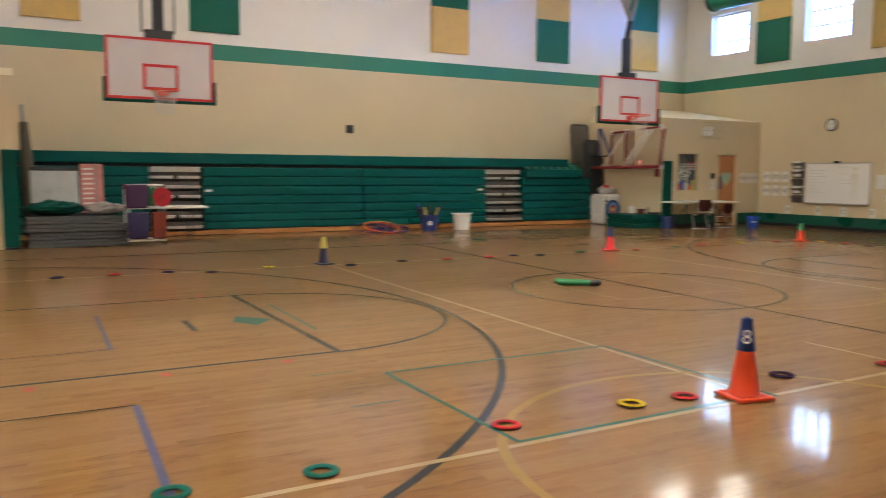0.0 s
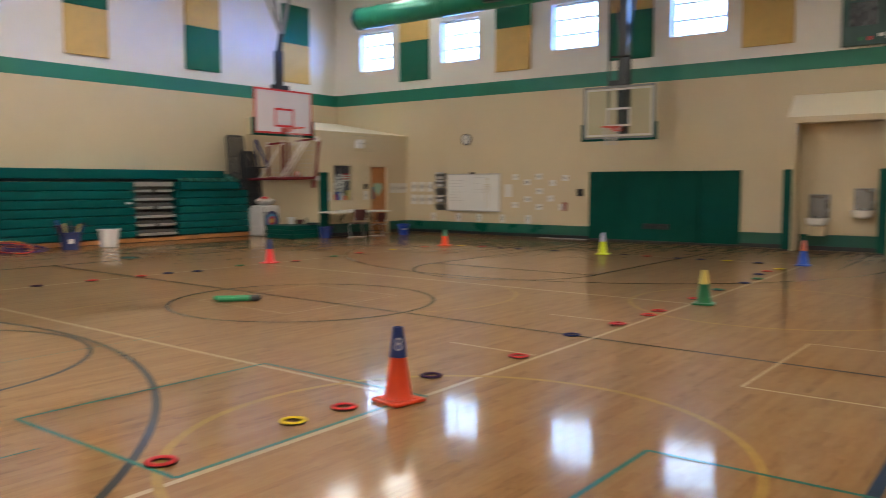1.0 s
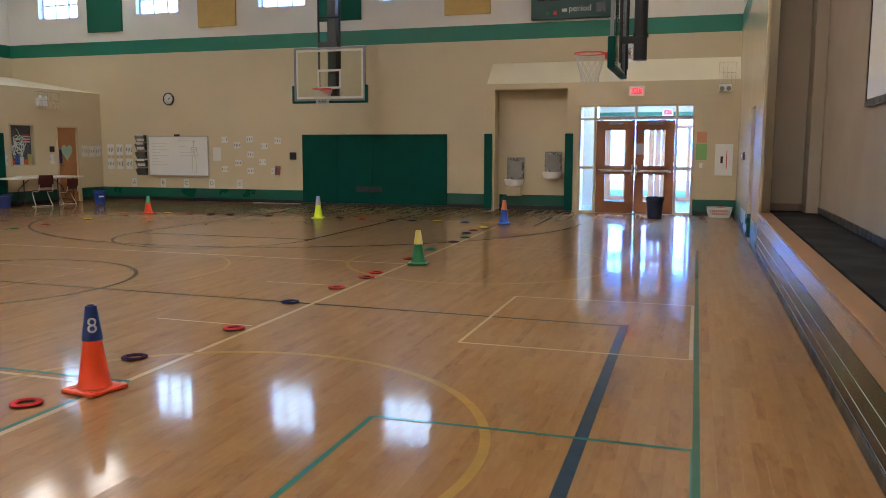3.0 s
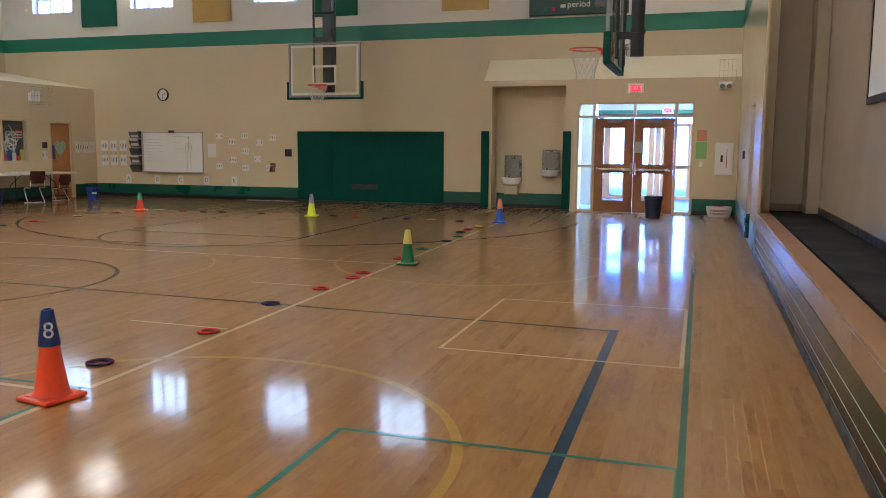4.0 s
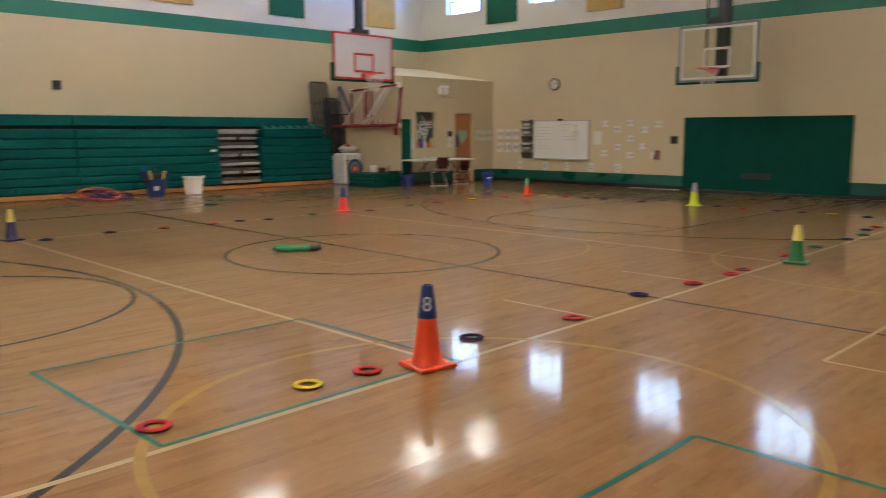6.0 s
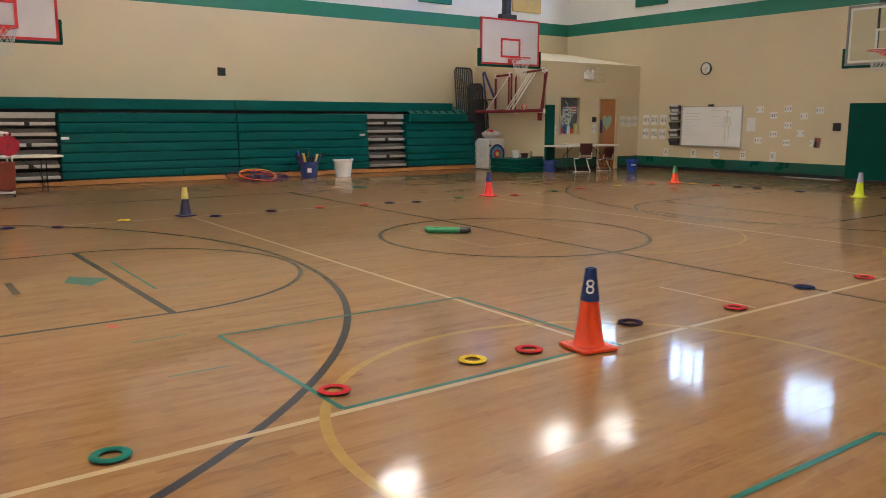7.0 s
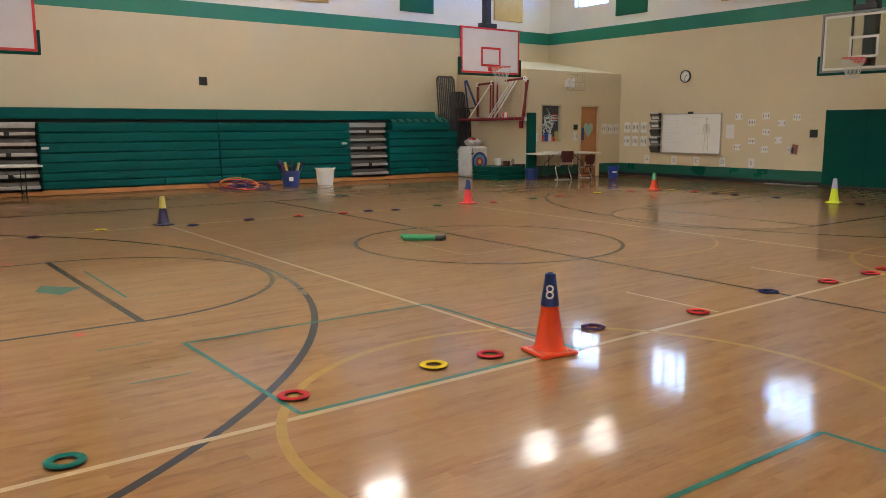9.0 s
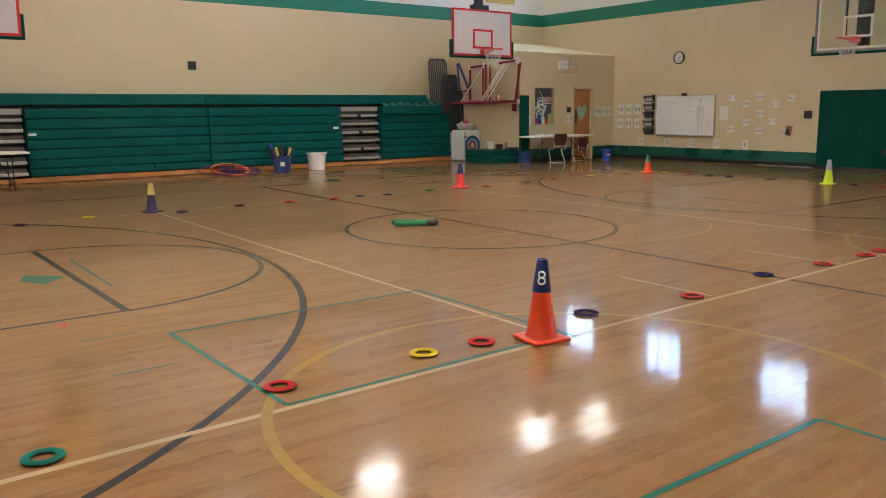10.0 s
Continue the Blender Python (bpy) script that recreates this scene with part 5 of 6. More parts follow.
        part("elbow", rod((0, 0.17, b1 + 0.9), (0.0, 0.05, b1 + 1.35), 0.07), M_BLACK, t)
        for s in (-1, 1):
            part("strut", rod((0, 0.05, b1 + 1.30), (s * 0.75, 0.05, up), 0.045), M_GREYP, t, "dark grey strut")
            part("strut", rod((0, 0.05, b1 + 1.30), (s * 0.28, 1.3, up), 0.035), M_GREYP, t, "dark grey strut")
    elif mast == "frame":
        part("mast", box(-0.11, 0.11, 0.16, 0.34, low + 0.12, up, 0.01), M_BLACK, t, "black steel mast")
        for s in (-1, 1):
            part("side_pole", rod((s * 0.27 - 0.05, 0.13, low + 0.3), (s * 0.27 - 0.05, 0.13, up), 0.025), M_BLACK, t, "black frame tube")
        for z in (low + 0.3, b1 + 0.10, b1 + 0.7):
            part("cross_tube", rod((-0.32, 0.13, z), (0.22, 0.13, z), 0.025), M_BLACK, t, "black frame tube")
        part("head_bracket", box(-0.30, 0.20, 0.05, 0.17, b1 + 0.02, b1 + 0.14, 0.008), M_BLACK, t)
        for s in (-1, 1):
            part("brace", rod((s * 0.05, 0.25, b1 + 0.9), (s * 0.6, 0.25, up), 0.03), M_BLACK, t)
    else:
        part("mast", rod((0, 0.33, -0.12), (0, 0.33, up), 0.095, n=20), M_BLACK, t, "thick black steel tube", True)
        part("collar", rod((0, 0.33, 0.20), (0, 0.33, 0.26), 0.11, n=20), M_BLACK, t)
        for z in (0.12, b1 - 0.2):
            part("arm", box(-0.06, 0.06, 0.041, 0.30, z, z + 0.10, 0.006), M_BLACK, t)
        for s in (-1, 1):
            part("frame_tube", rod((s * 0.5, 0.10, b0 + 0.05), (s * 0.5, 0.10, b1), 0.025), M_BLACK, t)
        part("crank", box(-0.03, 0.03, 0.16, 0.22, -0.02, 0.16, 0.006), M_CHROME, t, "chrome height crank")
        part("hook", tube([(0.02, 0.19, -0.02), (0.02, 0.19, -0.10), (0.02, 0.16, -0.13)], 0.012, 6), M_CHROME, t)
    return t


goal(-15.17, 2.20, 2.86, 90, 1.83, 1.07, -0.14, "white", "wall", "white basketball backboard with red border and net, above bleachers")
goal(-15.17, 13.11, 2.86, 90, 1.83, 1.07, -0.14, "white", "fork", "white basketball backboard hung from forked dark struts")
goal(-8.46, 17.60, 2.84, 0, 1.83, 1.24, -0.25, "glass", "frame", "clear glass basketball backboard on a black hung frame")
goal(-1.27, 12.05, 2.86, -90, 1.83, 1.24, -0.25, "glass", "tube", "clear glass basketball backboard seen edge-on with green padding")

# ---- bleachers ----
BX = -18.75
bl = thing("bleachers", -18.9, 7.4, 0, "closed teal green telescopic bleachers with grey aisle steps", "bleachers")
rows = [0.13, 0.30, 0.485, 0.70, 0.905, 1.12, 1.34, 1.56]
ly = lambda y: y - 7.4
lx = lambda x: x + 18.9
SECT = [(-0.05, 2.54), (3.70, 7.66), (7.66, 11.30), (12.52, 14.93)]
for k, (z0, z1) in enumerate(zip(rows, rows[1:])):
    for a, b in SECT:
        if a > 12 and k > 5:
            continue
        x = BX - 0.012 * k
        cut = [a, b]
        if k == 0:
            cut = {3.70: [3.70, 6.3, 7.66], 7.66: [7.66, 8.2, 8.95, 11.30], 12.52: [12.52, 13.85, 14.93]}.get(a, cut)
        for c, d in zip(cut, cut[1:]):
            bm = box(lx(x - 0.30), lx(x), ly(c + 0.008), ly(d - 0.008), z0 + 0.008, z1 - 0.005, 0.030, segs=3)
            part("bench_front", bm, M_BLEACH, bl)
for a, b in SECT:
    part("skirt", box(lx(BX - 0.25), lx(BX - 0.02), ly(a + 0.005), ly(b - 0.005), 0.012, 0.118), M_PLY, bl, "varnished wood skirt")
    # the core is coloured near black to paint shade between the bench rows
    part("core", box(lx(W + 0.01), lx(BX - 0.32), ly(a + 0.02), ly(b - 0.02), 0.02, 1.5 if b < 14 else 1.30), M_DARK, bl, "near-black core that paints shade behind the bench gaps")
for a, b in ((2.54, 3.70), (11.30, 12.52)):
    part("skirt", box(lx(BX - 0.25), lx(BX - 0.02), ly(a - 0.003), ly(b + 0.003), 0.012, 0.10), M_PLY, bl, "varnished wood skirt")
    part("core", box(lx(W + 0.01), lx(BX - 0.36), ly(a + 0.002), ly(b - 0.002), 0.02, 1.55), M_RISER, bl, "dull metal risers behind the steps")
    for k, z in enumerate((0.16, 0.40, 0.62, 0.85, 1.07, 1.29)):
        x = BX - 0.03 * (k + 1)
        part("step_tread", box(lx(x - 0.26), lx(x), ly(a + 0.03), ly(b - 0.03), z, z + 0.065, 0.006), M_ALU, bl, "aluminium aisle step")
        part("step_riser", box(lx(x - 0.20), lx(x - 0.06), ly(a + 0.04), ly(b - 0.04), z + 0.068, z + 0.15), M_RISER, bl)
        if k % 2:
            part("latch", box(lx(x - 0.004), lx(x + 0.012), ly((a + b) / 2 - 0.05), ly((a + b) / 2 + 0.05), z + 0.0, z + 0.075, 0.004), M_BLACK, bl, "black latch block")
    part("top_step", box(lx(BX - 0.45), lx(BX - 0.16), ly(a + 0.03), ly(b - 0.03), 1.44, 1.56, 0.006), M_ALU, bl, "aluminium top step")
# near-black board in place of the shade under the top bench
part("gap_shade_board", box(lx(W + 0.02), lx(BX - 0.28), ly(-0.03), ly(14.9), 1.563, 1.63), M_DARK, bl, "near-black board painted as shade below the top bench")
for a, b in ((-0.05, 7.66), (7.66, 14.2)):
    part("top_bench", box(lx(W + 0.02), lx(BX - 0.18), ly(a + 0.004), ly(b - 0.004), 1.632, 1.875, 0.015), M_BLEACH, bl, "upper teal bench board")
for y in (3.80, 11.09):
    part("number_plate", box(lx(BX - 0.044), lx(BX - 0.030), ly(y - 0.07), ly(y + 0.09), 0.99, 1.045, 0.003), M_WHITEP, bl, "small white row label")

# folded row of plastic seats on the end of the bleachers
rail = thing("folded_seat_row", -18.95, 13.6, 1.345, "pale teal folded plastic seat backs lying on the bleachers", "bleacher seats")
body = box(-0.28, 0.20, -1.0, 1.0, 0, 0.22, 0.03)
part("seat_bank", body, M_BLEACH, rail)
cover = bmesh.new()
vs = [cover.verts.new(p) for p in ((0.19, -0.98, 0.23), (0.19, 0.98, 0.23), (-0.22, 0.98, 0.44), (-0.22, -0.98, 0.44))]
cover.faces.new(vs)
bmesh.ops.solidify(cover, geom=cover.faces[:], thickness=0.04)
part("seat_backs", cover, M_BLEACH_L, rail, "pale teal sloping seat backs")
for k in range(7):
    y = -0.80 + 0.27 * k
    # slots are near-black strips laid on as shade, not cut openings
    part("slot", moved(box(-0.05, 0.13, -0.035, 0.035, 0.0, 0.012), Matrix.Translation((0.10, y, 0.305)) @ pose(0, 0, 0, 0, 27, 0)), M_DARK, rail, "near-black strip painted as a shaded slot between seat backs")

# ---- cones and rings ----
def cone(x, y, h, base, body, sleeve, label, digit=""):
    t = thing("traffic_cone", x, y, 0.0034, label, "traffic cone", "traffic cones", math.degrees(math.atan2(y, x)) + 90 if digit else 12)
    t.rotation_euler[2] = math.atan2(-y, -x) + math.pi / 2 if digit else 0.2
    hb = base / 2
    bs = box(-hb, hb, -hb, hb, 0, 0.024, 0.010)
    for sx in (-1, 1):
        for sy in (-1, 1):
            box(sx * hb * 0.62 - 0.02, sx * hb * 0.62 + 0.02, sy * hb * 0.62 - 0.02, sy * hb * 0.62 + 0.02, 0.022, 0.028, 0.002, bs, 1)
    part("base", moved(bs, pose(0, 0, 0, 0, 0, 37.5 if digit else 0)), body, t)
    rb, rt = hb * 0.70, 0.028
    rad = lambda z: rb + (rt - rb) * (z - 0.028) / (h - 0.028)
    part("body", lathe([(rb * 1.12, 0.029), (rb, 0.045), (rad(h * 0.5), h * 0.5), (rt, h - 0.004), (rt - 0.006, h), (rt - 0.010, h - 0.01), (rt - 0.012, h - 0.1)], 32), body, t, smooth=True)
    s0 = h * 0.615
    sl = part("sleeve", lathe([(rad(s0) + 0.003, s0), (rad(s0) + 0.006, s0 + 0.002), (rad(h) + 0.006, h + 0.012), (rad(h) - 0.004, h + 0.014), (rad(h) - 0.006, h - 0.02)], 32), sleeve, t, "fitted vinyl sleeve", True)
    if digit:
        bm = lettering(digit, 0.128)
        bmesh.ops.triangulate(bm, faces=bm.faces)
        bmesh.ops.subdivide_edges(bm, edges=bm.edges[:], cuts=3)
        zc = s0 + (h - s0) * 0.46
        for v in bm.verts:
            z = zc + v.co.y
            r = rad(z) + 0.0085
            a = v.co.x / r
            v.co = (r * math.sin(a), -r * math.cos(a), z)
        part("numeral", bm, M_PAPER, sl, "pale printed number eight")
    return t


cone(-3.55, 3.81, 0.512, 0.272, M_ORANGE, M_SL_BLUE, "orange traffic cone with a blue sleeve numbered 8", "8")
cone(-3.46, 9.58, 0.42, 0.25, M_GREENC, M_SL_YEL, "green traffic cone with a yellow sleeve")
cone(-7.72, 15.40, 0.45, 0.25, M_LIME, M_SL_GREY, "lime yellow traffic cone with a grey sleeve")
cone(-3.70, 15.45, 0.45, 0.25, M_BLUEC, M_SL_ORANGE, "blue traffic cone with a coral sleeve")
cone(-11.90, 15.30, 0.38, 0.25, M_ORANGE, M_SL_GREEN, "orange traffic cone with a green sleeve")
cone(-11.90, 9.80, 0.44, 0.25, M_REDC, M_SL_BLUE, "red traffic cone with a blue sleeve")
cone(-12.02, 4.06, 0.42, 0.23, M_PURPC, M_SL_YEL, "dark purple traffic cone with a yellow sleeve")


ring_profile = [(0.047, 0.009), (0.050, 0.003), (0.060, 0.0), (0.076, 0.0), (0.087, 0.003), (0.090, 0.009)]
ring_top = [(0.090, 0.0095), (0.086, 0.014), (0.075, 0.017), (0.061, 0.017), (0.051, 0.014), (0.047, 0.0095)]
ring_made = {}


def floor_ring(x, y, color):
    turn = (x * 71 + y * 137) % 360
    if color in ring_made:
        return copy_thing(ring_made[color], pose(x, y, 0.0034, 0, 0, turn))
    t = thing("floor_ring", x, y, 0.0034, color + " flat vinyl throwing ring with black underside", "throwing ring", "throwing rings", turn)
    part("underside", lathe(ring_profile, 28), M_BLACKP, t, "black rubber underside", True)
    part("top_ring", lathe(ring_top, 28), RING[color], t, "", True)
    ring_made[color] = t
    return t


for x, y, c in ((-3.63, 0.19, "teal"), (-3.57, 0.88, "teal"), (-3.76, 2.08, "red"), (-3.76, 3.03, "yellow"), (-3.73, 3.46, "red"), (-3.82, 4.52, "purple"), (-3.66, 5.55, "red"), (-3.77, 6.72, "blue"), (-3.69, 7.60, "red"),
                (-3.66, 8.35, "red"), (-3.69, 8.71, "red"), (-3.72, 9.98, "red"), (-3.78, 11.05, "teal"), (-3.73, 12.07, "blue"), (-3.74, 12.76, "green"), (-3.90, 13.42, "blue"), (-3.93, 13.98, "red"), (-3.86, 14.49, "yellow"),
                (-4.49, 15.40, "blue"), (-5.11, 15.50, "yellow"), (-5.62, 15.45, "blue"), (-6.07, 15.42, "blue"), (-6.75, 15.47, "red"), (-7.29, 15.53, "purple"), (-8.96, 15.5, "blue"), (-9.96, 15.55, "blue"), (-10.43, 15.55, "purple"), (-10.97, 15.55, "red"), (-11.51, 15.45, "yellow"),
                (-11.97, 14.58, "red"), (-12.08, 13.58, "yellow"), (-12.02, 12.39, "red"), (-11.91, 11.52, "green"), (-11.75, 10.32, "red"), (-11.92, 9.10, "green"), (-11.72, 8.03, "blue"), (-11.85, 7.55, "blue"), (-11.83, 7.04, "red"), (-11.88, 6.22, "red"),
                (-11.89, 5.37, "purple"), (-11.71, 4.40, "blue"), (-11.96, 3.15, "yellow"), (-11.72, 2.24, "purple"), (-11.98, 1.68, "blue"), (-12.04, 0.97, "red"), (-11.99, 0.23, "blue")):
    floor_ring(x, y, c)

# foam noodles on the centre circle
d = Vector((-8.12 + 8.50, 6.48 - 5.98, 0)).normalized()
for k, (off, lift, ln) in enumerate(((-0.030, 0.034, 0.0), (0.075, 0.034, 0.04))):
    n0 = Vector((-8.50, 5.98, 0.002)) + Vector((-d.y, d.x, 0)) * off
    nd = thing("foam_noodle", n0.x, n0.y, n0.z, "short green foam noodle with a dark end, lying bundled", "foam noodle", "foam noodles")
    a, b = Vector((0, 0, lift)) + d * (0.03 - ln), Vector((0, 0, lift)) + d * 0.44
    part("foam_tube", rod(a + Vector((-d.y, d.x, 0)) * (0.070 if k else -0.02), b, 0.030, 0.031, 18), M_NOODLE, nd, "", True)
    part("dark_end", rod(b + d * 0.002, b + d * (0.10 + ln), 0.034, 0.034, 18), M_BLACKP, nd, "black end cap", True)

# ---- things along the bleachers ----
def bucket(name, x, y, r0, r1, h, material, label, handle=True):
    t = thing(name, x, y, 0.004, label, "bucket")
    part("tub", lathe([(0.001, 0.0), (r0, 0.0), (r1, h), (r1 + 0.012, h), (r1 + 0.012, h - 0.03), (r1 + 0.001, h - 0.035), (r1 - 0.006, h - 0.001), (r0 - 0.006, 0.01), (0.001, 0.01)], 30), material, t, "", True)
    if handle:
        for s in (-1, 1):
            part("grip", box(-0.05, 0.05, s * (r1 + 0.013), s * (r1 + 0.035), h - 0.02, h + 0.02, 0.006), material, t)
    return t


bucket("bucket", -18.05, 10.10, 0.19, 0.24, 0.42, M_WHITEP, "large white plastic bucket on the floor by the bleachers")
bk = bucket("bucket", -18.00, 9.12, 0.19, 0.235, 0.40, M_NAVYBIN, "blue plastic bucket full of bats and pinnies")
part("tag", moved(box(-0.05, 0.05, -0.004, 0.0, -0.05, 0.05), Matrix.Translation((0.212, -0.09, 0.2)) @ pose(0, 0, 0, 0, 0, 68)), M_PAPER, bk, "small white tag")
rr = random.Random(3)
M_PURPLEB = mat("purple_foam", (0.07, 0.02, 0.10), 0.6)
for k, c in enumerate((M_BLACKP, M_SL_YEL, M_SL_BLUE, M_BLACKP, M_PURPC, M_SL_YEL, M_BLUEC, M_BLACKP, M_REDP, M_PURPC, M_BLUEC, M_BLACKP, M_SL_BLUE, M_PURPLEB, M_SL_YEL, M_BLACKP)):
    a = 2 * math.pi * k / 16
    st = thing("padded_bat", -18.0 + 0.08 * math.cos(a), 9.12 + 0.08 * math.sin(a), 0.02, "short padded foam bat standing in the blue bucket", "foam bat", "foam bats")
    p1 = Vector((0.16 * math.cos(a), 0.24 * math.sin(a), 0.46 + 0.20 * rr.random()))
    part("handle", rod((0, 0, 0), p1 * 0.55, 0.016, n=10), M_BLACKP, st)
    part("head", rod(p1 * 0.50, p1, 0.026, 0.034, 12), c, st, "", True)

M_PURPLEH = mat("purple_hoop_plastic", (0.075, 0.018, 0.11), 0.35)
M_GOLD = mat("golden_hoop_plastic", (0.72, 0.38, 0.06), 0.35)
hoop_cols = [("purple", M_PURPC), ("purple", M_PURPLEH), ("blue", M_SL_BLUE), ("purple", M_PURPLEH), ("purple", M_PURPLEH), ("dull red", M_PVCR), ("blue", M_SL_BLUE), ("purple", M_PURPLEH), ("orange", M_ORANGE), ("golden yellow", M_GOLD)]
for k, (cn, c) in enumerate(hoop_cols):
    hh = thing("hula_hoop", -18.10 + rr.uniform(-0.16, 0.12), 7.85 + rr.uniform(-0.38, 0.38), 0.012, cn + " plastic hula hoop lying in a loose pile", "hula hoop", "hula hoops")
    R = 0.43
    tilt = radians(0.6 + 1.5 * k)
    hh.rotation_euler[2] = rr.uniform(-0.5, 0.5)
    hb_ = tube([(R * math.cos(2 * math.pi * i / 48), R * math.sin(2 * math.pi * i / 48), 0) for i in range(48)], 0.011, 7, True)
    moved(hb_, Matrix.Translation((0, 0, R * math.sin(tilt) + 0.014)) @ Matrix.Rotation(tilt, 4, "Y"))
    part("hoop_tube", hb_, c, hh, "", True)

# archery target cubes at the end of the bleachers
tg = thing("archery_target", -18.45, 15.22, 0.002, "white foam archery target cube with coloured rings", "archery target")
part("foam_block", box(-0.28, 0.28, -0.32, 0.32, 0, 0.88, 0.075, segs=4), mat("white_foam_block", (0.76, 0.74, 0.72), 0.7, var=0.15, scale=6), tg)
for k, (r, c) in enumerate(((0.28, M_NAVYBIN), (0.21, mat("light_blue_ring", (0.10, 0.30, 0.55), 0.6)), (0.13, M_REDP), (0.065, M_SL_YEL))):
    part("target_ring", rod((0.281 + 0.002 * k, 0.02, 0.44), (0.2825 + 0.002 * k, 0.02, 0.44), r, n=32), c, tg, "printed target ring")
part("strap", box(0.281, 0.288, -0.27, -0.24, 0.04, 0.84, 0.002), M_GREYP, tg, "grey webbing strap")
part("carry_grip", box(0.281, 0.30, -0.29, -0.20, 0.66, 0.70, 0.006), M_BLACKP, tg, "black carry grip")
tg2 = thing("archery_target", -18.72, 14.98, 0.002, "worn white foam archery target block behind", "archery target")
part("foam_block", moved(box(-0.14, 0.0, -0.06, 0.22, 0, 0.80, 0.03), pose(0, 0, 0)), mat("grey_white_foam", (0.55, 0.53, 0.50), 0.7, var=0.15, scale=6), tg2)
bag = thing("ball_bag", -18.45, 15.22, 0.868, "white and red mesh bag slumped on the target", "bag")
bg = bmesh.new()
bmesh.ops.create_icosphere(bg, subdivisions=3, radius=1.0)
for v in bg.verts:
    n_ = noise.noise(v.co * 2.5) * 0.25
    v.co = Vector((v.co.x * 0.23, v.co.y * 0.27, max(0, v.co.z * 0.5 + 0.5) * 0.24)) * (1 + n_ * 1.4)
part("sack", bg, mat("white_mesh_bag", (0.6, 0.57, 0.55), 0.8, var=0.2, scale=20), bag, "", True)
bg = bmesh.new()
bmesh.ops.create_icosphere(bg, subdivisions=2, radius=0.11, matrix=Matrix.Translation((0.02, -0.03, 0.20)) @ Matrix.Diagonal((1, 1.2, 0.7, 1)))
part("red_bundle", bg, M_REDP, bag, "red cloth bundle", True)

gm = thing("folding_mat", -16.98, 15.02, 0.004, "dark green vinyl folding gym mat stacked low", "gym mat")
for k in range(3):
    part("mat_panel", box(-0.62, 0.48, -0.50, 0.50, 0.122 * k, 0.122 * k + 0.118, 0.02), M_PAD, gm)
for x, y, r, h, c, lb, nm in ((-17.25, 15.15, 0.10, 0.20, M_WHITEP, "small white tub on the folded mat", "tub"), (-17.0, 15.25, 0.11, 0.13, M_BURG, "small dark red tub on the folded mat", "tub"), (-16.78, 15.30, 0.045, 0.20, M_FROST, "clear plastic bottle on the folded mat", "bottle")):
    t = thing(nm, x, y, 0.372, lb, nm)
    part("shell", lathe([(0.001, 0), (r * 0.8, 0), (r, h * 0.8), (r * (1.0 if r > 0.06 else 0.4), h), (r * 0.9 if r > 0.06 else 0.001, h), (r * 0.75 if r > 0.06 else 0.001, h * 0.75)], 20), c, t, "", True)
t = thing("clipboard_case", -16.62, 15.38, 0.372, "flat black plastic case on the folded mat", "case")
part("case_shell", box(-0.12, 0.10, -0.14, 0.14, 0, 0.05, 0.008), M_BLACKP, t)
part("clasp", box(0.101, 0.108, -0.02, 0.02, 0.01, 0.035), M_CHROME, t)


def bin_(x, y, r0, r1, h, material, label):
    t = thing("waste_bin", x, y, 0.004, label, "waste bin", "waste bins")
    part("bin_shell", lathe([(0.001, 0), (r0, 0), (r1, h), (r1 + 0.015, h), (r1 + 0.015, h - 0.03), (r1, h - 0.032), (r1 - 0.006, h - 0.002), (r0 - 0.006, 0.012), (0.001, 0.012)], 28), material, t, "", True)
    part("rim_band", lathe([(r1 + 0.001, h - 0.07), (r1 + 0.010, h - 0.068), (r1 + 0.012, h - 0.040), (r1 + 0.001, h - 0.038)], 28), material, t)
    return t


bin_(-16.28, 15.55, 0.15, 0.19, 0.32, M_NAVYBIN, "dark blue round bin beside the folded mat")
t = bin_(-15.35, 17.82, 0.12, 0.155, 0.33, M_BLUEBIN, "bright blue plastic bin by the wall")
part("tag", moved(box(-0.06, 0.06, -0.003, 0.003, -0.02, 0.02), Matrix.Translation((0.125, -0.092, 0.18)) @ pose(0, 0, 0, 0, 0, 55)), M_PAPER, t, "white recycling mark")
bin_(-0.93, 17.7, 0.15, 0.185, 0.46, mat("dark_navy_bin", (0.010, 0.018, 0.05), 0.4), "dark navy waste bin in front of the doors")

lb = thing("laundry_basket", 0.40, 18.45, 0.004, "white slotted laundry basket with red pinnies", "laundry basket")
bm = bmesh.new()
for k in range(36):
    a0 = 2 * math.pi * k / 36
    for z0, z1 in ((0.05, 0.105), (0.115, 0.17)):
        r0, r1 = 0.8 + 0.2 * z0 / 0.22, 0.8 + 0.2 * z1 / 0.22
        rod((0.27 * r0 * math.cos(a0), 0.20 * r0 * math.sin(a0), z0), (0.27 * r1 * math.cos(a0), 0.20 * r1 * math.sin(a0), z1), 0.009, n=5, bm=bm)
part("slats", bm, M_WHITEP, lb)
for z0, z1 in ((0.0, 0.052), (0.103, 0.118), (0.168, 0.225)):
    r0, r1 = 0.8 + 0.2 * z0 / 0.22, 0.8 + 0.2 * z1 / 0.22
    bm = lathe([(0.27 * r0 - 0.01, z0), (0.27 * r0, z0), (0.27 * r1, z1), (0.27 * r1 - 0.01, z1)], 36)
    moved(bm, Matrix.Diagonal((1, 0.75, 1, 1)))
    part("band", bm, M_WHITEP, lb, "", True)
bm = bmesh.new()
bmesh.ops.create_icosphere(bm, subdivisions=3, radius=1)
for v in bm.verts:
    v.co = Vector((v.co.x * 0.2, v.co.y * 0.14, 0.12 + 0.11 * max(-0.6, v.co.z))) * (1 + 0.15 * noise.noise(v.co * 3))
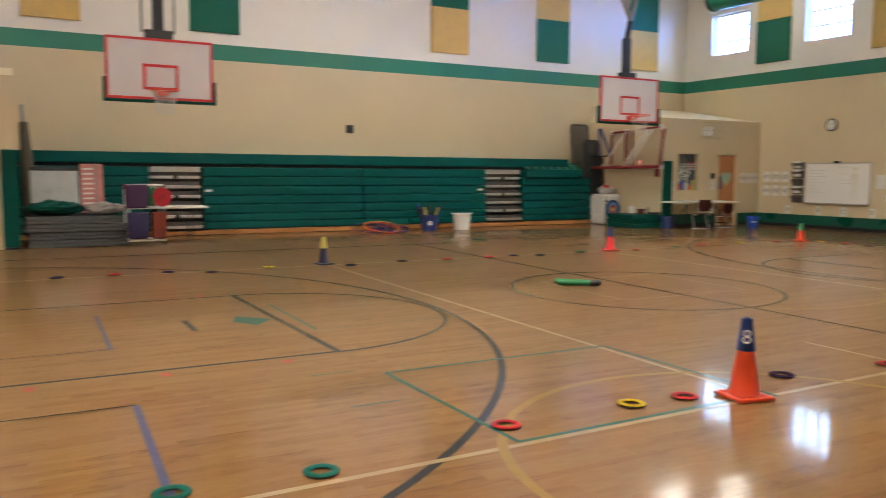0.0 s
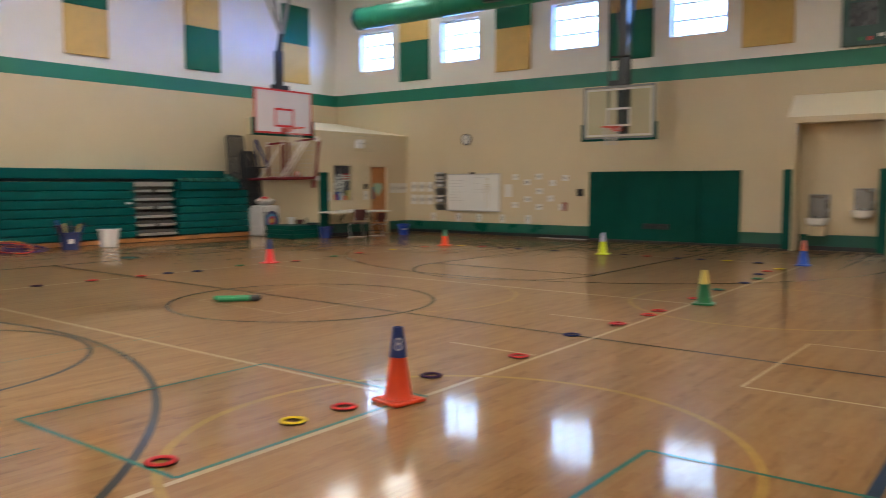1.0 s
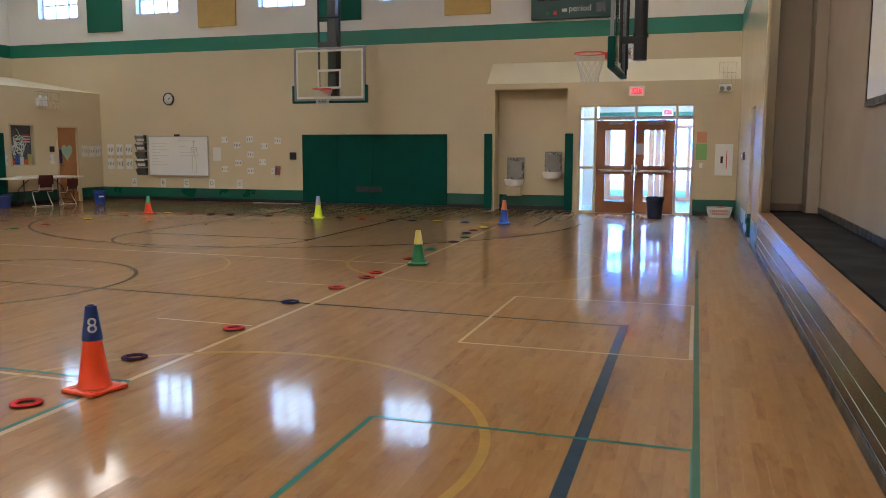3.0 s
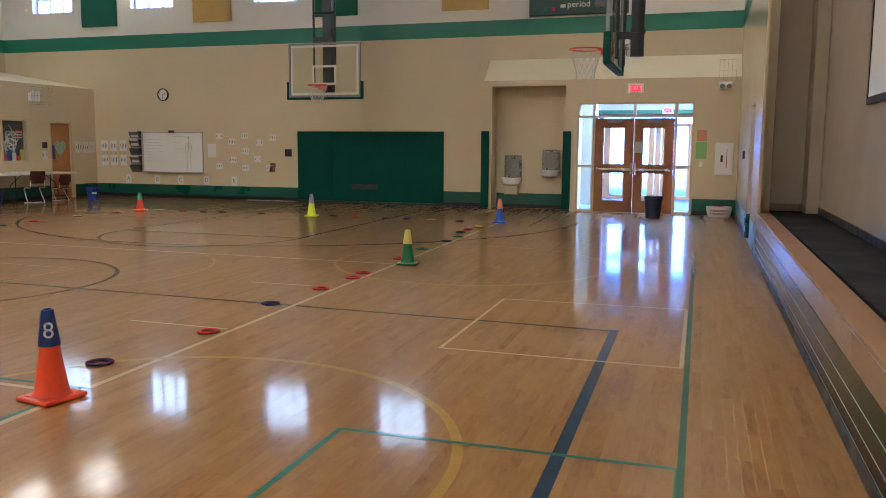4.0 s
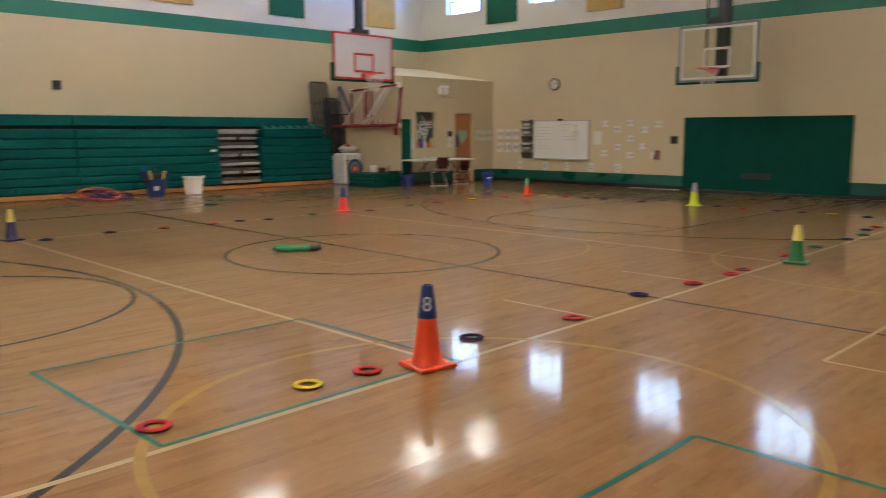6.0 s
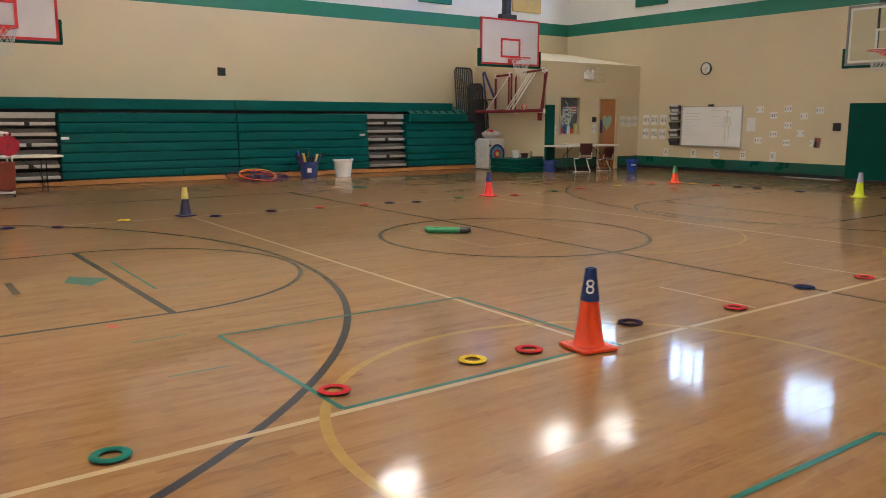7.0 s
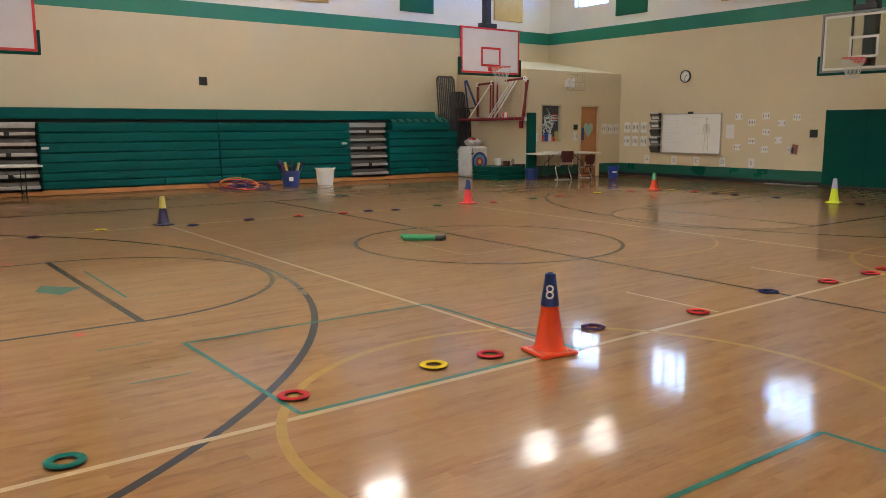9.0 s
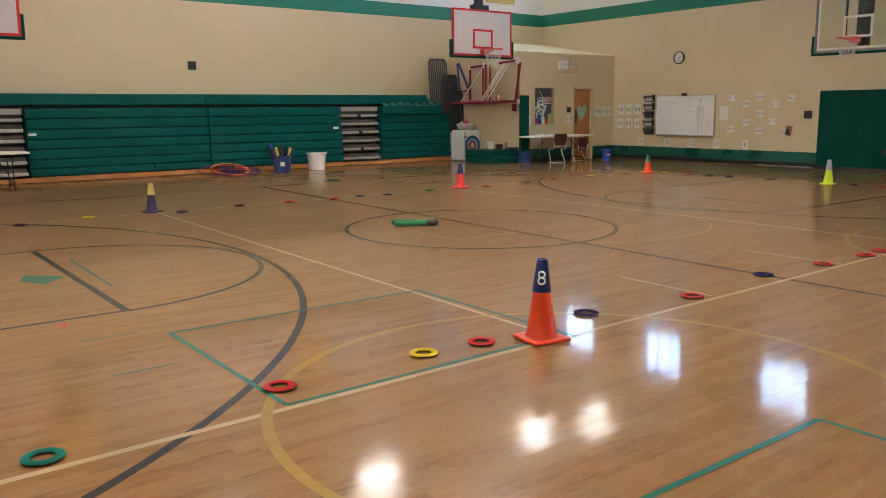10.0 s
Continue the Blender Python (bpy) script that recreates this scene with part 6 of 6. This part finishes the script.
part("pinnies", bm, M_REDC, lb, "red cloth pinnies", True)


def folding_table(x, y, length, width, turn, label):
    t = thing("folding_table", x, y, 0.004, label, "table", "folding tables", turn)
    part("tabletop", box(-width / 2, width / 2, -length / 2, length / 2, 0.69, 0.73, 0.01), M_TABLE, t)
    for s in (-1, 1):
        yy = s * (length / 2 - 0.30)
        bm = tube([(-width * 0.36, yy, 0.689), (-width * 0.36, yy, 0.02), (-width * 0.44, yy, 0.012)], 0.014, 8)
        tube([(width * 0.36, yy, 0.689), (width * 0.36, yy, 0.02), (width * 0.44, yy, 0.012)], 0.014, 8, bm=bm)
        tube([(-width * 0.36, yy, 0.12), (width * 0.36, yy, 0.12)], 0.012, 8, bm=bm)
        tube([(0, yy, 0.12), (0, yy - s * 0.10, 0.45), (0, yy - s * 0.45, 0.688)], 0.010, 6, bm=bm)
        part("leg_frame", bm, M_BLACK, t, "black folding leg frame")
    return t


folding_table(-16.05, 16.55, 2.25, 0.70, 0, "white-topped folding table along the equipment room wall")
folding_table(-17.45, 2.65, 1.55, 0.72, 0, "white-topped folding table beside the bleachers")
for y, c in ((15.95, M_PAPER), (16.4, M_PAPER)):
    t = thing("paper_stack", -16.05, y, 0.736, "stack of white papers on the folding table", "paper stack", "paper stacks")
    for k in range(3):
        part("sheet", moved(box(-0.11, 0.11, -0.15, 0.15, 0.014 * k, 0.014 * k + 0.012), pose(0, 0, 0, 0, 0, 7 * k)), c, t)


def school_chair(x, y, turn, label, size=1.0):
    t = thing("school_chair", x, y, 0.004, label, "chair", "school chairs", turn)
    t.scale = (size, size, size)
    seat = box(-0.20, 0.20, -0.20, 0.20, 0.42, 0.445, 0.012)
    part("seat", seat, M_BURG, t)
    back = bmesh.new()
    cols = []
    for i in range(9):
        u = -0.19 + 0.38 * i / 8
        yb = 0.20 + 0.05 - 0.9 * u * u
        cols.append((back.verts.new((u, yb, 0.52)), back.verts.new((u * 1.0, yb + 0.03, 0.68)), back.verts.new((u * 0.92, yb + 0.06, 0.84))))
    for a, b in zip(cols, cols[1:]):
        back.faces.new((a[0], b[0], b[1], a[1]))
        back.faces.new((a[1], b[1], b[2], a[2]))
    bmesh.ops.solidify(back, geom=back.faces[:], thickness=0.012)
    part("backrest", back, M_BURG, t, "", True)
    for s in (-1, 1):
        part("sled_leg", tube([(s * 0.17, 0.24, 0.60), (s * 0.17, 0.22, 0.46), (s * 0.18, 0.16, 0.41), (s * 0.18, -0.20, 0.40), (s * 0.19, -0.25, 0.36), (s * 0.20, -0.10, 0.18), (s * 0.21, 0.05, 0.03), (s * 0.21, 0.02, 0.013), (s * 0.21, -0.22, 0.013)], 0.012, 8), M_PVCW, t, "pale bent steel leg", True)
    part("cross_bar", tube([(-0.21, -0.22, 0.013), (0.21, -0.22, 0.013)], 0.012, 8), M_PVCW, t, "pale steel bar")
    return t


school_chair(-15.60, 16.12, -118, "burgundy plastic school chair on a bent pale frame", 0.95)
school_chair(-15.66, 17.05, -110, "smaller burgundy plastic school chair near the table end", 0.80)

# ---- on the side wall of the equipment room: racks and pipe goals ----
def rack(x, y, z, w, h, lean, turn, bars, label):
    t = thing("folded_rack", x, y, z, label, "rack", "folded racks")
    t.matrix_basis = pose(x, y, z, 0, 0, turn) @ pose(0, 0, 0, lean, 0, 0)
    part("outer_tube", tube([(-w / 2, 0, 0), (-w / 2, 0, h - 0.08), (-w / 2 + 0.06, 0, h), (w / 2 - 0.06, 0, h), (w / 2, 0, h - 0.08), (w / 2, 0, 0)], 0.024, 8), M_BLACK, t, "", True)
    for k in range(bars):
        xx = -w / 2 + w * (k + 1) / (bars + 1)
        part("bar", rod((xx, 0, 0.0), (xx, 0, h), 0.021, n=6), M_BLACK, t)
    for f in (0.03, 0.30, 0.62):
        part("cross_bar", rod((-w / 2, 0, h * f), (w / 2, 0, h * f), 0.010, n=6), M_BLACK, t)


rack(-19.0, 14.74, 1.345, 0.62, 1.56, -6, 90, 8, "black steel folded rack leaning on the wall")
rack(-18.92, 15.17, 0.02, 0.52, 2.44, -5, 90, 8, "black steel folded rack standing behind the bleachers")
rack(-18.80, 15.24, 0.02, 0.50, 1.98, -5, 90, 7, "short black steel rack beside the bleachers")
af = thing("blue_frame", -18.7, 15.40, 1.98, "blue folding brace hung on the wall", "bracket")
part("leg_tube", rod((-0.30, 0, 0.82), (0.26, -0.05, 0.02), 0.034), M_NAVYBIN, af)
part("leg_tube", rod((-0.34, -0.02, 0.80), (-0.16, -0.05, 0.03), 0.026), M_NAVYBIN, af)
part("foot_tube", rod((-0.30, 0, 0.0), (0.26, -0.05, 0.02), 0.02), M_BLACK, af)

pg = thing("pipe_goal", -17.5, RY - 0.02, 1.64, "stacked red and white pipe goals hung on the wall", "goal frame")
for x in (-1.05, 0.96, 1.02):
    part("upright", rod((x, -0.06 - 0.12 * (x > 0.98), 0.0), (x + (0.08 if x > 0.9 else 0), -0.06, 1.06), 0.032, n=10), M_PVCR, pg, "red foam-wrapped upright")
for x in (-0.42, -0.30, -0.12):
    part("upright", rod((x, -0.10, 0.02), (x - 0.02, -0.08, 1.05), 0.026, n=10), M_PVCR, pg, "dark red upright")
part("lower_rail", rod((-1.5, -0.45, 0.0), (1.0, -0.45, 0.02), 0.040, n=10), M_PVCR, pg, "red lower rail")
part("lower_rail", rod((-1.05, -0.10, 0.03), (1.0, -0.10, 0.03), 0.042, n=10), M_PVCR, pg, "red lower rail")
part("upper_rail", rod((-1.05, -0.06, 1.02), (-0.35, -0.06, 1.05), 0.030, n=10), M_PVCR, pg, "red upper rail")
part("upper_rail", rod((0.16, -0.06, 1.08), (1.0, -0.06, 1.12), 0.030, n=10), M_PVCR, pg, "red upper rail")
for x0, x1 in ((-1.02, -0.40), (-0.15, 0.42), (-0.05, 0.52), (0.10, 0.66)):
    part("diagonal", rod((x0, -0.42, 0.04), (x1, -0.07, 1.06), 0.019, n=8), M_PVCW, pg, "white pipe diagonal")
for x, z in ((-1.05, 1.02), (-0.42, 1.05), (0.96, 1.12), (1.04, 1.08), (-1.05, 0.02), (-0.12, 0.02), (1.02, 0.02)):
    part("elbow", rod((x, -0.06, z - 0.06), (x, -0.06, z + 0.06), 0.038, n=10), M_PVCW, pg, "white pipe elbow")
netm = bmesh.new()
for k in range(14):
    x = -0.95 + k * 0.14
    tube([(x, -0.03, 0.05), (x, -0.03, 1.0)], 0.0032, 4, bm=netm)
for k in range(8):
    tube([(-1.0, -0.03, 0.08 + 0.12 * k), (0.95, -0.03, 0.08 + 0.12 * k)], 0.0032, 4, bm=netm)
part("netting", netm, M_NET, pg, "thin pale netting")
part("strap", box(0.82, 0.92, -0.12, -0.04, -0.24, -0.03, 0.01), M_PVCR, pg, "hanging red strap")
wb_ = thing("red_white_ball", -17.1, RY - 0.28, 1.765, "red and white striped ball resting in the goal", "ball")
bm = bmesh.new()
bmesh.ops.create_uvsphere(bm, u_segments=20, v_segments=12, radius=0.095)
for f in bm.faces:
    f.material_index = int((math.atan2(f.calc_center_median().y, f.calc_center_median().x) + math.pi) / (math.pi / 4)) % 2
ob = link("ball_skin", bm, [M_ORANGE, M_PAPER], wb_, "", True)

# ---- clutter beside the second room ----
for k in range(4):
    gmat = thing("folded_grey_mat", -17.35, 0.92, 0.004 + 0.148 * k, "grey folding mat lying in a low stack", "gym mat", "stacked grey mats")
    part("mat_layer", box(-0.60, 0.58 - 0.03 * (k % 2), -0.92 + 0.05 * (k < 2), 0.88 - 0.10 * (k == 3), 0.0, 0.068, 0.014), M_GREYMAT, gmat)
    part("mat_layer", box(-0.58, 0.56 - 0.03 * (k % 2), -0.90 + 0.05 * (k < 2), 0.86 - 0.10 * (k == 3), 0.070, 0.140, 0.014), M_GREYMAT, gmat)
gb = thing("parachute_bundle", -17.25, 0.55, 0.60, "dark green cloth bundle heaped on the mats", "cloth bundle")
bm = bmesh.new()
bmesh.ops.create_icosphere(bm, subdivisions=4, radius=1)
for v in bm.verts:
    k = 1 + 0.25 * noise.noise(v.co * 2.2) + 0.1 * noise.noise(v.co * 6)
    v.co = Vector((v.co.x * 0.42 * k, v.co.y * 0.52 * k, max(0, v.co.z * 0.5 + 0.45) * 0.27 * k))
part("cloth", bm, M_PAD, gb, "", True)
cb = thing("clear_bag", -17.2, 1.42, 0.60, "clear plastic bag of pale gear on the mats", "plastic bag")
bm = bmesh.new()
bmesh.ops.create_icosphere(bm, subdivisions=3, radius=1)
for v in bm.verts:
    k = 1 + 0.3 * noise.noise(v.co * 2.6 + Vector((4, 1, 2)))
    v.co = Vector((v.co.x * 0.30 * k, v.co.y * 0.36 * k, max(0, v.co.z * 0.5 + 0.45) * 0.24 * k))
part("bag_skin", bm, mat("cloudy_plastic", (0.36, 0.32, 0.30), 0.3, var=0.4, scale=9), cb, "", True)
br_ = thing("grey_board", -17.75, 0.60, 0.60, "pale grey plastic board standing on the mats", "board")
part("panel", moved(box(-0.02, 0.02, -0.45, 0.42, 0.0, 0.86, 0.012), pose(0, 0, 0, 0, -8, 0)), mat("pale_grey_plastic", (0.42, 0.43, 0.42), 0.35, var=0.12, scale=3), br_)
part("top_edge", moved(box(-0.03, 0.03, -0.46, 0.43, 0.862, 0.93, 0.01), pose(0, 0, 0, 0, -8, 0)), M_BLACKP, br_, "black top edge")
st = thing("striped_board", -17.75, 1.24, 0.60, "red and white patterned board standing on the mats", "board")
part("panel", moved(box(-0.02, 0.02, -0.19, 0.24, 0.0, 1.0, 0.008), pose(0, 0, 0, 0, -8, 0)), mat("faded_red_print", (0.50, 0.20, 0.18), 0.6, var=0.2, scale=8), st)
for k in range(9):
    part("stripe", moved(box(0.0215, 0.024, -0.14, 0.05, 0.08 + 0.1 * k, 0.115 + 0.1 * k), pose(0, 0, 0, 0, -8, 0)), M_PAPER, st, "pale print stripe")
part("edge_strip", moved(box(0.0215, 0.026, 0.09, 0.12, 0.02, 0.98), pose(0, 0, 0, 0, -8, 0)), M_GREYP, st, "grey edge strip")
po = thing("net_post", -17.6, 0.06, 0.01, "dark wrapped net post leaning in the corner", "net post")
part("pole", rod((-0.5, 0.12, 0), (-0.75, 0.0, 2.75), 0.05, 0.03), M_GREYP, po)
part("wrap", rod((-0.44, 0.12, 0.3), (-0.72, 0.03, 2.4), 0.17, 0.08, 14), mat("dark_olive_net", (0.10, 0.085, 0.06), 0.9, var=0.3, scale=20), po, "dark rolled netting", True)

M_PURPLE = mat("purple_cloth", (0.050, 0.014, 0.060), 0.8, var=0.2, scale=12)
M_RUST = mat("rust_orange_cloth", (0.17, 0.024, 0.009), 0.8, var=0.25, scale=12)
M_CRIMSON = mat("crimson_cloth", (0.42, 0.012, 0.028), 0.7, var=0.25, scale=14)
cart = thing("pipe_cart", -16.85, 2.12, 0.0, "red and white pipe cart hung with coloured bags", "equipment cart")
for x in (-0.28, 0.28):
    for y in (-0.33, 0.33):
        part("upright", rod((x, y, 0.08), (x, y, 1.18), 0.018, n=8), M_PVCW, cart, "white pipe upright")
        part("joint", rod((x, y, 1.10), (x, y, 1.20), 0.026, n=8), M_PVCR, cart, "red foam joint")
        part("caster", rod((x, y - 0.012, 0.047), (x, y + 0.012, 0.047), 0.035, n=14), M_BLACKP, cart, "black caster")
for z in (0.10, 1.18):
    for x in (-0.28, 0.28):
        part("rail", rod((x, -0.33, z), (x, 0.33, z), 0.018, n=8), M_PVCW, cart, "pipe rail")
    for y in (-0.33, 0.33):
        part("rail", rod((-0.28, y, z), (0.28, y, z), 0.018, n=8), M_PVCR, cart, "red pipe rail")
for y0, y1, z0, z1, c, lbl in ((-0.40, 0.02, 0.74, 1.19, M_PURPLE, "purple cloth bag"), (-0.36, 0.02, 0.14, 0.66, M_PURPC, "dark purple cloth bag"), (0.08, 0.36, 0.14, 0.66, M_RUST, "rust orange cloth bag"), (0.04, 0.14, 0.78, 1.14, M_GREENC, "green cloth strip")):
    bm = box(0.24, 0.36, y0, y1, z0, z1, 0.04, segs=3)
    for v in bm.verts:
        v.co += Vector((0.02, 0.012, 0.012)) * noise.noise(v.co * 9)
    part("bag", bm, c, cart, lbl, True)
rd = bmesh.new()
rod((0.30, 0.28, 0.95), (0.36, 0.28, 0.95), 0.19, n=10, bm=rd)
part("round_bag", rd, M_CRIMSON, cart, "red round flat bag")
for k in range(5):
    a = math.pi * k / 5
    part("seam", rod((0.362, 0.28 - 0.17 * math.cos(a), 0.95 - 0.17 * math.sin(a)), (0.362, 0.28 + 0.17 * math.cos(a), 0.95 + 0.17 * math.sin(a)), 0.006, n=5), M_PVCR, cart, "dark seam")

# ---- stage ----
scr = thing("projection_screen", 1.515, 7.0, 1.90, "white projection screen with a dark border on the stage wall", "projection screen")
part("screen_sheet", box(-0.012, -0.004, -2.0, 1.98, 0.07, 3.0), M_WHITEP, scr)
bm = box(-0.02, 0.0, -2.04, 2.04, 0.0, 0.07)
box(-0.02, 0.0, 1.985, 2.04, 0.071, 3.0, bm=bm)
box(-0.02, 0.0, -2.04, -2.005, 0.071, 3.0, bm=bm)
part("border", bm, M_BLACKP, scr, "black screen border")
cabl = thing("power_cable", 0.98, 4.6, 0.604, "black power cable coiled at the stage edge", "cable")
pts = []
for k in range(40):
    f = k / 39
    pts.append((0.05 * math.sin(f * 9) + 0.25 * f * f, -0.35 * f + 0.10 * math.cos(f * 7), 0.012 + 0.10 * max(0, math.sin(f * 3.1)) * (f < 0.5)))
part("cord", tube(pts, 0.009, 7), M_BLACKP, cabl, "", True)
part("plug", box(-0.03, 0.03, 0.10, 0.16, 0.0, 0.03, 0.006), M_WHITEP, cabl, "pale plug")

# ---- pieces of the setting: stage blocks and maple boards ----
stage_face = tagged(link("stage_front", box(E + 0.018, E + 0.2, S, 11.89, 0.0, 0.571), M_DARK), "painted block front of the stage, green below tan", "stage front", "", "structure")
BLK_G = mat("dark_green_glazed_block", (0.006, 0.034, 0.022), 0.15, var=0.06, scale=1.5, fine=12, bump=0, rvar=0.005, spec=0.2)
BLK_N = mat("blue_black_glazed_block", (0.008, 0.012, 0.020), 0.15, var=0.06, scale=1.5, fine=12, bump=0, rvar=0.005, spec=0.2)
BLK_T = mat("tan_glazed_panel", (0.34, 0.21, 0.135), 0.17, var=0.05, scale=1.5, fine=12, bump=0, rvar=0.005, spec=0.9)
for j, (z0, z1, m, length) in enumerate(((0.0, 0.084, BLK_N, 1.2), (0.088, 0.163, BLK_N, 1.2), (0.167, 0.273, BLK_G, 1.2), (0.277, 0.404, BLK_G, 1.2), (0.408, 0.570, BLK_T, 2.4))):
    shared = {}
    y = S - (length / 2 if j % 2 else 0.0)
    while y < 11.88:
        ya, yb = max(S, y), min(y + length, 11.895)
        key = round(yb - ya, 3)
        if key not in shared:
            bm = box(0, 0.016, 0.0004, key - 0.0004, z0, z1, 0.002, segs=1)
            shared[key] = bpy.data.meshes.new("block")
            bm.to_mesh(shared[key])
            bm.free()
            shared[key].materials.append(m)
        ob = new("block", shared[key])
        ob.matrix_basis = pose(E + 0.001, ya, 0)
        ob.parent = stage_face
        y += length
for z in (0.0855, 0.1645, 0.2745):
    part("joint_strip", box(E - 0.001, E + 0.010, S, 11.895, z - 0.002, z + 0.002), M_ALU, stage_face, "thin bright metal joint strip")
part("joint_strip", box(E - 0.003, E + 0.010, S, 11.895, 0.5695, 0.5735), M_ALU, stage_face, "thin bright metal joint strip")

floor = tagged(link("floor", box(W - 0.3, 2.2, S - 0.3, N + 0.2, -0.25, -0.012), M_PLY), "glossy varnished maple strip gym floor", "floor", "", "structure")
MAPLE_O, MAPLE_I = maple("maple_board", "object"), maple("maple_strip", "island")
PITCH, LONG = 0.0575, 0.62
rb = random.Random(11)
verts, faces = [], []
near = []
nx = int((E - W) / PITCH) + 1
for i in range(nx):
    x0 = E - (i + 1) * PITCH
    x1 = x0 + PITCH - 0.0003
    y = S - rb.random() * LONG
    while y < N:
        y1 = min(N, y + LONG * rb.uniform(0.5, 1.6))
        ya = max(S, y)
        if y1 - ya > 0.02:
            if -2.6 < x0 < 0.75 and 2.2 < (ya + y1) / 2 < 5.6 and len(near) < 300:
                near.append((x0, x1, ya, y1 - 0.0003))
            else:
                b = len(verts)
                dz = rb.uniform(-0.0001, 0.0001)
                tl = rb.uniform(-0.00004, 0.00004)
                verts += [(x0, ya, dz - tl), (x1, ya, dz + tl), (x1, y1 - 0.0003, dz + tl), (x0, y1 - 0.0003, dz - tl), (x0, ya, -0.012), (x1, ya, -0.012), (x1, y1 - 0.0003, -0.012), (x0, y1 - 0.0003, -0.012)]
                faces += [(b, b + 1, b + 2, b + 3), (b, b + 4, b + 5, b + 1), (b + 1, b + 5, b + 6, b + 2), (b + 2, b + 6, b + 7, b + 3), (b + 3, b + 7, b + 4, b)]
        y = y1
me = bpy.data.meshes.new("maple_boards")
me.from_pydata(verts, [], faces)
me.materials.append(MAPLE_I)
rest = new("maple_boards", me)
rest.parent = floor
tagged(rest, "varnished maple strips", "", "", "stuff")
for x0, x1, y0, y1 in near:
    w, h = x1 - x0, y1 - y0
    me = bpy.data.meshes.new("plank")
    me.from_pydata([(0, 0, 0), (w, 0, 0), (w, h, 0), (0, h, 0), (0, 0, -0.012), (w, 0, -0.012), (w, h, -0.012), (0, h, -0.012)], [], [(0, 1, 2, 3), (0, 4, 5, 1), (1, 5, 6, 2), (2, 6, 7, 3), (3, 7, 4, 0)])
    me.materials.append(MAPLE_O)
    ob = new("plank", me)
    ob.location = (x0, y0, rb.uniform(-0.0002, 0.0002))
    ob.rotation_euler[1] = rb.uniform(-0.0042, 0.0042)
    ob.parent = floor
